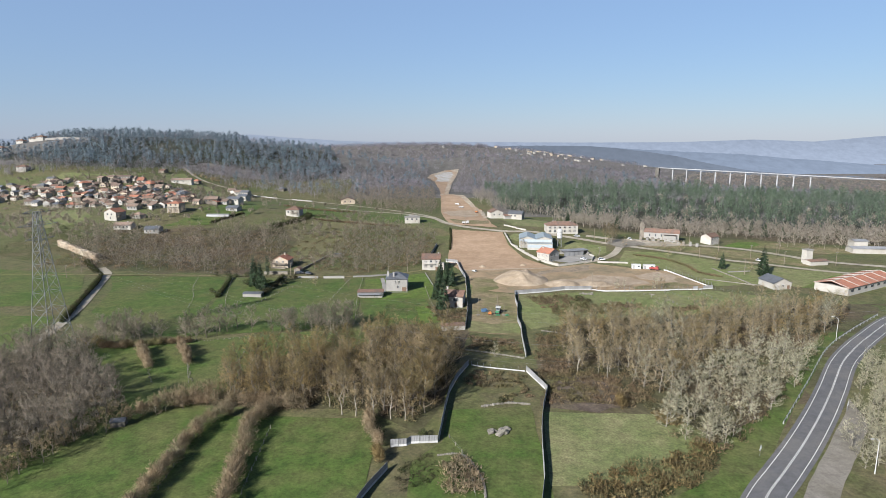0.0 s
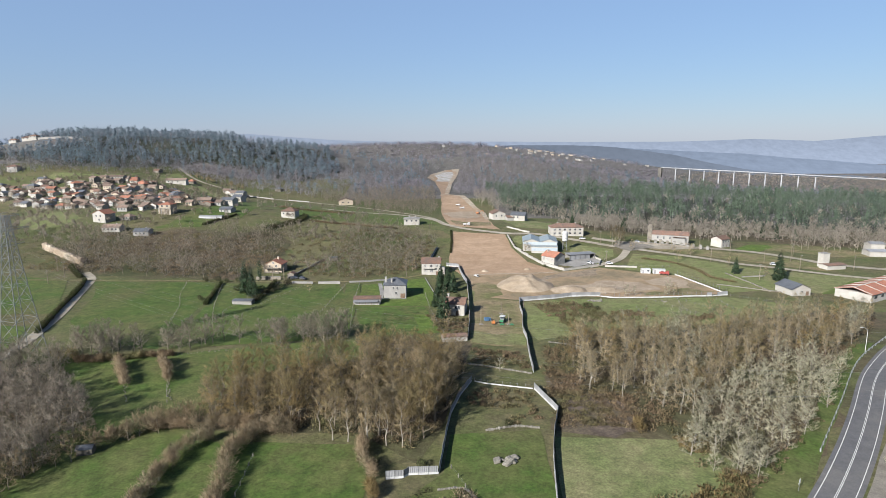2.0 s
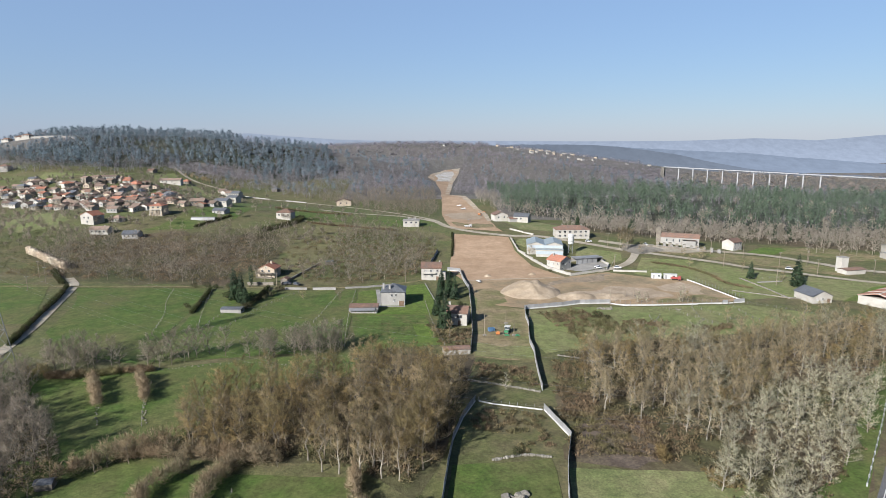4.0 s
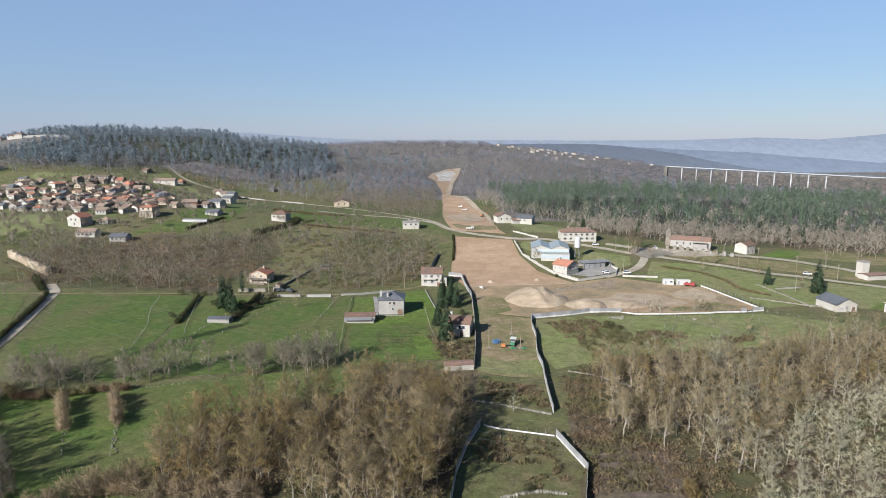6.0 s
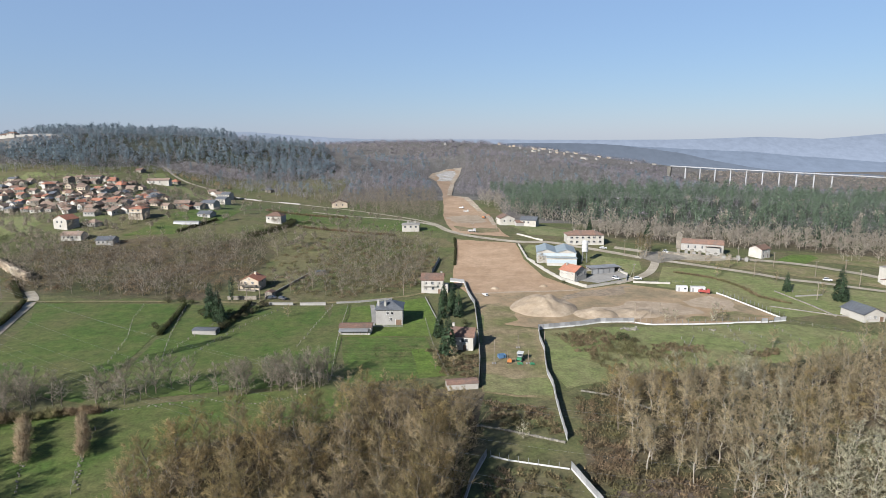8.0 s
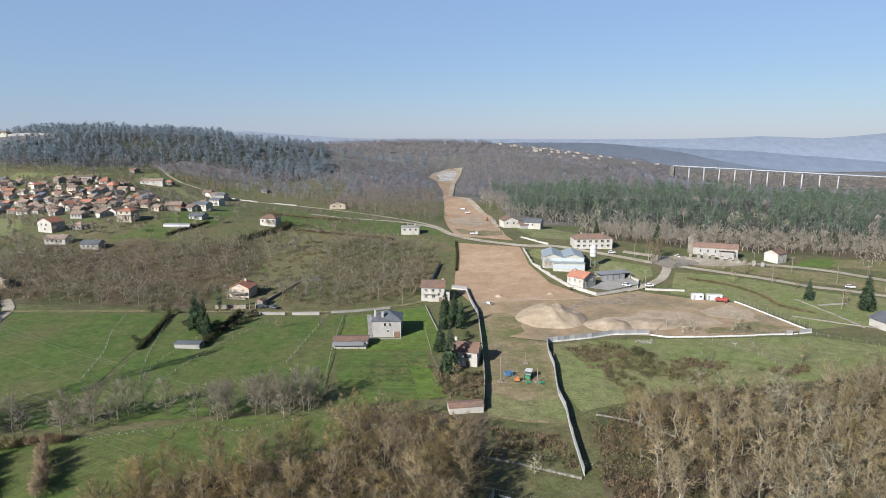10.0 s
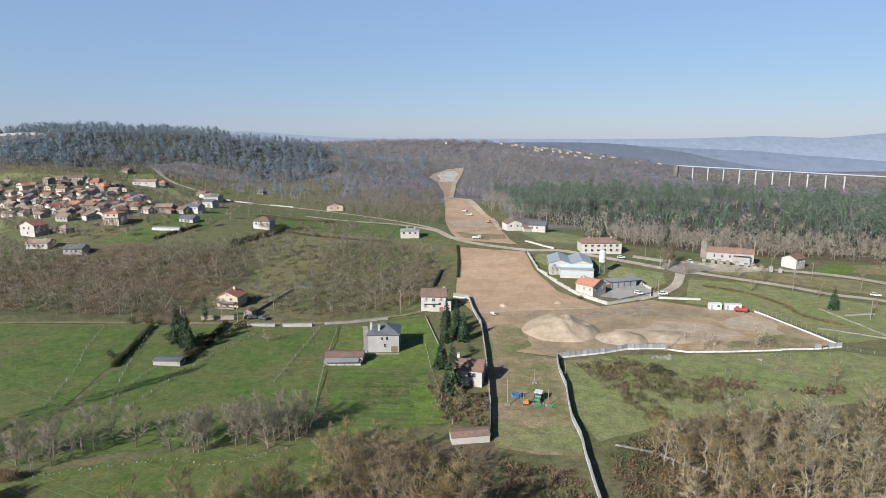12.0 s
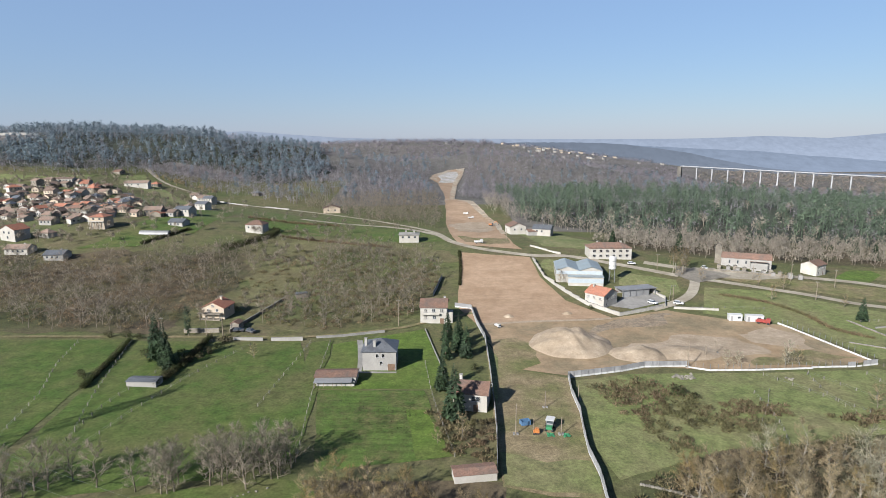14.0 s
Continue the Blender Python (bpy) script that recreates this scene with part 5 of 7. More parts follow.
part("tub", boxes((-1.2, -0.8, 0, 1.2, 0.8, 0.1), (-1.3, -0.8, 0.1, -1.2, 0.8, 1.2), (1.2, -0.8, 0.1, 1.3, 0.8, 1.2), (-1.2, -0.9, 0.1, 1.2, -0.8, 1.2), (-1.2, 0.8, 0.1, 1.2, 0.9, 1.2)), M["blue_paint"], skip)
drill = thing("drill_rig", pose(25, 248.6, hz(25, 248.6) + 0.15), "small orange drilling rig with an upright mast", "machine")
part("body", boxes((-0.7, -0.5, 0.3, 0.8, 0.5, 1.1), (-0.2, -0.4, 1.1, 0.6, 0.4, 1.5)), M["orange_paint"], drill)
part("mast", rods(((-0.6, 0, 0.2), (-0.6, 0, 4.2), 0.09)), M["wood_pole"], drill)
for s in (-0.5, 0.5):
    part("track", boxes((-0.8, s - 0.15, 0, 0.8, s + 0.15, 0.35)), M["tyre"], drill)
for x, y in ((28.5, 247.5), (32.5, 247.2)):
    t = thing("tarpaulin", pose(x, y, hz(x, y) + 0.16), "crumpled green plastic sheet on the ground", "tarpaulin", "green sheets")
    bm = bmesh.new()
    bmesh.ops.create_grid(bm, x_segments=8, y_segments=6, size=0.9)
    for v in bm.verts:
        v.co.z = 0.25 + 0.35 * noise.noise(v.co * 2.2 + Vector((x, y, 0)))
    bmesh.ops.solidify(bm, geom=bm.faces[:], thickness=0.04)
    part("sheet", bm, M["green_sheet"], t)


def wood_pole(x, y, high, label="weathered wooden pole on a stone footing", arm=False, name="utility_pole", r=0.13, group="wooden poles"):
    t = thing(name, pose(x, y, hz(x, y)), label, "pole", group)
    part("shaft", rods(((0, 0, -0.5), (0, 0, high), r, r * 0.75, 8)), M["wood_pole"], t)
    if arm:
        part("crossarm", boxes((-0.8, -0.06, high - 0.6, 0.8, 0.06, high - 0.48)), M["steel"], t)
        for k in (-0.7, 0, 0.7):
            part("insulator", rods(((k, 0, high - 0.48), (k, 0, high - 0.25), 0.05)), M["white_sheet"], t)
    return t


for x, y, hgt in ((19.8, 248.3, 8.4), (30, 263, 5.0), (31.3, 248, 4.8), (40.5, 268, 4.6), (82, 291, 9), (92, 300, 4), (97, 303, 5)):
    wood_pole(x, y, hgt)
    f = thing("footing", pose(x, y, hz(x, y)), "pale concrete block round a pole's foot", "footing", "pole footings")
    part("block", boxes((-0.7, -0.5, -0.3, -0.2, 0.5, 0.45), (0.2, -0.5, -0.3, 0.7, 0.5, 0.45)), M["concrete"], f)
for x, y, hgt in ((-86, 321.5, 8), (-80, 321.5, 8), (-102, 320.5, 7.5), (-15, 334, 11), (-66, 590, 9), (-50, 570, 9), (-26, 560, 9), (158, 393, 9), (176, 391, 9), (192, 382, 9), (170, 362, 9), (203, 362, 9), (222, 366, 9), (106, 363, 7),
                  (126, 400, 9), (114, 404, 9), (178, 322, 9), (232, 380, 9), (214, 344, 9), (246, 344, 9), (-194, 318, 9), (-205, 330, 9), (-225, 440, 8), (-195, 306, 7), (44, 470, 8), (26, 458, 7), (-155, 640, 8)):
    wood_pole(x, y, hgt, "tall weathered utility pole with a steel crossarm", True, r=0.16, group="utility poles")
for x, y, a in ((156, 213, 150), (101.9, 121.3, 190)):
    t = thing("street_lamp", pose(x, y, hz(x, y), 0, 0, a), "pale steel street lamp with a curved arm", "street lamp", "street lamps")
    part("column", rods(((0, 0, -0.4), (0, 0, 8.2), 0.11, 0.07, 8)), M["white_sheet"], t)
    part("arm", rods(((0, 0, 8.2), (0.9, 0, 8.9), 0.06), ((0.9, 0, 8.9), (1.8, 0, 9.0), 0.05)), M["white_sheet"], t)
    part("lamp_head", boxes((1.6, -0.15, 8.92, 2.4, 0.15, 9.08)), M["white_sheet"], t)
for x, y in ((79.6, 129.5), (117.5, 152.5)):
    t = thing("road_sign", pose(x, y, hz(x, y), 0, 0, 40), "triangular road sign on a steel post", "road sign", "road signs")
    part("post", rods(((0, 0, -0.3), (0, 0, 2.6), 0.05)), M["steel"], t)
    bm = bmesh.new()
    v = [bm.verts.new(p) for p in ((-0.75, -0.06, 1.9), (0.75, -0.06, 1.9), (0, -0.06, 3.2), (-0.75, -0.02, 1.9), (0.75, -0.02, 1.9), (0, -0.02, 3.2))]
    for f in ((0, 1, 2), (5, 4, 3), (0, 3, 4, 1), (1, 4, 5, 2), (2, 5, 3, 0)):
        bm.faces.new([v[i] for i in f])
    part("plate", bm, M["white_sheet"], t, "white back of the sign plate")

# crash barrier along the highway
rail = thing("crash_barrier", pose(97, 146, hz(97, 146)), "galvanised crash barrier on short posts beside the highway", "crash barrier")
line = curve_through([(95, 145.5), (118.5, 172), (145, 202), (168, 222), (195, 243)], 4.0)
bm = bmesh.new()
for a, b in zip(line, line[1:]):
    za, zb = hz(*a) - hz(97, 146), hz(*b) - hz(97, 146)
    for z0 in (0.62, 0.8):
        rod(bm, (a[0] - 97, a[1] - 146, za + z0), (b[0] - 97, b[1] - 146, zb + z0), 0.09, 0.09, 5)
part("rail", bm, M["steel"], rail)
for a in line:
    p = part("post", boxes((-0.12, -0.12, -0.3, 0.12, 0.12, 0.95)), M["white_sheet"], rail)
    p.location = (a[0] - 97, a[1] - 146, hz(*a) - hz(97, 146))

# fence posts in the pastures
post_line = bpy.data.meshes.new("fence_post")
pb = boxes((-0.1, -0.08, -0.3, 0.1, 0.08, 1.15))
pb.to_mesh(post_line)
pb.free()
post_line.materials.append(M["stone"])


def cord(pts, r):
    """One unbroken three-sided cord through the points."""
    bm, last = bmesh.new(), None
    for k, p in enumerate(pts):
        a, b = pts[max(k - 1, 0)], pts[min(k + 1, len(pts) - 1)]
        d = math.atan2(b[1] - a[1], b[0] - a[0])
        ring = [bm.verts.new((p[0] - math.sin(d) * r * math.cos(q), p[1] + math.cos(d) * r * math.cos(q), p[2] + r * math.sin(q))) for q in (0.52, 2.62, 4.71)]
        if last:
            for j in range(3):
                bm.faces.new((last[j], last[(j + 1) % 3], ring[(j + 1) % 3], ring[j]))
        last = ring
    return bm


def post_fence(pts, gap, label):
    rnd = random.Random(int(abs(pts[0][0]) * 5 + pts[0][1]))
    root = thing("post_fence", pose(pts[0][0], pts[0][1], hz(*pts[0])), label, "fence", "post fences")
    line, strands = curve_through(pts, gap), ([], [])
    for p in line:
        ob = new("post", post_line)
        ob.parent = root
        ob.location = (p[0] - pts[0][0], p[1] - pts[0][1], hz(*p) - hz(*pts[0]))
        ob.rotation_euler = (rnd.uniform(-0.08, 0.08), rnd.uniform(-0.08, 0.08), rnd.uniform(0, 3))
        for z, strand in zip((0.5, 1.0), strands):
            strand.append((p[0] - pts[0][0], p[1] - pts[0][1], hz(*p) - hz(*pts[0]) + z))
    for strand in strands:
        part("wire", cord(strand, 0.015), M["steel"], root)


for pts in (((-110, 314), (-104, 290), (-98, 268), (-92, 250)), ((-82, 316), (-88, 290), (-92, 262), (-90, 236)), ((-67, 312), (-76, 288), (-82, 264), (-86, 240)), ((-128, 312), (-122, 290), (-114, 270), (-108, 246)),
            ((-46, 316), (-48, 290), (-50, 264)), ((-39, 316), (-37, 276), (-33, 236)), ((-4, 296), (-1, 268), (4, 238)), ((103, 284), (110, 272), (118, 258)), ((118, 285), (124, 272), (128, 262)), ((146, 290), (158, 280), (168, 268)),
            ((98, 272), (92, 262), (86, 254)), ((-44, 146), (-43, 130), (-42, 112)), ((-63, 150), (-62, 132), (-61, 114)), ((-88, 203), (-84, 190), (-78, 176)), ((-69, 206), (-68, 196), (-67, 184)),
            ((4, 140), (8, 128), (9, 112)), ((104, 362), (108, 371), (112, 380)), ((110, 352), (124, 352), (140, 350)), ((117, 284), (114, 270), (114, 258)), ((136, 284), (136, 273), (137, 264)), ((93, 271), (90, 253), (86, 242)), ((170, 334), (186, 336), (200, 338))):
    post_fence(pts, 3.8, "row of weathered granite posts with wire")

# lattice tower and its cables
def lattice_tower(x, y, high, base, turn):
    t = thing("transmission_tower", pose(x, y, hz(x, y), 0, 0, turn), "tall galvanised lattice transmission tower", "transmission tower")
    lv = [0, 0.16, 0.3, 0.42, 0.53, 0.63, 0.72, 0.8, 0.87, 0.93, 1.0]
    half = [base / 2 * (1 - k) ** 1.15 + 0.8 for k in lv]
    cor = [(-1, -1), (1, -1), (1, 1), (-1, 1)]
    for sx, sy in cor:
        for k in range(10):
            part("leg", rods(((sx * half[k], sy * half[k], high * lv[k] - (0.5 if k == 0 else 0)), (sx * half[k + 1], sy * half[k + 1], high * lv[k + 1]), 0.13, 0.13, 4)), M["steel"], t)
    for s in range(4):
        a, b = cor[s], cor[(s + 1) % 4]
        for k in range(10):
            p = [(c[0] * half[j], c[1] * half[j], high * lv[j]) for c in (a, b) for j in (k, k + 1)]
            for u, v in ((0, 3), (2, 1), (1, 3)):
                part("brace", rods((p[u], p[v], 0.065, 0.065, 4)), M["steel"], t)
    for z, reach in ((high * 0.8, 5.5), (high * 0.9, 7.5), (high * 0.99, 5.0)):
        for s in (-1, 1):
            for q in (-0.7, 0.7):
                part("crossarm", rods(((0, q, z), (s * reach, 0, z + 0.3), 0.08, 0.08, 4)), M["steel"], t)
                part("crossarm_stay", rods(((0, q, z + 1.4), (s * reach, 0, z + 0.3), 0.07, 0.07, 4)), M["steel"], t)
    return t


lattice_tower(-139, 206, 50, 8.5, 70)
for off, z0, zm in ((-6, 41, 17.0), (-4.5, 41, 17.6), (6, 41, 18.0), (-7.5, 46, 23.0), (7.5, 46, 24), (0, 50, 29)):
    c = thing("power_cable", pose(0, 0, 0), "sagging bare metal power line between towers", "cable", "power lines")
    pts = []
    for k in range(61):
        s = k / 60 * 2
        px, py = -139 + 150 * s + off * 0.3, 206 - 50 * s + off
        pts.append((px, py, zm + (z0 - zm) * (s - 1) ** 2))
    part("wire", cord(pts, 0.012), M["steel"], c)

# parked vehicles
car(106, 357, 70, "white van parked at the gravel track", M["white_paint"], "van")
car(-76, 327, 100, "dark car parked beside the lane", M["dark_metal"])
car(-71, 326, 60, "dark car parked beside the stone garage", M["dark_metal"])
car(95, 358, 40, "white car parked in the yard", M["white_paint"])
car(104, 414, 80, "white car parked beside the country road", M["white_paint"])
car(141, 409, 10, "white van parked before the church", M["white_paint"], "van")
car(205, 355, 60, "white car on the country road's verge", M["white_paint"])
truck(130, 333, 60, "red tipper parked beside the containers", M["red_paint"])
truck(24, 332, 30, "small white trailer on the earth lot", M["white_sheet"], "trailer", "trailer", 0.6)

truck(28, 571, 100, "pale tipper standing on the cleared strip", M["white_sheet"], size=0.8)
truck(25, 590, 60, "pale tipper at work on the cleared strip", M["white_sheet"], size=0.8)
truck(26, 461, 95, "pale flatbed lorry beside the country road", M["white_sheet"])
ex = thing("excavator", pose(41, 538, hz(41, 538) + 0.25, 0, 0, 80) @ Matrix.Scale(0.8, 4), "orange excavator at the edge of the cleared strip", "excavator")
for sx in (-1.0, 1.0):
    part("track", boxes((sx - 0.3, -1.8, 0, sx + 0.3, 1.8, 0.9)), M["tyre"], ex)
part("body", boxes((-1.3, -1.2, 0.95, 1.3, 2.2, 2.2)), M["orange_paint"], ex)
part("cab", boxes((-1.3, -1.9, 1.0, -0.2, -0.4, 3.0)), M["glass"], ex)
part("boom", rods(((0.5, -1.2, 1.8), (0.5, -4.6, 4.6), 0.28, 0.22, 6), ((0.5, -4.6, 4.6), (0.5, -6.6, 2.0), 0.2, 0.15, 6)), M["orange_paint"], ex)
part("bucket", boxes((0.0, -7.2, 1.0, 1.0, -6.3, 2.0)), M["dark_metal"], ex)

# heaps of sand on the lot
def heap(x, y, rx, ry, high, seed, label):
    t = thing("sand_heap", pose(x, y, hz(x, y)), label, "sand heap", "sand heaps")
    bm = bmesh.new()
    n, m = 22, 48
    rows = []
    for i in range(n + 1):
        r = i / n
        row = []
        for j in range(m):
            a = j * 2 * math.pi / m
            wob = 1 + 0.16 * noise.noise((math.cos(a) * 1.5 + seed, math.sin(a) * 1.5, seed))
            px, py = rx * r * wob * math.cos(a), ry * r * wob * math.sin(a)
            top = high * min(1.0, 1.35 * (1 - r)) if r > 0.26 else high
            gul = 0.5 * noise.noise((px * 0.25, py * 0.25, seed)) + 0.2 * noise.noise((a * 9, r, seed)) * r
            row.append(bm.verts.new((px, py, max(-0.4, (top + gul * min(1, 4 * (1 - r)) * high * 0.35) * (1 if r < 1 else 0) - (0.4 if r >= 1 else 0)))))
        rows.append(row)
    for a, b in zip(rows, rows[1:]):
        for j in range(m):
            if a is rows[0]:
                continue
            bm.faces.new((a[j], a[(j + 1) % m], b[(j + 1) % m], b[j]))
    bmesh.ops.contextual_create(bm, geom=rows[1])
    bmesh.ops.remove_doubles(bm, verts=bm.verts, dist=0.001)
    bmesh.ops.recalc_face_normals(bm, faces=bm.faces)
    for f in bm.faces:
        f.smooth = True
    part("sand", bm, M["sand"], t)


heap(48, 314, 15.5, 15, 5.2, 1.7, "broad heap of pale excavated sand")
heap(70, 303, 11, 8, 2.4, 4.1, "low gullied heap of pale sand")
heap(30, 344, 2.4, 1.7, 1.1, 2.2, "small mound of pale earth beside the bank")
heap(55, 347, 2.4, 1.7, 1.1, 5.3, "small mound of pale earth beside the bank")
heap(87, 304, 13, 8, 1.6, 7.7, "low spread of pale sand")

# viaduct far off in the valley
via = thing("viaduct", pose(550, 1420, 0), "long white concrete viaduct across the valley", "viaduct")
P0, P1 = np.array((0.0, 0.0, 8.6)), np.array((296.0, -195.0, -3.4))
bm = bmesh.new()
d = Vector(P1 - P0)
ang = math.atan2(d.y, d.x)
for k in range(0, 44):
    a, b = P0 + (P1 - P0) * k / 30, P0 + (P1 - P0) * (k + 1) / 30
    mm = Matrix.Translation(Vector((a + b) / 2)) @ Matrix.Rotation(ang, 4, "Z") @ Matrix.Rotation(-math.atan2(d.z, math.hypot(d.x, d.y)), 4, "Y")
    L = d.length / 60 + 0.02
    box(bm, -L, -5.5, -0.8, L, 5.5, 0, mm)
    box(bm, -L, -2.6, -1.7, L, 2.6, -0.8, mm)
    box(bm, -L, -5.6, 0, L, -5.2, 0.7, mm)
    box(bm, -L, 5.2, 0, L, 5.6, 0.7, mm)
part("deck", bm, M["pale_concrete"], via)
bm = bmesh.new()
box(bm, -6, -5.6, -60, 2, 5.6, P0[2] - 0.9, Matrix.Rotation(ang, 4, "Z"))
part("abutment", bm, M["far_floor"], via, "earth-covered abutment")
for k in range(10):
    p = P0 + (P1 - P0) * (0.095 + 0.0885 * k)
    bm = bmesh.new()
    box(bm, -1.2, -2.6, -60, 1.2, 2.6, p[2] - 2.1, Matrix.Translation((p[0], p[1], 0)) @ Matrix.Rotation(ang, 4, "Z"))
    part("pier", bm, M["pale_concrete"], via)

# ---------------------------------------------------------------- village on the slope, hamlets
vr = random.Random(11)
VILLAGE_A = [(-361, 633), (-341, 636), (-339, 654), (-325, 660), (-308, 665), (-290, 613), (-320, 616), (-340, 611), (-359, 610), (-328, 561), (-304, 546), (-274, 521), (-263, 534), (-243, 523), (-220, 503),
             (-204, 509), (-190, 513), (-283, 709), (-228, 671), (-204, 598), (-340, 749), (-222, 660), (-180, 705), (-399, 606), (-330, 583), (-306, 587)]
VILLAGE_B = [(-271, 567), (-244, 566), (-240, 587), (-261, 578), (-309, 627), (-272, 630), (-200, 539), (-230, 484), (-218, 422), (-193, 419), (-227, 452), (-375, 600), (-388, 618), (-350, 575), (-290, 575),
             (-400, 640), (-420, 655), (-300, 600), (-280, 596), (-255, 605), (-318, 640), (-345, 590), (-410, 600), (-255, 548), (-285, 548), (-232, 530)]
VILLAGE_WALLS = ((M["white_wall"], "white"), (M["white_wall"], "white"), (M["cream_wall"], "cream"), (M["stone_wall"], "stone"), (M["stone_wall"], "stone"), (M["grey_wall"], "grey"))
VILLAGE_ROOFS = ((M["old_tile"], "an old brown tiled roof"), (M["old_tile"], "an old brown tiled roof"), (M["old_tile"], "an old brown tiled roof"), (M["brown_tile"], "a dark brown tiled roof"), (M["red_tile"], "a terracotta roof"), (M["slate"], "a slate roof"))
VILLAGE = [(-475, 655), (-433, 645), (-364, 655), (-351, 680), (-305, 668), (-280, 640), (-252, 611), (-225, 540), (-208, 497), (-226, 482), (-244, 474), (-297, 516), (-375, 559), (-440, 588)]
TAKEN = []
for x, y in VILLAGE_A + VILLAGE_B + scatter(VILLAGE, 9.8, vr, 0.42):
    if min([math.dist((x, y), p) for p in TAKEN + [(-207, 473), (-243, 448)]]) < 8.6 or (x > -232 and y < 440) or (len(TAKEN) > 60 and vr.random() < 0.1):
        continue
    TAKEN.append((x, y))
    (wall, word), (tile, roofed) = VILLAGE_WALLS[vr.randrange(6)], VILLAGE_ROOFS[vr.randrange(6)]
    w, d, e = vr.uniform(6.2, 10), vr.uniform(5.5, 7.5), vr.choice((2.4, 2.6, 3.0, 3.2, 4.6))
    house(x, y, -18 + vr.choice((0, 0, 90)) + vr.uniform(-16, 16), w, d, e, vr.uniform(1.4, 2.0), vr.choice(("gable_x", "gable_x", "gable_y", "hip")), wall, tile, "%s village house with %s" % (word, roofed),
          windows=tuple((-w / 2 + 1.8 + 2.6 * k, e - 1.3, 1.0, 1.1) for k in range(int((w - 1) / 2.6))), small=True, group="village houses", chimneys=((w * 0.2, 0.6, e + 2.2),) if vr.random() < 0.4 else ())
for x, y, w, e, wall, tile, label in ((-194, 515, 11, 4.6, "stone_wall", "old_tile", "stone house with a brown tiled roof at the village's edge"), (-183, 517, 9, 3.0, "grey_wall", "old_tile", "low grey house at the village's edge"),
                                      (-176, 522, 12, 5.0, "white_wall", "slate", "white house with a slate roof at the village's edge"), (-190, 590, 10, 5.2, "white_wall", "slate", "tall white house with a slate roof on the slope"),
                                      (-212, 652, 12, 4.0, "white_wall", "old_tile", "pale house above the village road"), (-204, 641, 9, 5.4, "white_wall", "slate", "white house beside the village road"),
                                      (-166, 488, 10, 2.2, "grey_wall", "slate", "low garden shed with a grey roof"), (-224, 424, 12, 2.8, "white_wall", "old_tile", "low white house with a terrace below the village"), (-200, 417, 10, 2.6, "grey_wall", "slate", "low grey house below the village")):
    house(x, y, vr.uniform(-20, 12), w, 8, e, 1.8, "gable_x", M[wall], M[tile], label, windows=tuple((-w / 2 + 1.8 + 2.6 * k, e - 1.3, 1.0, 1.1) for k in range(int((w - 1) / 2.6))), small=True, chimneys=((w * 0.2, 0.6, e + 2.2),))
house(-352, 668, -4, 27, 8, 3.6, 1.2, "gable_x", M["white_wall"], M["old_tile"], "long low white building above the village", windows=tuple((-11 + 3.2 * k, 2.2, 1.4, 1.3) for k in range(8)), small=True)
house(-292, 690, 6, 22, 9, 4.4, 2.0, "gable_x", M["white_wall"], M["old_tile"], "long white farmhouse with a brown tiled roof above the village", windows=((-8, 2.8, 1.1, 1.2), (-4, 2.8, 1.1, 1.2), (2, 2.8, 1.1, 1.2)), small=True)
house(-243, 448, -20, 12, 9, 6.0, 2.6, "gable_y", M["white_wall"], M["red_tile"], "tall white house with a terracotta roof below the village", windows=((-2.5, 4.4, 1.2, 1.3), (1.5, 4.4, 1.2, 1.3), (0, 1.6, 1.2, 1.3)), small=True)
tw = house(-207, 473, -6, 9.5, 9, 7.0, 1.6, "hip", M["cream_wall"], M["red_tile"], "tall house on pillars with a bright terracotta roof", windows=((-2, 5.8, 1.3, 1.2), (2, 5.8, 1.3, 1.2)), small=True)
part("loggia", boxes(*[(-4.6 + 2.2 * k, -5.7, -1, -4.3 + 2.2 * k, -5.4, 4.2) for k in range(5)], (-4.8, -5.8, 4.2, 4.8, -4.55, 4.5)), M["white_wall"], tw)
gh = thing("greenhouse", pose(-170, 463, hz(-170, 463), 0, 0, -4), "long round-topped plastic greenhouse", "greenhouse")
bm = bmesh.new()
pr = [(-9, 2.4 * math.cos(k * math.pi / 10), 2.4 * math.sin(k * math.pi / 10)) for k in range(11)]
a, b = [bm.verts.new(p) for p in pr], [bm.verts.new((9, p[1], p[2])) for p in pr]
for k in range(10):
    bm.faces.new((a[k], a[k + 1], b[k + 1], b[k]))
bm.faces.new(a[::-1])
bm.faces.new(b)
part("cover", bm, M["grey_sheet"], gh)
for x, y in ((-614, 898), (-594, 897), (-576, 801), (-482, 702), (-572, 880)):
    house(x, y, vr.uniform(-15, 15), 11, 9, 5, 2, "hip", M["white_wall"], M["brown_tile"], "pale house on the wooded ridge", small=True, windows=((-3, 4, 1.4, 1.4), (3, 4, 1.4, 1.4)), group="ridge houses")

# ---------------------------------------------------------------- trees
def tube_tris(p, q, r0, r1, n=4):
    p, q = np.array(p, float), np.array(q, float)
    d = q - p
    d = d / (np.linalg.norm(d) + 1e-9)
    a = np.cross(d, (0.31, 0.77, 0.55))
    a /= np.linalg.norm(a)
    b = np.cross(d, a)
    ang = np.arange(n) * 2 * np.pi / n
    c = np.cos(ang)[:, None] * a + np.sin(ang)[:, None] * b
    lo, hi = p + r0 * c, q + r1 * c
    out = []
    for k in range(n):
        j = (k + 1) % n
        out += [(lo[k], lo[j], hi[j]), (lo[k], hi[j], hi[k])]
    return out


def blade(p, d, length, width, rnd):
    d = np.array(d) / (np.linalg.norm(d) + 1e-9)
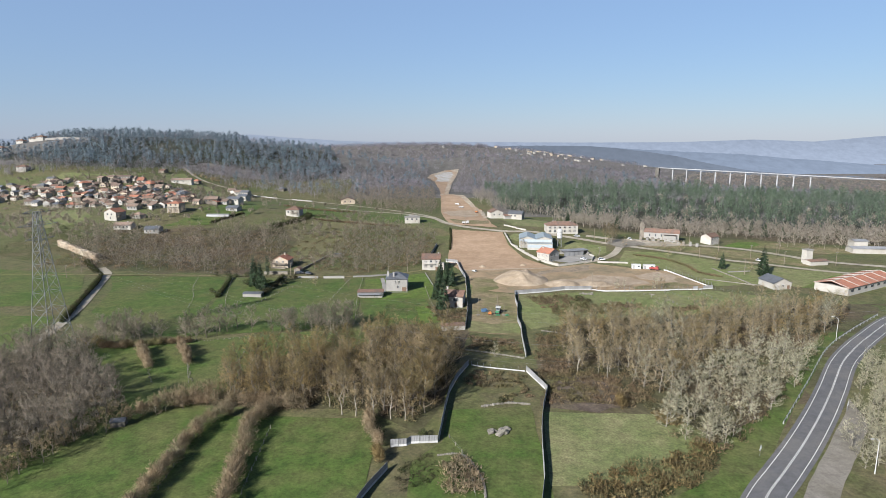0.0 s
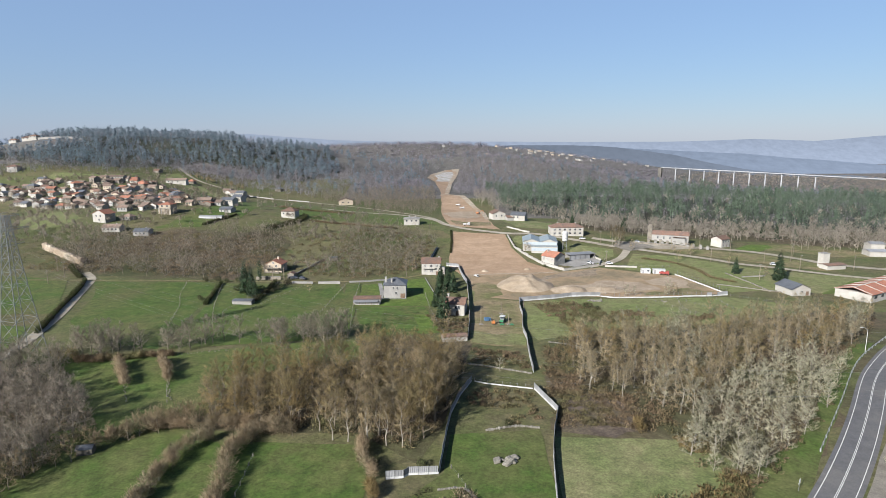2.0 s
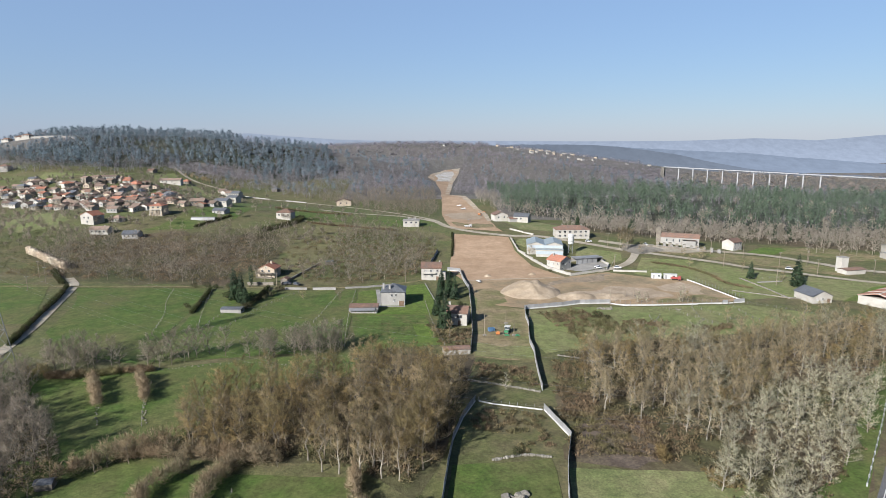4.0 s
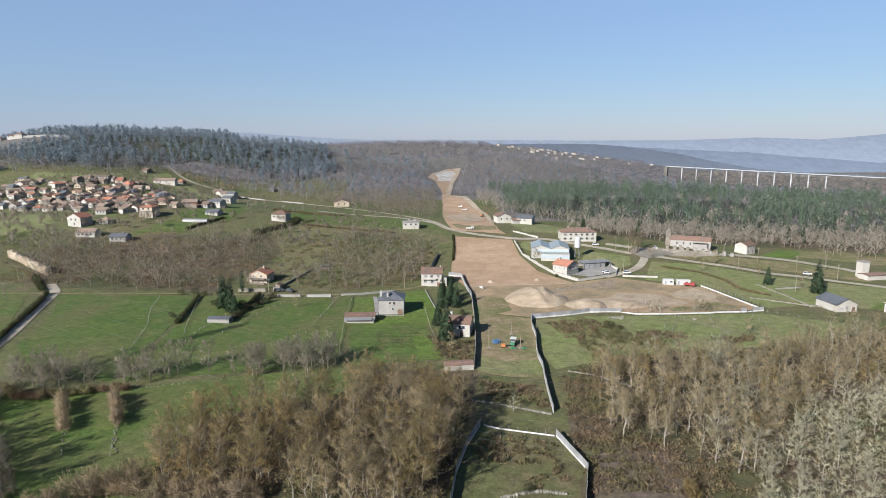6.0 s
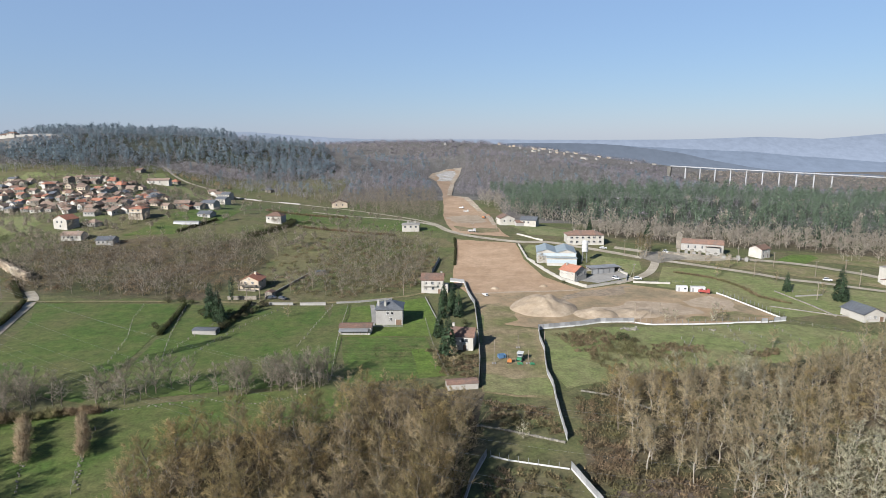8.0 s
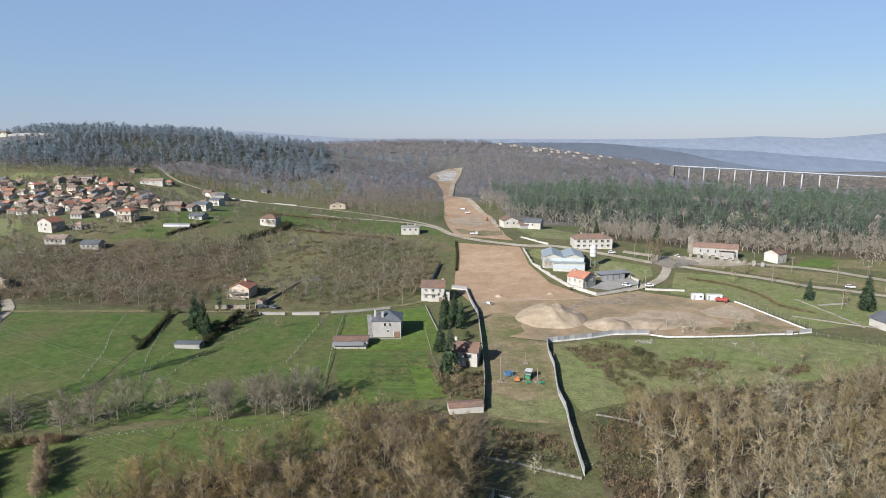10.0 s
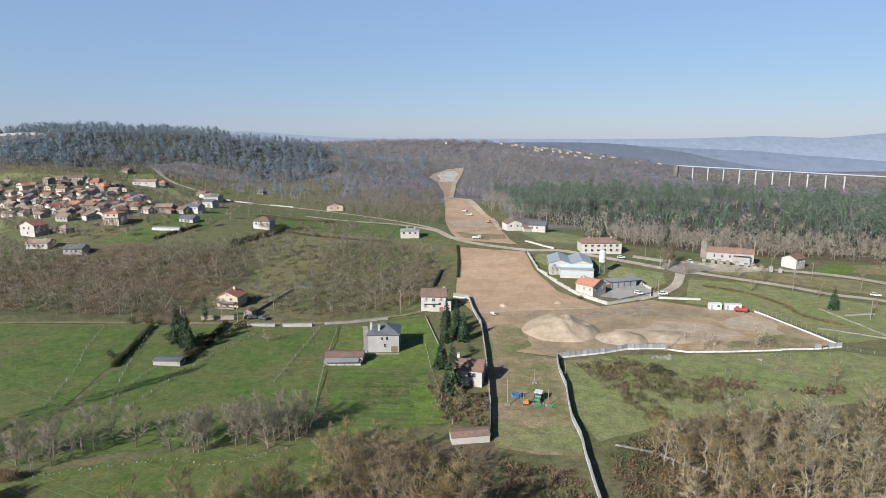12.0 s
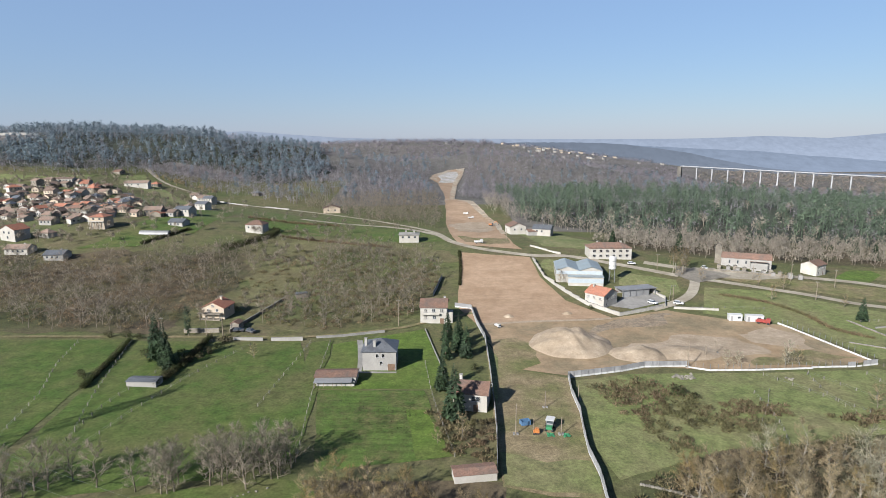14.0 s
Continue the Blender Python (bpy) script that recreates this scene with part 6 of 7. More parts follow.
    s = np.cross(d, (rnd.gauss(0, 1), rnd.gauss(0, 1), rnd.gauss(0, 1)))
    s /= np.linalg.norm(s) + 1e-9
    p = np.array(p)
    return (p - s * width / 2, p + s * width / 2, p + d * length)


def turn_to(az, el):
    return np.array((math.cos(az) * math.cos(el), math.sin(az) * math.cos(el), math.sin(el)))


def bare_tree(seed, high, reach, limbs, subs, twigs, width, leaves=0, lift=0.2, thick=1.0, rise=0.22):
    """Wood and crown triangles of a leafless tree: trunk, limbs, branches, fine twigs, a few dead leaves."""
    rnd = random.Random(seed)
    wood, crown = [], []
    r = 0.016 * high * thick
    spine = [np.array((0, 0, -0.4))]
    for k in range(1, 6):
        spine.append(np.array((rnd.uniform(-0.02, 0.02) * high * k, rnd.uniform(-0.02, 0.02) * high * k, high * 0.17 * k)))
    for k in range(5):
        wood += tube_tris(spine[k], spine[k + 1], r * (1 - 0.17 * k), r * (1 - 0.17 * (k + 1)), 6 if k < 2 else 4)
    az = rnd.uniform(0, 6)
    for k in range(limbs):
        s = lift + (0.85 - lift) * (k + rnd.random()) / limbs
        az += 2.4 + rnd.uniform(-0.5, 0.5)
        j = min(int(s / 0.17), 4)
        p = spine[j] + (spine[j + 1] - spine[j]) * (s / 0.17 - j)
        ln = high * reach * (1.15 - 0.75 * (s - lift) / (1 - lift)) * rnd.uniform(0.75, 1.15)
        el = rnd.uniform(rise, rise + 0.45) + 0.4 * s
        d1, d2 = turn_to(az, el), turn_to(az + rnd.uniform(-0.4, 0.4), el + rnd.uniform(0, 0.45))
        m, e = p + d1 * ln * 0.5, p + d1 * ln * 0.5 + d2 * ln * 0.5
        lr = r * 0.42 * (1.2 - s)
        wood += tube_tris(p, m, lr, lr * 0.65, 4) + tube_tris(m, e, lr * 0.65, lr * 0.25, 3)
        for b in range(subs):
            u = 0.25 + 0.75 * (b + rnd.random()) / subs
            q = p + (m - p) * u * 2 if u < 0.5 else m + (e - m) * (u * 2 - 1)
            d = turn_to(az + rnd.uniform(-1.3, 1.3), rnd.uniform(0.1, 1.3))
            bl = ln * rnd.uniform(0.28, 0.5)
            tip = q + d * bl
            crown.append(blade(q, tip - q, bl, width * 1.1, rnd))
            for t in range(twigs):
                w = q + (tip - q) * rnd.uniform(0.2, 1.0)
                dd = d + np.array((rnd.gauss(0, 0.6), rnd.gauss(0, 0.6), rnd.gauss(0.15, 0.5)))
                tl = high * rnd.uniform(0.05, 0.125)
                crown.append(blade(w, dd, tl, width * rnd.uniform(0.5, 1.0), rnd))
                if rnd.random() < leaves:
                    c = w + dd / (np.linalg.norm(dd) + 1e-9) * tl * rnd.uniform(0.4, 1)
                    crown.append(blade(c, (rnd.gauss(0, 1), rnd.gauss(0, 1), rnd.gauss(0, 1)), rnd.uniform(0.14, 0.24), rnd.uniform(0.12, 0.2), rnd))
    return np.array(wood), shaded(crown, lift * high * 0.6, 0.45, seed)


def spruce(seed, high, base, tiers, arms):
    rnd = random.Random(seed)
    wood = np.array(tube_tris((0, 0, -0.3), (0, 0, high * 0.97), 0.02 * high, 0.03, 6))
    crown = []
    for k in range(tiers):
        s = (k + rnd.random() * 0.6) / tiers
        z = high * (0.06 + 0.93 * s)
        ln = base * (1 - s) ** 0.85 + 0.25
        for a in range(max(5, int(arms * (1 - 0.5 * s)))):
            az = rnd.uniform(0, 6.283)
            l2 = ln * rnd.uniform(0.7, 1.12)
            d = turn_to(az, rnd.uniform(-0.35, 0.12))
            side = np.array((-d[1], d[0], 0)) * l2 * rnd.uniform(0.16, 0.28)
            o = np.array((0, 0, z)) + d * l2 * 0.12
            mid, tip = o + d * l2 * 0.55, o + d * l2 + np.array((0, 0, -0.12 * l2))
            drop = np.array((0, 0, -0.14 * l2))
            crown += [(o, mid + side + drop, tip), (o, tip, mid - side + drop), (mid + side * 0.7, mid - side * 0.7, mid + d * l2 * 0.25 + drop * 2.4)]
    return wood, shaded(crown, 0, 0.5, seed, True)


def puff(seed, high, wide, low, count, size, flat=1.0):
    """A loose crown of leaf or twig clumps between low and 1 of the height, denser outside."""
    rnd = np.random.RandomState(seed)
    v = rnd.normal(size=(count, 3))
    v /= np.linalg.norm(v, axis=1, keepdims=True)
    r = rnd.uniform(0.45, 1.0, (count, 1)) ** 0.6
    lump = 1 + 0.3 * np.sin(3.1 * v[:, :1] * 2 + seed) * np.cos(2.7 * v[:, 1:2] * 2 + seed * 1.7)
    c = v * r * lump * np.array((wide, wide, high * (1 - low) / 2 * flat)) + np.array((0, 0, high * (1 + low) / 2))
    o = rnd.normal(size=(count, 3, 3)) * size * 0.6
    return c[:, None, :] + o


PLANTED = []


def plant(kinds, places, rnd, lo, hi, name, label, category, group):
    """Notes trees to be set, each with its own turn and size, at places in plan."""
    for x, y in places:
        k = kinds[rnd.randrange(len(kinds))]
        s = rnd.uniform(lo, hi) / k[4]
        PLANTED.append((math.dist((x, y), (0, min(max(y, 0), 112))), x, y, k, (s * rnd.uniform(0.9, 1.15), s * rnd.uniform(0.9, 1.15), s), rnd.uniform(0, 360), name, label, category, group))


def set_trees(singles):
    """The trees that stand nearest to the flight as things; the rest of each wood as one growth."""
    rest = {}
    few = [p for p in PLANTED if p[6] != "tree"]
    many = sorted((p for p in PLANTED if p[6] == "tree"), key=lambda p: p[0])
    for p in few + many[:singles]:
        _, x, y, k, s, a, name, label, category, group = p
        t = thing(name, pose(x, y, hz(x, y), 0, 0, a) @ Matrix.Diagonal((*s, 1)), label, category, group)
        for nm, me in (("trunk", k[0]), ("crown", k[1])):
            ob = new(nm, me)
            ob.parent = t
    for p in many[singles:]:
        _, x, y, k, s, a, name, label, category, group = p
        m = np.array(pose(x, y, hz(x, y), 0, 0, a) @ Matrix.Diagonal((*s, 1)))
        for tris, mat in ((k[5][0], k[2]), (k[5][1], k[3])):
            q = np.asarray(tris) @ m[:3, :3].T
            q[:, :3] += m[:3, 3]
            rest.setdefault((group, mat.name), (mat, []))[1].append(q)
    for (group, _), (mat, tris) in rest.items():
        tagged(soup("wood_growth", np.concatenate(tris), mat), "dense rest of the " + group, "woodland", kind="stuff")


def mesh_of(name, tris, material):
    ob = soup(name, tris, material)
    me = ob.data
    bpy.data.objects.remove(ob)
    return me


def kind_of(tree, wm, cm, high):
    return mesh_of("trunk", tree[0], wm), mesh_of("crown", tree[1], cm), wm, cm, high, tree


tr = random.Random(5)
RUST = [kind_of(bare_tree(20 + k, 14, 0.31, 14, 8, 11, 0.062, 0.45, 0.1), M["bark"], M["rust_leaves"], 14) for k in range(4)]
BROWN = [kind_of(bare_tree(30 + k, 13, 0.33, 14, 8, 11, 0.062, 0, 0.07), M["bark"], M["twigs"], 13) for k in range(4)]
TALL = [kind_of(bare_tree(40 + k, 16, 0.17, 16, 7, 10, 0.06, 0.1, 0.2, 0.8, 0.5), M["pale_bark"], M["twigs"], 16) for k in range(2)]
PALE = [kind_of(bare_tree(50 + k, 11, 0.36, 13, 8, 11, 0.068, 0, 0.05, 0.9), M["pale_bark"], M["pale_twigs"], 11) for k in range(3)]
GREY = [kind_of(k[5], M["bark"], M["grey_twigs"], k[4]) for k in BROWN]
RIVERSIDE = [kind_of(k[5], M["pale_bark"], M["river_twigs"], k[4]) for k in BROWN + TALL]
SPRUCE = [kind_of(spruce(60 + k, 17, 4.1, 34, 18), M["bark"], M["needles"], 17) for k in range(2)]

OAKS = [(-63, 162), (-38, 159), (-20, 156), (-5, 148), (-3, 165), (-5, 196), (0, 206), (-20, 207), (-40, 201), (-60, 193), (-68, 180)]
plant(RUST * 4 + BROWN * 2 + TALL, scatter(OAKS, 4.9, tr), tr, 9, 15, "tree", "oak tree with a few rusty winter leaves", "tree", "trees of the oak grove")
plant(BROWN + RUST, scatter([(-4, 150), (1, 160), (6, 182), (9, 197), (2, 202), (-4, 196), (-5, 165)], 3.8, tr), tr, 12, 17, "tree", "bare oak tree at the fence beside the grove", "tree", "trees of the oak grove")
plant(TALL, [(-22, 153), (-17, 151), (-12, 151), (-8, 150), (-26, 154), (-14, 156)], tr, 13, 17, "tree", "tall slender bare tree with a pale trunk", "tree", "trees of the oak grove")
PALE_WOOD = [(60, 141), (70, 131), (80, 136), (112, 168), (140, 200), (118, 204), (88, 180), (64, 158)]
RIVER = [(44, 184), (48, 220), (74, 232), (112, 240), (160, 256), (190, 252), (166, 228), (138, 202), (118, 206), (88, 180), (68, 162), (56, 172)]
plant(PALE, scatter(PALE_WOOD, 5.6, tr), tr, 6, 9.5, "tree", "bare tree pale with lichen beside the highway", "tree", "lichen-covered trees")
plant(RIVERSIDE * 2 + RUST[:2] + PALE[:1], scatter(RIVER, 5.6, tr), tr, 8, 13, "tree", "bare grey-brown tree of the riverside wood", "tree", "trees of the riverside wood")
plant(RIVERSIDE[4:], [(48, 183), (53, 214), (57, 216), (60, 213), (66, 206)], tr, 14, 17, "tree", "tall bare tree with a pale forked trunk", "tree", "trees of the riverside wood")
plant(PALE, scatter([(123, 150), (113, 134), (105, 124), (118, 118), (150, 150), (190, 196), (224, 224), (196, 214), (150, 180)], 5.4, tr), tr, 7, 10, "tree", "bare tree pale with lichen beyond the highway", "tree", "lichen-covered trees")
THICKET = [(-92, 141), (-87, 152), (-95, 166), (-115, 187), (-124, 202), (-146, 205), (-152, 175), (-122, 135), (-102, 118)]
plant(PALE, scatter([(118, 151), (105, 137), (97, 126), (104, 121), (124, 140), (142, 162), (158, 186), (151, 190), (135, 171)], 4.6, tr), tr, 5, 8, "tree", "bare lichen-grey tree beside the gravel strip", "tree", "lichen-covered trees")
ROW = along([(-118, 212), (-108, 217), (-90, 220), (-78, 227), (-66, 226), (-56, 225), (-46, 226), (-36, 231)], 4.4, tr, 2.2)
plant(GREY, ROW, tr, 8, 12.5, "tree", "bare tree in the row along the field wall", "tree", "trees along the field wall")
plant(GREY, scatter(THICKET, 4.4, tr), tr, 8, 13, "tree", "bare tree in the thicket between the pastures", "tree", "thicket trees")
plant(BROWN, along([(-86, 152), (-78, 156), (-71, 160), (-62, 160), (-48, 160), (-38, 158)], 2.6, tr, 1.8), tr, 4, 7, "tree", "low bare tree of the field hedge", "tree", "hedge trees")
plant(GREY, along([(-150, 180), (-128, 176), (-114, 168)], 5.0, tr, 2.0), tr, 8, 12, "tree", "slender bare tree at the field's edge", "tree", "thicket trees")
plant(BROWN + RUST, scatter([(-28, 213), (-4, 209), (12, 211), (12, 217), (0, 220), (-6, 226), (-26, 228)], 4.4, tr), tr, 5, 9, "tree", "bare tree at the garden's edge", "tree", "trees below the garden")
plant(PALE + BROWN, [(22, 198), (95, 291), (99, 291.5), (115, 292.5), (119, 292), (117, 294), (122, 261), (0, 244), (6, 246), (-62, 300)], tr, 5, 8, "tree", "lone bare tree beside a fence", "tree", "lone trees")
plant(BROWN, [(60, 386), (130, 388), (122, 396), (128, 402), (156, 384), (164, 377), (176, 352), (186, 330), (150, 362), (-10, 352), (-16, 350)], tr, 6, 9, "tree", "small bare tree beside the road", "tree", "lone trees")
plant(SPRUCE, [(4.5, 257.5), (-89, 294), (-93, 297), (188, 321)], tr, 15, 18, "spruce", "tall dark green spruce with drooping branches", "conifer", "spruces")
plant(TALL, [(124, 397), (127, 403), (121, 401), (131, 409), (126, 410)], tr, 11, 15, "tree", "slender bare poplar beside the junction", "tree", "junction poplars")
plant(SPRUCE, [(260, 447), (252, 452), (270, 440), (145, 452), (108, 462), (4, 318), (8, 314), (7, 308), (3, 300), (10, 302), (1.5, 276), (172, 336), (-86, 290)], tr, 9, 13, "spruce", "dark green spruce in a garden", "conifer", "spruces")
cyp = (np.array(tube_tris((0, 0, -0.3), (0, 0, 6), 0.2, 0.1, 5)), shaded(puff(7, 12, 1.1, 0.04, 700, 0.45), leaf=True))
plant([kind_of(cyp, M["bark"], M["needles"], 12)], [(-93, 322)], tr, 12, 12.5, "cypress", "slim dark green cypress beside the lane", "conifer", "cypresses")
laurel = (np.array(tube_tris((0, 0, -0.3), (0, 0, 1.2), 0.15, 0.1, 5)), shaded(puff(9, 3, 1.7, 0.02, 420, 0.32), leaf=True))
plant([kind_of(laurel, M["bark"], M["bush"], 3)], [(-52, 170), (-108, 281), (-110, 283), (-84, 277), (-86, 300), (-98, 300), (-24, 306), (12, 290), (66, 352), (70, 270), (74, 268), (-14, 142), (-16, 146), (-3, 141), (20, 160)]
      + along([(-76, 318), (-80, 300), (-84, 282)], 4, tr, 0.8) + along([(-120, 318), (-104, 318)], 5, tr, 0.8), tr, 1.8, 3.6, "bush", "rounded evergreen bush beside a field edge", "bush", "evergreen bushes")

plant(BROWN, along([(-96, 118), (-95, 126), (-92, 139), (-86, 149)], 3.5, tr, 1.5), tr, 5, 9, "tree", "bare tree along the meadow's edge", "tree", "thicket trees")
plant(GREY, scatter([(-127, 207), (-112, 209), (-108, 219), (-124, 222)], 4.2, tr), tr, 8, 12, "tree", "bushy bare tree beside the pasture", "tree", "pasture trees")
plant(GREY, scatter([(-100, 214), (-86, 216), (-84, 224), (-98, 224)], 4.6, tr), tr, 6, 9, "tree", "bare tree beside the pasture", "tree", "pasture trees")
plant(GREY, scatter([(-61, 222), (-33, 226), (-32, 238), (-46, 241), (-61, 232)], 4.4, tr), tr, 9, 13, "tree", "wide bare tree beside the garden fence", "tree", "pasture trees")
set_trees(290)


def twig_puff(seed, high, wide, low, count, long, width):
    """A fuzzy crown of fine twigs that point up and outwards."""
    rnd = np.random.RandomState(seed)
    v = rnd.normal(size=(count, 3))
    v /= np.linalg.norm(v, axis=1, keepdims=True)
    c = v * rnd.uniform(0.2, 0.85, (count, 1)) * np.array((wide, wide, high * (1 - low) / 2)) + np.array((0, 0, high * (1 + low) / 2))
    d = v * 0.8 + rnd.normal(size=(count, 3)) * 0.35 + np.array((0, 0, 0.7))
    d *= long * rnd.uniform(0.6, 1.2, (count, 1)) / np.linalg.norm(d, axis=1, keepdims=True)
    w = rnd.normal(size=(count, 3)) * width
    return np.stack([c - w, c + w, c + d], 1)


def thick_hedge(pts, wide, high, material, label, per=70):
    """A hedge of dense upright twigs along a line."""
    rnd = np.random.RandomState(int(abs(pts[0][0])) + 3)
    line = np.array(curve_through(pts, 0.5))
    n = int(len(line) * 0.5 * per * 2.0)
    a, r = rnd.uniform(0, 6.283, n), np.sqrt(rnd.uniform(0.15, 1, n))
    q = line[rnd.randint(0, len(line), n)]
    lump = 1 + 0.45 * np.sin(q[:, 0] * 0.9 + q[:, 1] * 0.6) * np.sin(q[:, 1] * 0.41 + 1.3) + 0.2 * np.sin(q[:, 1] * 2.3 + q[:, 0])
    off = np.c_[np.cos(a) * r, np.sin(a * 3.7) * r] * wide * 0.5 * lump[:, None]
    q = q + off
    z0 = height(q[:, 0], q[:, 1])
    side = np.clip(np.linalg.norm(off, axis=1) / (wide * 0.5), 0, 1)
    top = high * lump * (1 - 0.45 * side ** 2)
    base = np.c_[q, z0 + top * rnd.uniform(0.0, 0.92, n)]
    go = np.c_[rnd.normal(size=(n, 2)) * 0.38 + off * 0.2, rnd.uniform(0.35, 1.1, n)]
    tip = base + go * rnd.uniform(0.6, 1.3, (n, 1))
    w = rnd.normal(size=(n, 3)) * 0.045
    tris = np.stack([base - w, base + w, tip], 1)
    root = thing("hedge", pose(pts[0][0], pts[0][1], hz(*pts[0])), label, "hedge", "field hedges")
    soup("foliage", tris - np.array((pts[0][0], pts[0][1], hz(*pts[0]))), material, root)


def bush_row(pts, wide, high, material, label, per=0):
    """A fuzzy leafless hedge: bushes of fine twigs, each of its own size, along a line."""
    rnd = random.Random(int(abs(pts[0][0] * 3 + pts[0][1])))
    x0, y0 = pts[0]
    root = thing("hedge", pose(x0, y0, hz(x0, y0)), label, "hedge", "field hedges")
    out = []
    for x, y in along(pts, 1.25, rnd, 0.55 * wide / 3.2):
        if rnd.random() < 0.08:
            continue
        h = high * rnd.uniform(0.7, 1.25)
        p = shaded(twig_puff(rnd.randrange(9999), h, 0.5 * wide * rnd.uniform(0.7, 1.25), -0.05, 330, 1.2, 0.03))
        out.append(moved(p, (x - x0, y - y0, hz(x, y) - hz(x0, y0))))
    soup("foliage", np.concatenate(out), material, root)


bush_row([(-40, 156), (-47, 155), (-49, 146), (-47.5, 134), (-46, 123), (-44.5, 112), (-43, 92)], 5.0, 4.6, M["hedge_twigs"], "trimmed leafless hedge, pinkish brown, between meadows", 160)
bush_row([(-58, 154), (-62, 146), (-62.5, 133), (-63, 122), (-64, 112), (-68, 96)], 4.2, 4.2, M["hedge_twigs"], "leafless pinkish brown hedge beside the meadow", 150)
bush_row([(-106, 203), (-101, 195), (-96, 187)], 3.2, 4.0, M["hedge_twigs"], "leafless brown hedge across the pasture", 130)
bush_row([(-93, 206), (-88, 198), (-84, 190)], 2.8, 4.2, M["hedge_twigs"], "leafless brown hedge across the pasture", 130)
bush_row([(-84, 151), (-78, 156), (-71, 160), (-62, 160), (-48, 160), (-38, 158)], 3.8, 4.4, M["hedge_twigs"], "dense leafless hedge along the meadow's top", 150)
bush_row([(-18, 152), (-17, 144), (-14, 136)], 3.2, 5.0, M["hedge_twigs"], "tall leafless hedge at the fence's corner", 160)
bush_row([(-14, 132), (-13, 128)], 3.0, 4.5, M["rust_leaves"], "rust-coloured bush at the fence")
bush_row([(-124, 205), (-114, 206), (-104, 209), (-92, 212)], 3.0, 2.6, M["bramble"], "brown bramble hedge below the lane", 120)
thick_hedge([(-111, 315), (-107, 292), (-104, 274)], 1.3, 1.5, M["bush"], "dark green hedge running down the pasture", 110)
thick_hedge([(-84, 319), (-83, 298), (-84, 281)], 1.6, 1.9, M["bush"], "dark green hedge beside the spruces", 110)
thick_hedge([(-152, 232), (-160, 256), (-172, 292), (-180, 312)], 1.4, 2.2, M["bush"], "dark hedge along the narrow lane", 110)
thick_hedge([(-186, 318), (-196, 330), (-205, 342)], 2.0, 2.2, M["bush"], "dark hedge climbing from the lane", 120)
thick_hedge([(-104, 490), (-104, 476), (-112, 458), (-122, 444)], 5.0, 3.4, M["bush"], "dark green hedge beside the lone white house", 150)
thick_hedge([(-96, 474), (-59, 464), (-27, 453)], 1.6, 1.6, M["bramble"], "brown bramble line along a field terrace", 60)
thick_hedge([(-135, 532), (-100, 519), (-68, 517)], 1.6, 1.6, M["bramble"], "brown bramble line along a field terrace", 60)
thick_hedge([(130, 369), (146, 358), (153, 342), (154, 326), (162, 316)], 1.8, 0.9, M["bramble"], "low brown bramble line across the olive meadow", 40)
# added dark growth in place of a fence's shadow beside the strip
thick_hedge([(13.4, 442), (13, 415), (11.4, 386)], 0.9, 0.7, M["bush"], "low dark bush line standing in for a fence's shadow", 90)
thick_hedge([(-169, 444), (-155, 477)], 1.8, 1.8, M["bush"], "dark straight hedge beside the greenhouse", 80)
bush_row([(-127, 205), (-123, 207)], 4.5, 4.4, M["rust_leaves"], "reddish brown bush below the lane")
bush_row([(-78, 161), (-72, 164), (-66, 166)], 5.0, 5.0, M["hedge_twigs"], "group of rounded leafless bushes in the pasture")
bush_row([(54, 158), (54.5, 156)], 2.6, 4.0, M["rust_leaves"], "rust-coloured bush in the faded meadow", 260)


MID_WOOD_FLOOR = [(-74, 338), (-46, 328), (-18, 337), (-10, 347), (-4, 374), (5, 398), (-2, 424), (-44, 450), (-70, 450)]


def scrub(poly, gap, low, high, wide, material, seed, label, name="scrub", count=80, size=0.3):
    """Low tangled growth over a stretch of ground."""
    rnd = random.Random(seed)
    rs = np.random.RandomState(seed)
    out = []
    for x, y in scatter(poly, gap * 0.86, rnd):
        if material is not M["bush"]:
            p = twig_puff(rs.randint(1000), rnd.uniform(low, high), wide * rnd.uniform(0.8, 1.5), -0.3, count, 0.7, 0.075)
        else:
            p = puff(rs.randint(1000), rnd.uniform(low, high), wide * rnd.uniform(0.7, 1.3), -0.1, count, size)
        out.append(moved(shaded(p, 0, 0.6, 0, material is M["bush"]), (x, y, hz(x, y))))
    ob = soup(name, np.concatenate(out), material)
    return tagged(ob, label, "scrub", kind="stuff")


scrub(OAKS, 4.0, 1.0, 2.6, 2.0, M["bramble"], 1, "brown bramble undergrowth in the oak grove")
scrub(RIVER, 4.6, 1.0, 2.8, 2.2, M["bramble"], 2, "brown undergrowth in the riverside wood")
scrub(PALE_WOOD, 4.6, 1.0, 2.2, 2.0, M["bramble"], 3, "brown undergrowth beneath the lichen-covered trees")
scrub([(32, 118), (44, 124), (60, 130), (72, 138), (66, 124), (52, 112), (34, 106)], 2.6, 1.5, 3.2, 1.8, M["rust_leaves"], 4, "rusty brown scrub beside the highway")
scrub([(62, 153), (70, 153), (67, 145), (62, 146)], 1.6, 0.3, 0.7, 1.1, M["rust_leaves"], 61, "dead rusty bracken in the faded meadow")
scrub([(15, 220), (33, 214), (32, 200), (14, 206)], 2.8, 0.3, 1.0, 1.6, M["bramble"], 64, "dark brambles between the two fences")
scrub([(33, 160), (38, 186), (56, 182), (66, 166), (64, 156)], 2.6, 0.4, 1.0, 1.7, M["bramble"], 5, "dark brown brambles beside the fence")
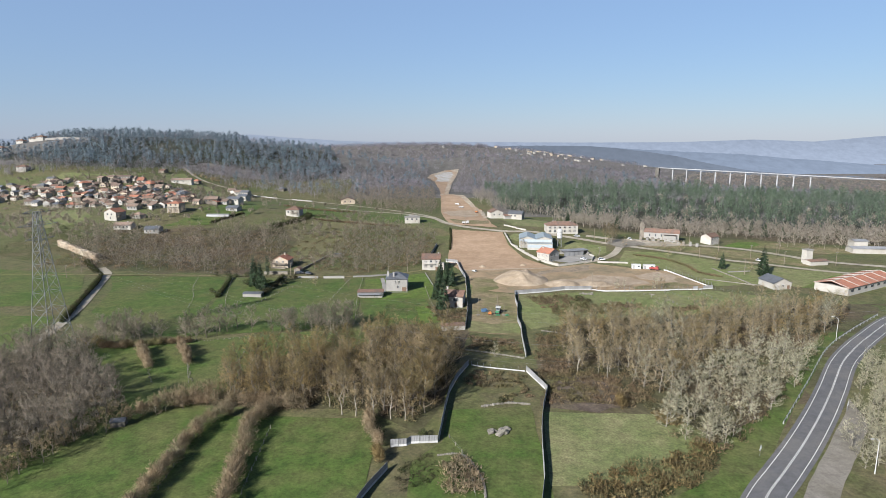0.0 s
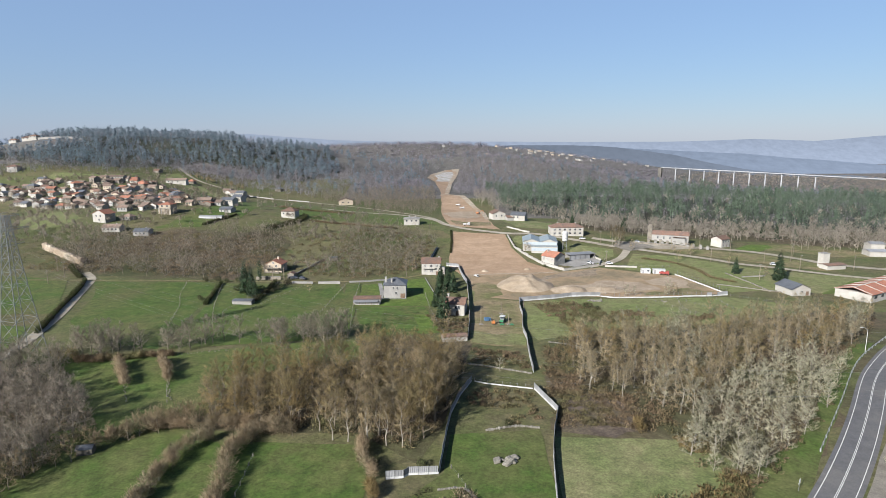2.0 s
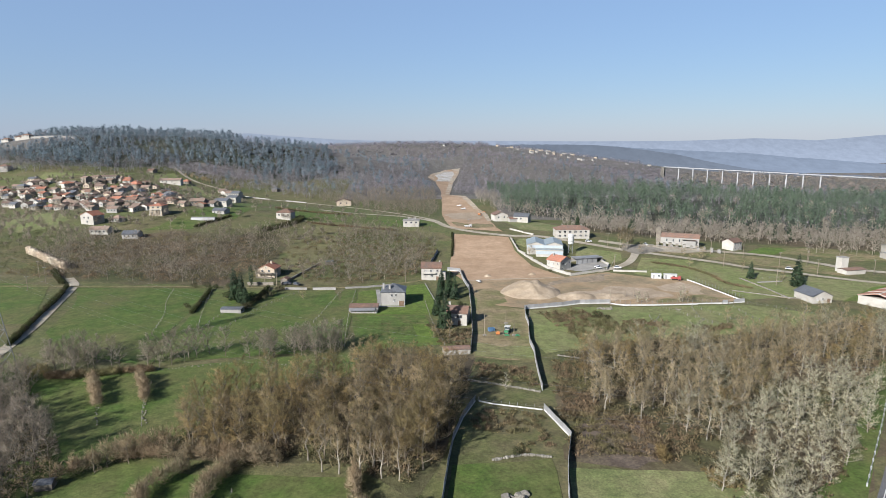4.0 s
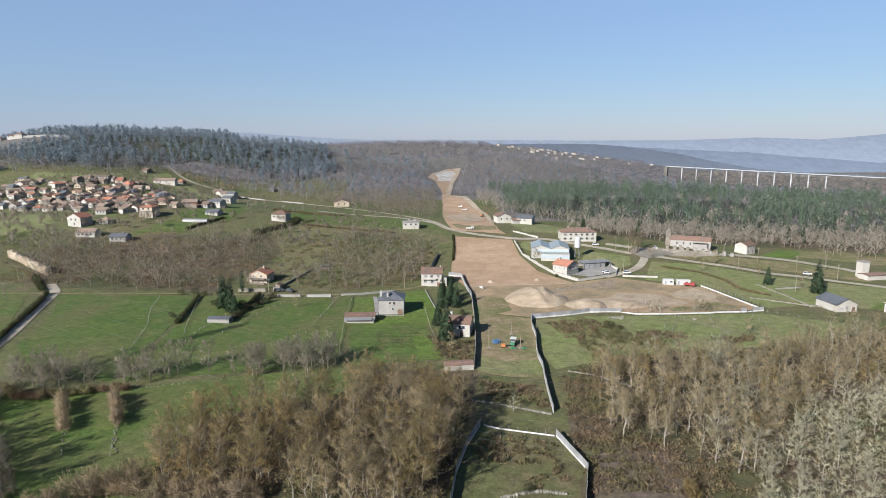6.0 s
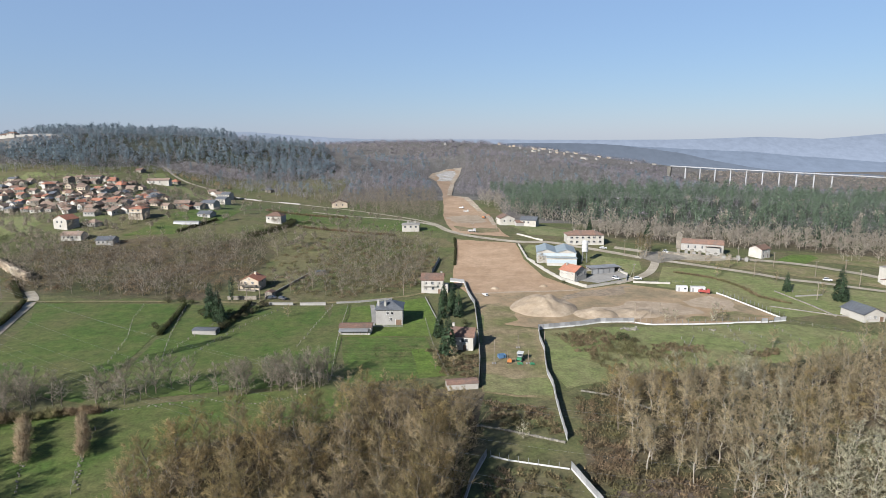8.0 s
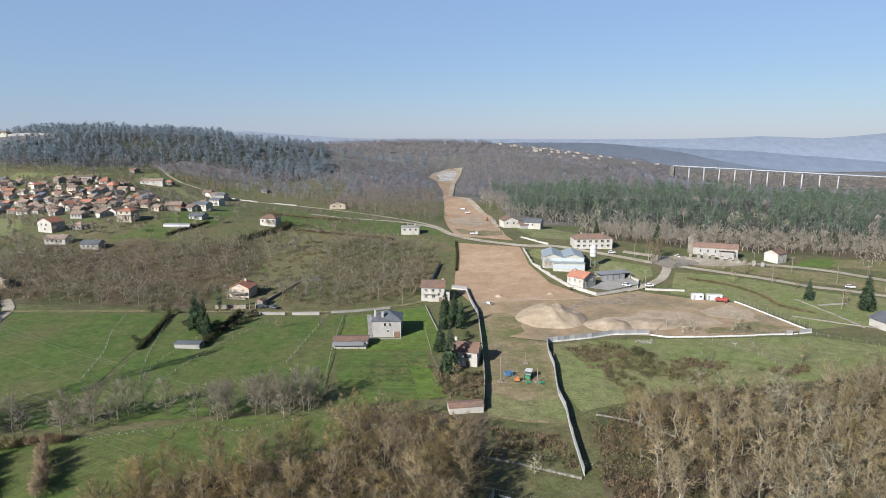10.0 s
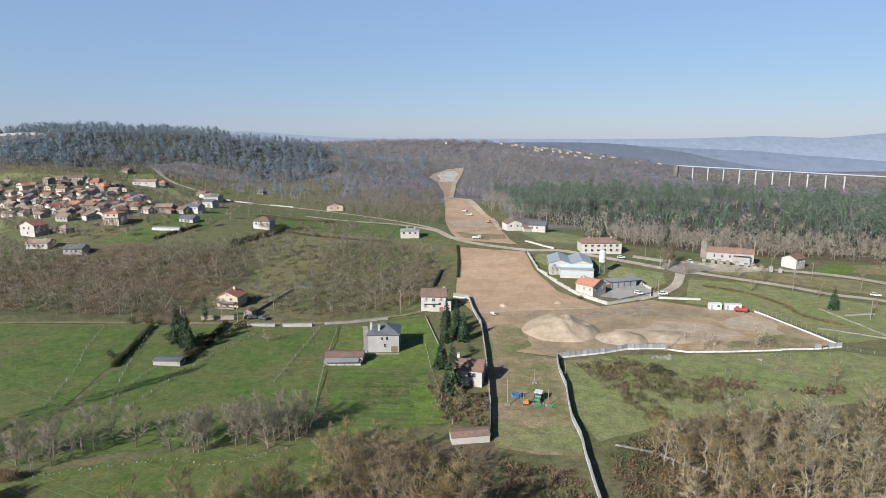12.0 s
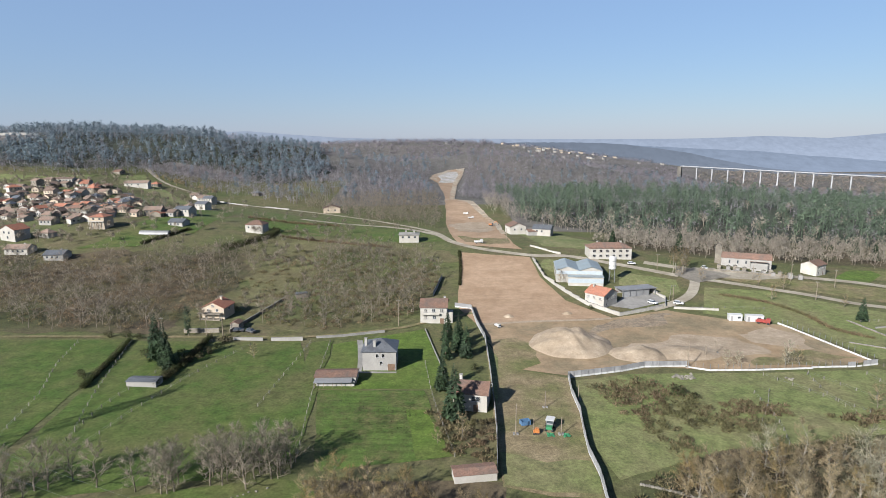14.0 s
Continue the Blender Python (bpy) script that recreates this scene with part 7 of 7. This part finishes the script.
scrub([(44, 276), (60, 281), (72, 276), (76, 262), (88, 252), (80, 244), (66, 250), (60, 266)], 3.2, 1.0, 2.4, 2.0, M["bramble"], 6, "brown brambles in the pasture")
scrub([(76, 262), (84, 266), (98, 262), (96, 257), (84, 258)], 2.6, 0.8, 1.6, 1.6, M["bramble"], 16, "low brown brambles in the pasture")
scrub([(104, 256), (116, 258), (124, 262), (120, 252), (110, 250)], 2.6, 0.8, 1.8, 1.6, M["bramble"], 17, "low brown brambles in the pasture")
scrub([(46, 226), (58, 236), (84, 240), (108, 246), (100, 238), (72, 230), (52, 220)], 3.0, 1.2, 3.0, 2.0, M["bramble"], 7, "tangled brown scrub at the wood's edge")
scrub([(0, 160), (5, 182), (10, 200), (11, 214), (3, 214), (-5, 196), (-5, 165)], 2.8, 1.6, 3.6, 2.0, M["bramble"], 48, "dark brambles between grove and fence")
scrub(THICKET, 4.0, 1.2, 3.0, 2.2, M["hedge_twigs"], 8, "brown undergrowth in the thicket")
scrub([(-226, 332), (-112, 326), (-98, 350), (-96, 400), (-130, 425), (-226, 418)], 6.5, 1.0, 3.0, 3.0, M["bramble"], 9, "brown undergrowth in the hillside wood")
scrub(MID_WOOD_FLOOR, 6.0, 0.8, 2.2, 2.6, M["bramble"], 10, "brown undergrowth in the middle wood")
scrub([(-150, 408), (-136, 426), (-122, 440), (-106, 460), (-96, 488), (-92, 478), (-104, 440), (-118, 418), (-136, 400)], 5.0, 1.2, 3.4, 2.6, M["bush"], 91, "dark evergreen shrubs along the hillside wood's upper edge")
scrub([(-100, 440), (-70, 450), (-66, 400), (-76, 345), (-100, 340), (-92, 390)], 8.0, 0.5, 1.8, 2.2, M["bramble"], 92, "scattered brown brambles on the olive slope")
scrub([(34, 176), (36, 196), (42, 222), (50, 224), (50, 200), (46, 180)], 3.0, 0.4, 1.4, 1.8, M["bramble"], 96, "brown brambles between the fence and the riverside wood")
scrub([(47, 274), (57, 274), (61, 256), (64, 238), (56, 238), (52, 252)], 3.4, 0.6, 1.8, 1.9, M["bramble"], 97, "long brown bramble band down the pasture")
scrub([(2, 128), (6, 131), (10, 125), (11, 116), (3, 114)], 2.0, 1.0, 2.6, 1.8, M["hedge_twigs"], 11, "tall brown shrubs behind the field wall")
scrub([(-9, 128), (-1, 132), (1, 120), (-9, 116)], 2.6, 0.3, 0.9, 1.4, M["bush"], 20, "low green brambles at the fence's foot")
stone_wall([(1, 131.5), (6, 132), (9, 128), (11, 120), (11, 112)], 0.55, "mossy field wall beside the shrubs", gap=1.0)
scrub([(-3, 262), (2, 240), (13, 233), (14, 256)], 3.0, 0.5, 1.6, 1.3, M["bramble"], 12, "untidy garden growth behind the white house")
scrub([(30, 170), (10, 172), (12, 186), (30, 182), (30, 162), (14, 160)], 3.2, 0.2, 0.6, 1.3, M["bramble"], 13, "low brambles at the meadow's edge")
scrub([(-280, 350), (-232, 340), (-232, 420), (-280, 440)], 6.0, 1.0, 4.0, 3.0, M["bush"], 18, "dark bushes on the slope below the village")
scrub([(-25, 268), (-7, 268), (-4, 250), (-24, 246)], 2.4, 0.2, 0.6, 0.8, M["bush"], 19, "rows of green garden crops", "crop_rows", 24, 0.2)


# ---------------------------------------------------------------- woods as one growth each
def woodland(name, protos, poly, gap, lo, hi, material, seed, label, avoid=(), clumpy=0.0):
    """A whole wood in one mesh: copies of a few crowns, turned and sized."""
    rnd = random.Random(seed)
    out = []
    for x, y in scatter(poly, gap, rnd, 0.48, avoid):
        big = noise.noise((x / 55, y / 55, seed * 0.37))
        if clumpy and big < -0.3 and rnd.random() < clumpy:
            continue
        p, high = protos[rnd.randrange(len(protos))]
        s, a = rnd.uniform(lo, hi) / high, rnd.uniform(0, 6.283)
        s *= 1 + 0.55 * clumpy * big
        c, n = math.cos(a), math.sin(a)
        q = p * np.array((s * rnd.uniform(0.85, 1.25), s * rnd.uniform(0.85, 1.25), s))
        q = np.stack([q[..., 0] * c - q[..., 1] * n, q[..., 0] * n + q[..., 1] * c, q[..., 2]], -1)
        out.append(moved(q, (x, y, hz(x, y))))
    return tagged(soup(name, np.concatenate(out), material), label, "woodland", kind="stuff")


def joined(t):
    return np.concatenate([plain(t[0]), t[1]])


MID = [(joined(bare_tree(70 + k, 12, 0.34, 7, 6, 7, 0.135, 0, 0.1, 0.7)), 12) for k in range(4)]
def soft_crown(seed, high, wide, low, count, long, width, trunk):
    """A leafless crown seen from afar: a lumpy cloud of fine twigs over a thin trunk."""
    rnd = random.Random(seed)
    out = [plain(tube_tris((0, 0, -1), (0, 0, high * 0.6), trunk, trunk * 0.5, 3))]
    for k in range(4):
        a, r = rnd.uniform(0, 6.283), rnd.uniform(0.2, 0.55) * wide
        h = high * rnd.uniform(0.55, 0.8)
        if long:
            p = shaded(twig_puff(seed * 7 + k, h, wide * rnd.uniform(0.5, 0.7), low, count // 4, long, width), 0, 0.4, seed + k, up=0.5)
        else:
            p = shaded(puff(seed * 7 + k, h, wide * rnd.uniform(0.5, 0.7), low, count // 4, width), 0, 0.2, seed + k, True, 0.9)
        out.append(moved(p, (r * math.cos(a), r * math.sin(a), (high - h) * rnd.uniform(0.3, 1.0))))
    return np.concatenate(out)


FAR = [(soft_crown(80 + k, 12, 4.8, 0.0, 48, 0, 1.02, 0.2), 12) for k in range(6)]
BROAD = [(soft_crown(180 + k, 12, 4.8, 0.0, 140, 1.5, 0.15, 0.2), 12) for k in range(5)]


def pine_crown(seed, count=15, size=1.0, base=6.0, broad=1.0):
    """A pine's crown: several uneven pads of needles round the upper trunk."""
    rnd = random.Random(seed)
    out = [plain(tube_tris((0, 0, -1), (0, 0, 12), 0.3, 0.12, 3))]
    for k in range(7):
        a, s = rnd.uniform(0, 6.283), k / 6
        r, z = (2.6 - 2.3 * s) * rnd.uniform(0.7, 1.1), base + (14 - base) * s
        pad = shaded(puff(seed + k, 3.9, rnd.uniform(2.0, 2.8) * broad * (1.1 - 0.35 * s), 0.0, count, size), 0, 0.22, seed + k, True, 0.6)
        out.append(moved(pad, (r * math.cos(a), r * math.sin(a), z - 1.8)))
    return np.concatenate(out)


PINE = [(pine_crown(90 + 7 * k, 27, 0.76, 5.0, 1.1), 16) for k in range(6)]
RIDGE = [(pine_crown(190 + 9 * k, 16, 1.5, 3.5, 1.35), 16) for k in range(6)]
CLUMP = [(shaded(puff(100 + k, 10, 8, -0.2, 46, 2.4), 0, 0.12, k, True, 1.6), 10) for k in range(4)]
STRIP = [(4, 440), (58, 430), (52, 520), (49, 580), (42, 640), (40, 690), (28, 720), (30, 800), (38, 900), (56, 1096), (14, 1080), (-12, 960), (-12, 920), (0, 880), (3, 760), (3, 600)]
MID_WOOD = [(-74, 338), (-46, 328), (-18, 337), (-10, 347), (-4, 374), (5, 398), (-2, 424), (-44, 450), (-70, 450), (-64, 400)]
LEFT_WOOD = [(-190, 326), (-137, 322), (-111, 324), (-103, 330), (-104, 355), (-96, 392), (-90, 420), (-100, 446), (-139, 432), (-180, 434), (-202, 420), (-235, 420), (-236, 370)]
woodland("woodland", FAR, [(66, 560), (130, 505), (240, 495), (450, 445), (540, 470), (580, 700), (340, 770), (120, 730), (66, 650)], 13, 8, 13, M["far_twigs"], 41, "bare trees among the pines", (STRIP,))
woodland("woodland", MID, MID_WOOD, 6.6, 6, 12, M["grey_twigs"], 21, "bare grey-brown wood beside the cleared strip", (), 0.7)
woodland("woodland", MID, LEFT_WOOD, 6.7, 6, 12, M["grey_twigs"], 22, "bare grey-brown wood on the slope below the village", (), 0.7)
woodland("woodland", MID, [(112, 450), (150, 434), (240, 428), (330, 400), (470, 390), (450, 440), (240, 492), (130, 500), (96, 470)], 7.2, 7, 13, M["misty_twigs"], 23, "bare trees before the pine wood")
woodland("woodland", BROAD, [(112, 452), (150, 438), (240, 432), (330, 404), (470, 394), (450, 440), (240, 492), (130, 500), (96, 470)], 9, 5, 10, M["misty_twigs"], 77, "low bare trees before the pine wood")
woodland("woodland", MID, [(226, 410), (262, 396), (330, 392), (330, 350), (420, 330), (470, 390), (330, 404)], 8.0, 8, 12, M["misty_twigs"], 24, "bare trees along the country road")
woodland("woodland", FAR, [(30, 730), (44, 695), (68, 662), (72, 612), (120, 735), (90, 840), (36, 840)], 8, 8, 12, M["far_twigs"], 76, "bare trees above the cleared strip", (STRIP,))
woodland("woodland", MID, [(44, 600), (56, 563), (96, 526), (117, 474), (134, 440), (160, 452), (130, 520), (72, 600), (66, 660), (46, 700)], 6.8, 7, 12, M["misty_twigs"], 74, "bare trees between the strip and the pines", (STRIP,), 0.3)
woodland("woodland", MID, [(-128, 648), (-110, 618), (-60, 556), (-34, 542), (-2, 516), (5, 560), (4, 700), (-60, 690)], 6.6, 7, 11, M["grey_twigs"], 73, "bare grey-brown trees beside the upper strip", (STRIP,), 0.3)
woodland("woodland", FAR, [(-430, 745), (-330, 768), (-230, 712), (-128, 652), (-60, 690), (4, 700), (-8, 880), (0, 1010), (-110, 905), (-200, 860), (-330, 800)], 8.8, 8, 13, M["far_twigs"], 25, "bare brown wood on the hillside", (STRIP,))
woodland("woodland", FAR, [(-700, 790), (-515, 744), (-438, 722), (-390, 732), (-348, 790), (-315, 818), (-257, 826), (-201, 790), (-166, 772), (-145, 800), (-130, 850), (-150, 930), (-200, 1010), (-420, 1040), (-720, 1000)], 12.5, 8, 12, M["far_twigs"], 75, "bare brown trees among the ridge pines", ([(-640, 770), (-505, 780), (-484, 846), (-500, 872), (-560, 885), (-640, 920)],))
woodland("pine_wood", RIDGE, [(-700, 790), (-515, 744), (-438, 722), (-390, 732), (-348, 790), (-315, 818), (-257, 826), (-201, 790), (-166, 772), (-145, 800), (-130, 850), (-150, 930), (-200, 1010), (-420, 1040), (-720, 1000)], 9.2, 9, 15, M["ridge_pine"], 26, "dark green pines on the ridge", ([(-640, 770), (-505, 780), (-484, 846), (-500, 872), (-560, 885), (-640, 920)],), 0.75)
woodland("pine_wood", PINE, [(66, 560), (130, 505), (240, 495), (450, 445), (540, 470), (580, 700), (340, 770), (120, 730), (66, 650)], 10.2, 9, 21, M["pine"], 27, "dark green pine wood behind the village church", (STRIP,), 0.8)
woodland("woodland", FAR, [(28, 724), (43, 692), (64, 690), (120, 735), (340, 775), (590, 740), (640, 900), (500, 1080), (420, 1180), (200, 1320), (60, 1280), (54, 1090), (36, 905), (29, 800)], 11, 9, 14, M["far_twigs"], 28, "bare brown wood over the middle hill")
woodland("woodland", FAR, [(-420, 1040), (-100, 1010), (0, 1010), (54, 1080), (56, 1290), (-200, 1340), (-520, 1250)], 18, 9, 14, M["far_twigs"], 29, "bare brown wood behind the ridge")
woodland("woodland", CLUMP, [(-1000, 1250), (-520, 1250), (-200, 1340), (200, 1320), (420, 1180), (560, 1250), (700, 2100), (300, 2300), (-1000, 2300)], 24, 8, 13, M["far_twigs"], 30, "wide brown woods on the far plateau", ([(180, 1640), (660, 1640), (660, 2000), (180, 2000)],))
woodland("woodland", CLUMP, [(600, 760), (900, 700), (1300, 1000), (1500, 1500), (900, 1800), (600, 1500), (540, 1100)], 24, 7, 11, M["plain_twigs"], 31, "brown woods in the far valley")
woodland("pine_wood", CLUMP, [(560, 480), (900, 480), (1000, 700), (620, 740)], 14, 8, 13, M["pine"], 32, "distant dark pine wood on the plain")
woodland("woodland", BROAD, [(-330, 770), (-290, 740), (-250, 720), (-215, 690), (-230, 712)], 8, 7, 10, M["twigs"], 33, "bare trees above the village")
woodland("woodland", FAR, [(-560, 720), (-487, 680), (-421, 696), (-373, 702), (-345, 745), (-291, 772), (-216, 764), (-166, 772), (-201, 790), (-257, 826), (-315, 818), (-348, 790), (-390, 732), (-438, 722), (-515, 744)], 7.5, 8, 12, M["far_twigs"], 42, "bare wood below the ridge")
woodland("village_trees", BROAD, [(-470, 650), (-400, 545), (-300, 480), (-215, 430), (-180, 450), (-180, 590), (-260, 650), (-340, 690)], 11.5, 4, 8, M["grey_twigs"], 34, "bare garden trees among the village houses")
woodland("conifers", PINE, [(-420, 640), (-330, 540), (-250, 470), (-190, 480), (-200, 590), (-300, 640)], 23, 3, 8, M["pine"], 35, "dark garden conifers among the village houses")
woodland("woodland", FAR, [(-900, 700), (-560, 640), (-440, 700), (-430, 745), (-700, 800), (-900, 900)], 13, 8, 12, M["far_twigs"], 36, "bare woods on the left shoulder")


woodland("woodland", BROAD, [(-500, 690), (-440, 642), (-300, 652), (-180, 600), (-150, 622), (-200, 690), (-300, 742), (-400, 700)], 14, 4, 8, M["grey_twigs"], 71, "bare trees scattered above the village", (), 0.8)
woodland("woodland", BROAD, [(-190, 590), (-60, 540), (-10, 490), (-100, 462), (-190, 440)], 19, 3, 7, M["grey_twigs"], 72, "single bare trees on the terraced fields", (), 0.8)
woodland("woodland", BROAD, [(-382, 522), (-334, 495), (-276, 453), (-238, 431), (-220, 404), (-242, 389), (-287, 391), (-420, 430)], 8.0, 4, 8, M["grey_twigs"], 51, "bare scrubby trees on the slope below the village")
woodland("woodland", BROAD, [(-140, 440), (-112, 446), (-100, 480), (-84, 500), (-60, 520), (-60, 480), (-90, 452), (-110, 436)], 9.0, 3, 6, M["grey_twigs"], 52, "small bare trees on the terraced slope", (), 0.9)
woodland("woodland", BROAD, [(-102, 442), (-70, 452), (-66, 400), (-76, 342), (-104, 335), (-94, 390)], 9.5, 4, 8, M["grey_twigs"], 93, "loose bare trees on the olive slope", (), 0.8)
woodland("woodland", CLUMP, [(470, 1330), (520, 1420), (560, 1390), (860, 1200), (845, 1165), (600, 1320)], 13, 6, 11, M["plain_twigs"], 94, "brown woods at the foot of the viaduct")
woodland("woodland", BROAD, [(-330, 520), (-262, 470), (-204, 450), (-204, 436), (-262, 440), (-300, 470), (-350, 500)], 12, 4, 9, M["grey_twigs"], 95, "bare trees at the village's lower edge", (), 0.8)
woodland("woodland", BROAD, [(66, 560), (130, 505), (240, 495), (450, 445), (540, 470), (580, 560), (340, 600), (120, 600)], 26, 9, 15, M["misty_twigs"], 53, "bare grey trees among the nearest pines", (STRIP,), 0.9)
woodland("pine_wood", PINE, [(60, 690), (110, 740), (190, 770), (210, 930), (80, 900)], 12, 9, 16, M["pine"], 54, "scattered pines on the middle hill", (STRIP,), 1.0)
drape("woodland_floor", [(74, 566), (130, 505), (240, 495), (450, 445), (540, 470), (580, 700), (340, 770), (120, 730), (66, 650)], M["needle_floor"], 0.16, "needle litter darkened for the gaps between the pines", "ground", amount=8, step=10)
drape("woodland_floor", [(-700, 790), (-515, 744), (-438, 722), (-390, 732), (-348, 790), (-315, 818), (-257, 826), (-201, 790), (-166, 772), (-145, 800), (-130, 850), (-150, 930), (-200, 1010), (-420, 1040), (-500, 872), (-484, 846), (-505, 780), (-640, 770)], M["needle_floor"], 0.16, "needle litter darkened for the gaps between the ridge pines", "ground", amount=10, step=12)
drape("woodland_floor", [(112, 450), (150, 436), (240, 430), (330, 402), (470, 392), (540, 470), (240, 500), (130, 510), (96, 475)], M["forest_floor"], 0.07, "brown leaf litter before the pine wood", "ground", amount=3)


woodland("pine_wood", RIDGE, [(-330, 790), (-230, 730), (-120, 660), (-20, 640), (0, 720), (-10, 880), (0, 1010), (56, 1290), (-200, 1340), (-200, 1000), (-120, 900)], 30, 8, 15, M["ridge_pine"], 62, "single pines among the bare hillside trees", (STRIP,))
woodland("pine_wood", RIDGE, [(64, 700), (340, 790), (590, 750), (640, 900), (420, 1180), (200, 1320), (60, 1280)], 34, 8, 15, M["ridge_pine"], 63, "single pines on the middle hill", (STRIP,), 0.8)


# ---------------------------------------------------------------- far hills
def ridge(pts, y, depth, material, label, name="backdrop", rough=1.0):
    """A distant hill range: its crest rises from the plain."""
    me = bpy.data.meshes.new(name)
    xs = np.linspace(pts[0][0], pts[-1][0], 300)
    zs = np.interp(xs, [p[0] for p in pts], [p[1] for p in pts])
    zs = zs + np.array([rough * (2.0 * noise.noise((x * 0.01, y * 0.01, 0)) + 2.2 * noise.noise((x * 0.06, y, 0))) for x in xs])
    v = [(x, y - depth, -90) for x in xs] + [(x, y, z) for x, z in zip(xs, zs)] + [(x, y + depth, -90) for x in xs]
    n = len(xs)
    me.from_pydata(v, [], [(r * n + k, r * n + k + 1, (r + 1) * n + k + 1, (r + 1) * n + k) for r in (0, 1) for k in range(n - 1)])
    me.materials.append(material)
    return tagged(new(name, me), label, "hills", kind="structure")


# the haze over these ranges is in their glow colour, palest at the foot
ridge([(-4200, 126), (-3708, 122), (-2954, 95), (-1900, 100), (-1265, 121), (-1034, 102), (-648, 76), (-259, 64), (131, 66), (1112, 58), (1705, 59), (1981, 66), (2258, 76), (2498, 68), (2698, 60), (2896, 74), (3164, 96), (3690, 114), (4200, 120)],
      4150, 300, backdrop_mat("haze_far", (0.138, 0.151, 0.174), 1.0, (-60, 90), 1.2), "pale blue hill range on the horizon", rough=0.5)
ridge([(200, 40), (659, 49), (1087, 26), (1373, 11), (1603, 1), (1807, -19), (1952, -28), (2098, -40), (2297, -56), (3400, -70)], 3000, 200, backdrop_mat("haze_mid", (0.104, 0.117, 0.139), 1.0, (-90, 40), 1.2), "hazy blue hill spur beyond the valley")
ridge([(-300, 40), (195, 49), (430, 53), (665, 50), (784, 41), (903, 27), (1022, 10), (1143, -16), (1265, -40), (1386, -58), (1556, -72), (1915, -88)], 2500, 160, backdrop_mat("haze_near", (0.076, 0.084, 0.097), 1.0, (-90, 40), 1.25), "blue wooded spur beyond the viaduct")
fr = random.Random(3)
for k in range(46):
    y, x = fr.uniform(1720, 2000), fr.gauss(390, 130)
    wall, word = ((M["white_wall"], "white"), (M["grey_wall"], "grey"), (M["cream_wall"], "cream"), (M["white_wall"], "white"))[fr.randrange(4)]
    house(x, y, fr.uniform(-40, 40), fr.uniform(6, 9.5), 7, fr.uniform(3.2, 5), 1.6, "gable_x", wall, M["slate"], "distant %s house on the plateau" % word, small=True, group="far hamlet houses", base=hz(x, y))
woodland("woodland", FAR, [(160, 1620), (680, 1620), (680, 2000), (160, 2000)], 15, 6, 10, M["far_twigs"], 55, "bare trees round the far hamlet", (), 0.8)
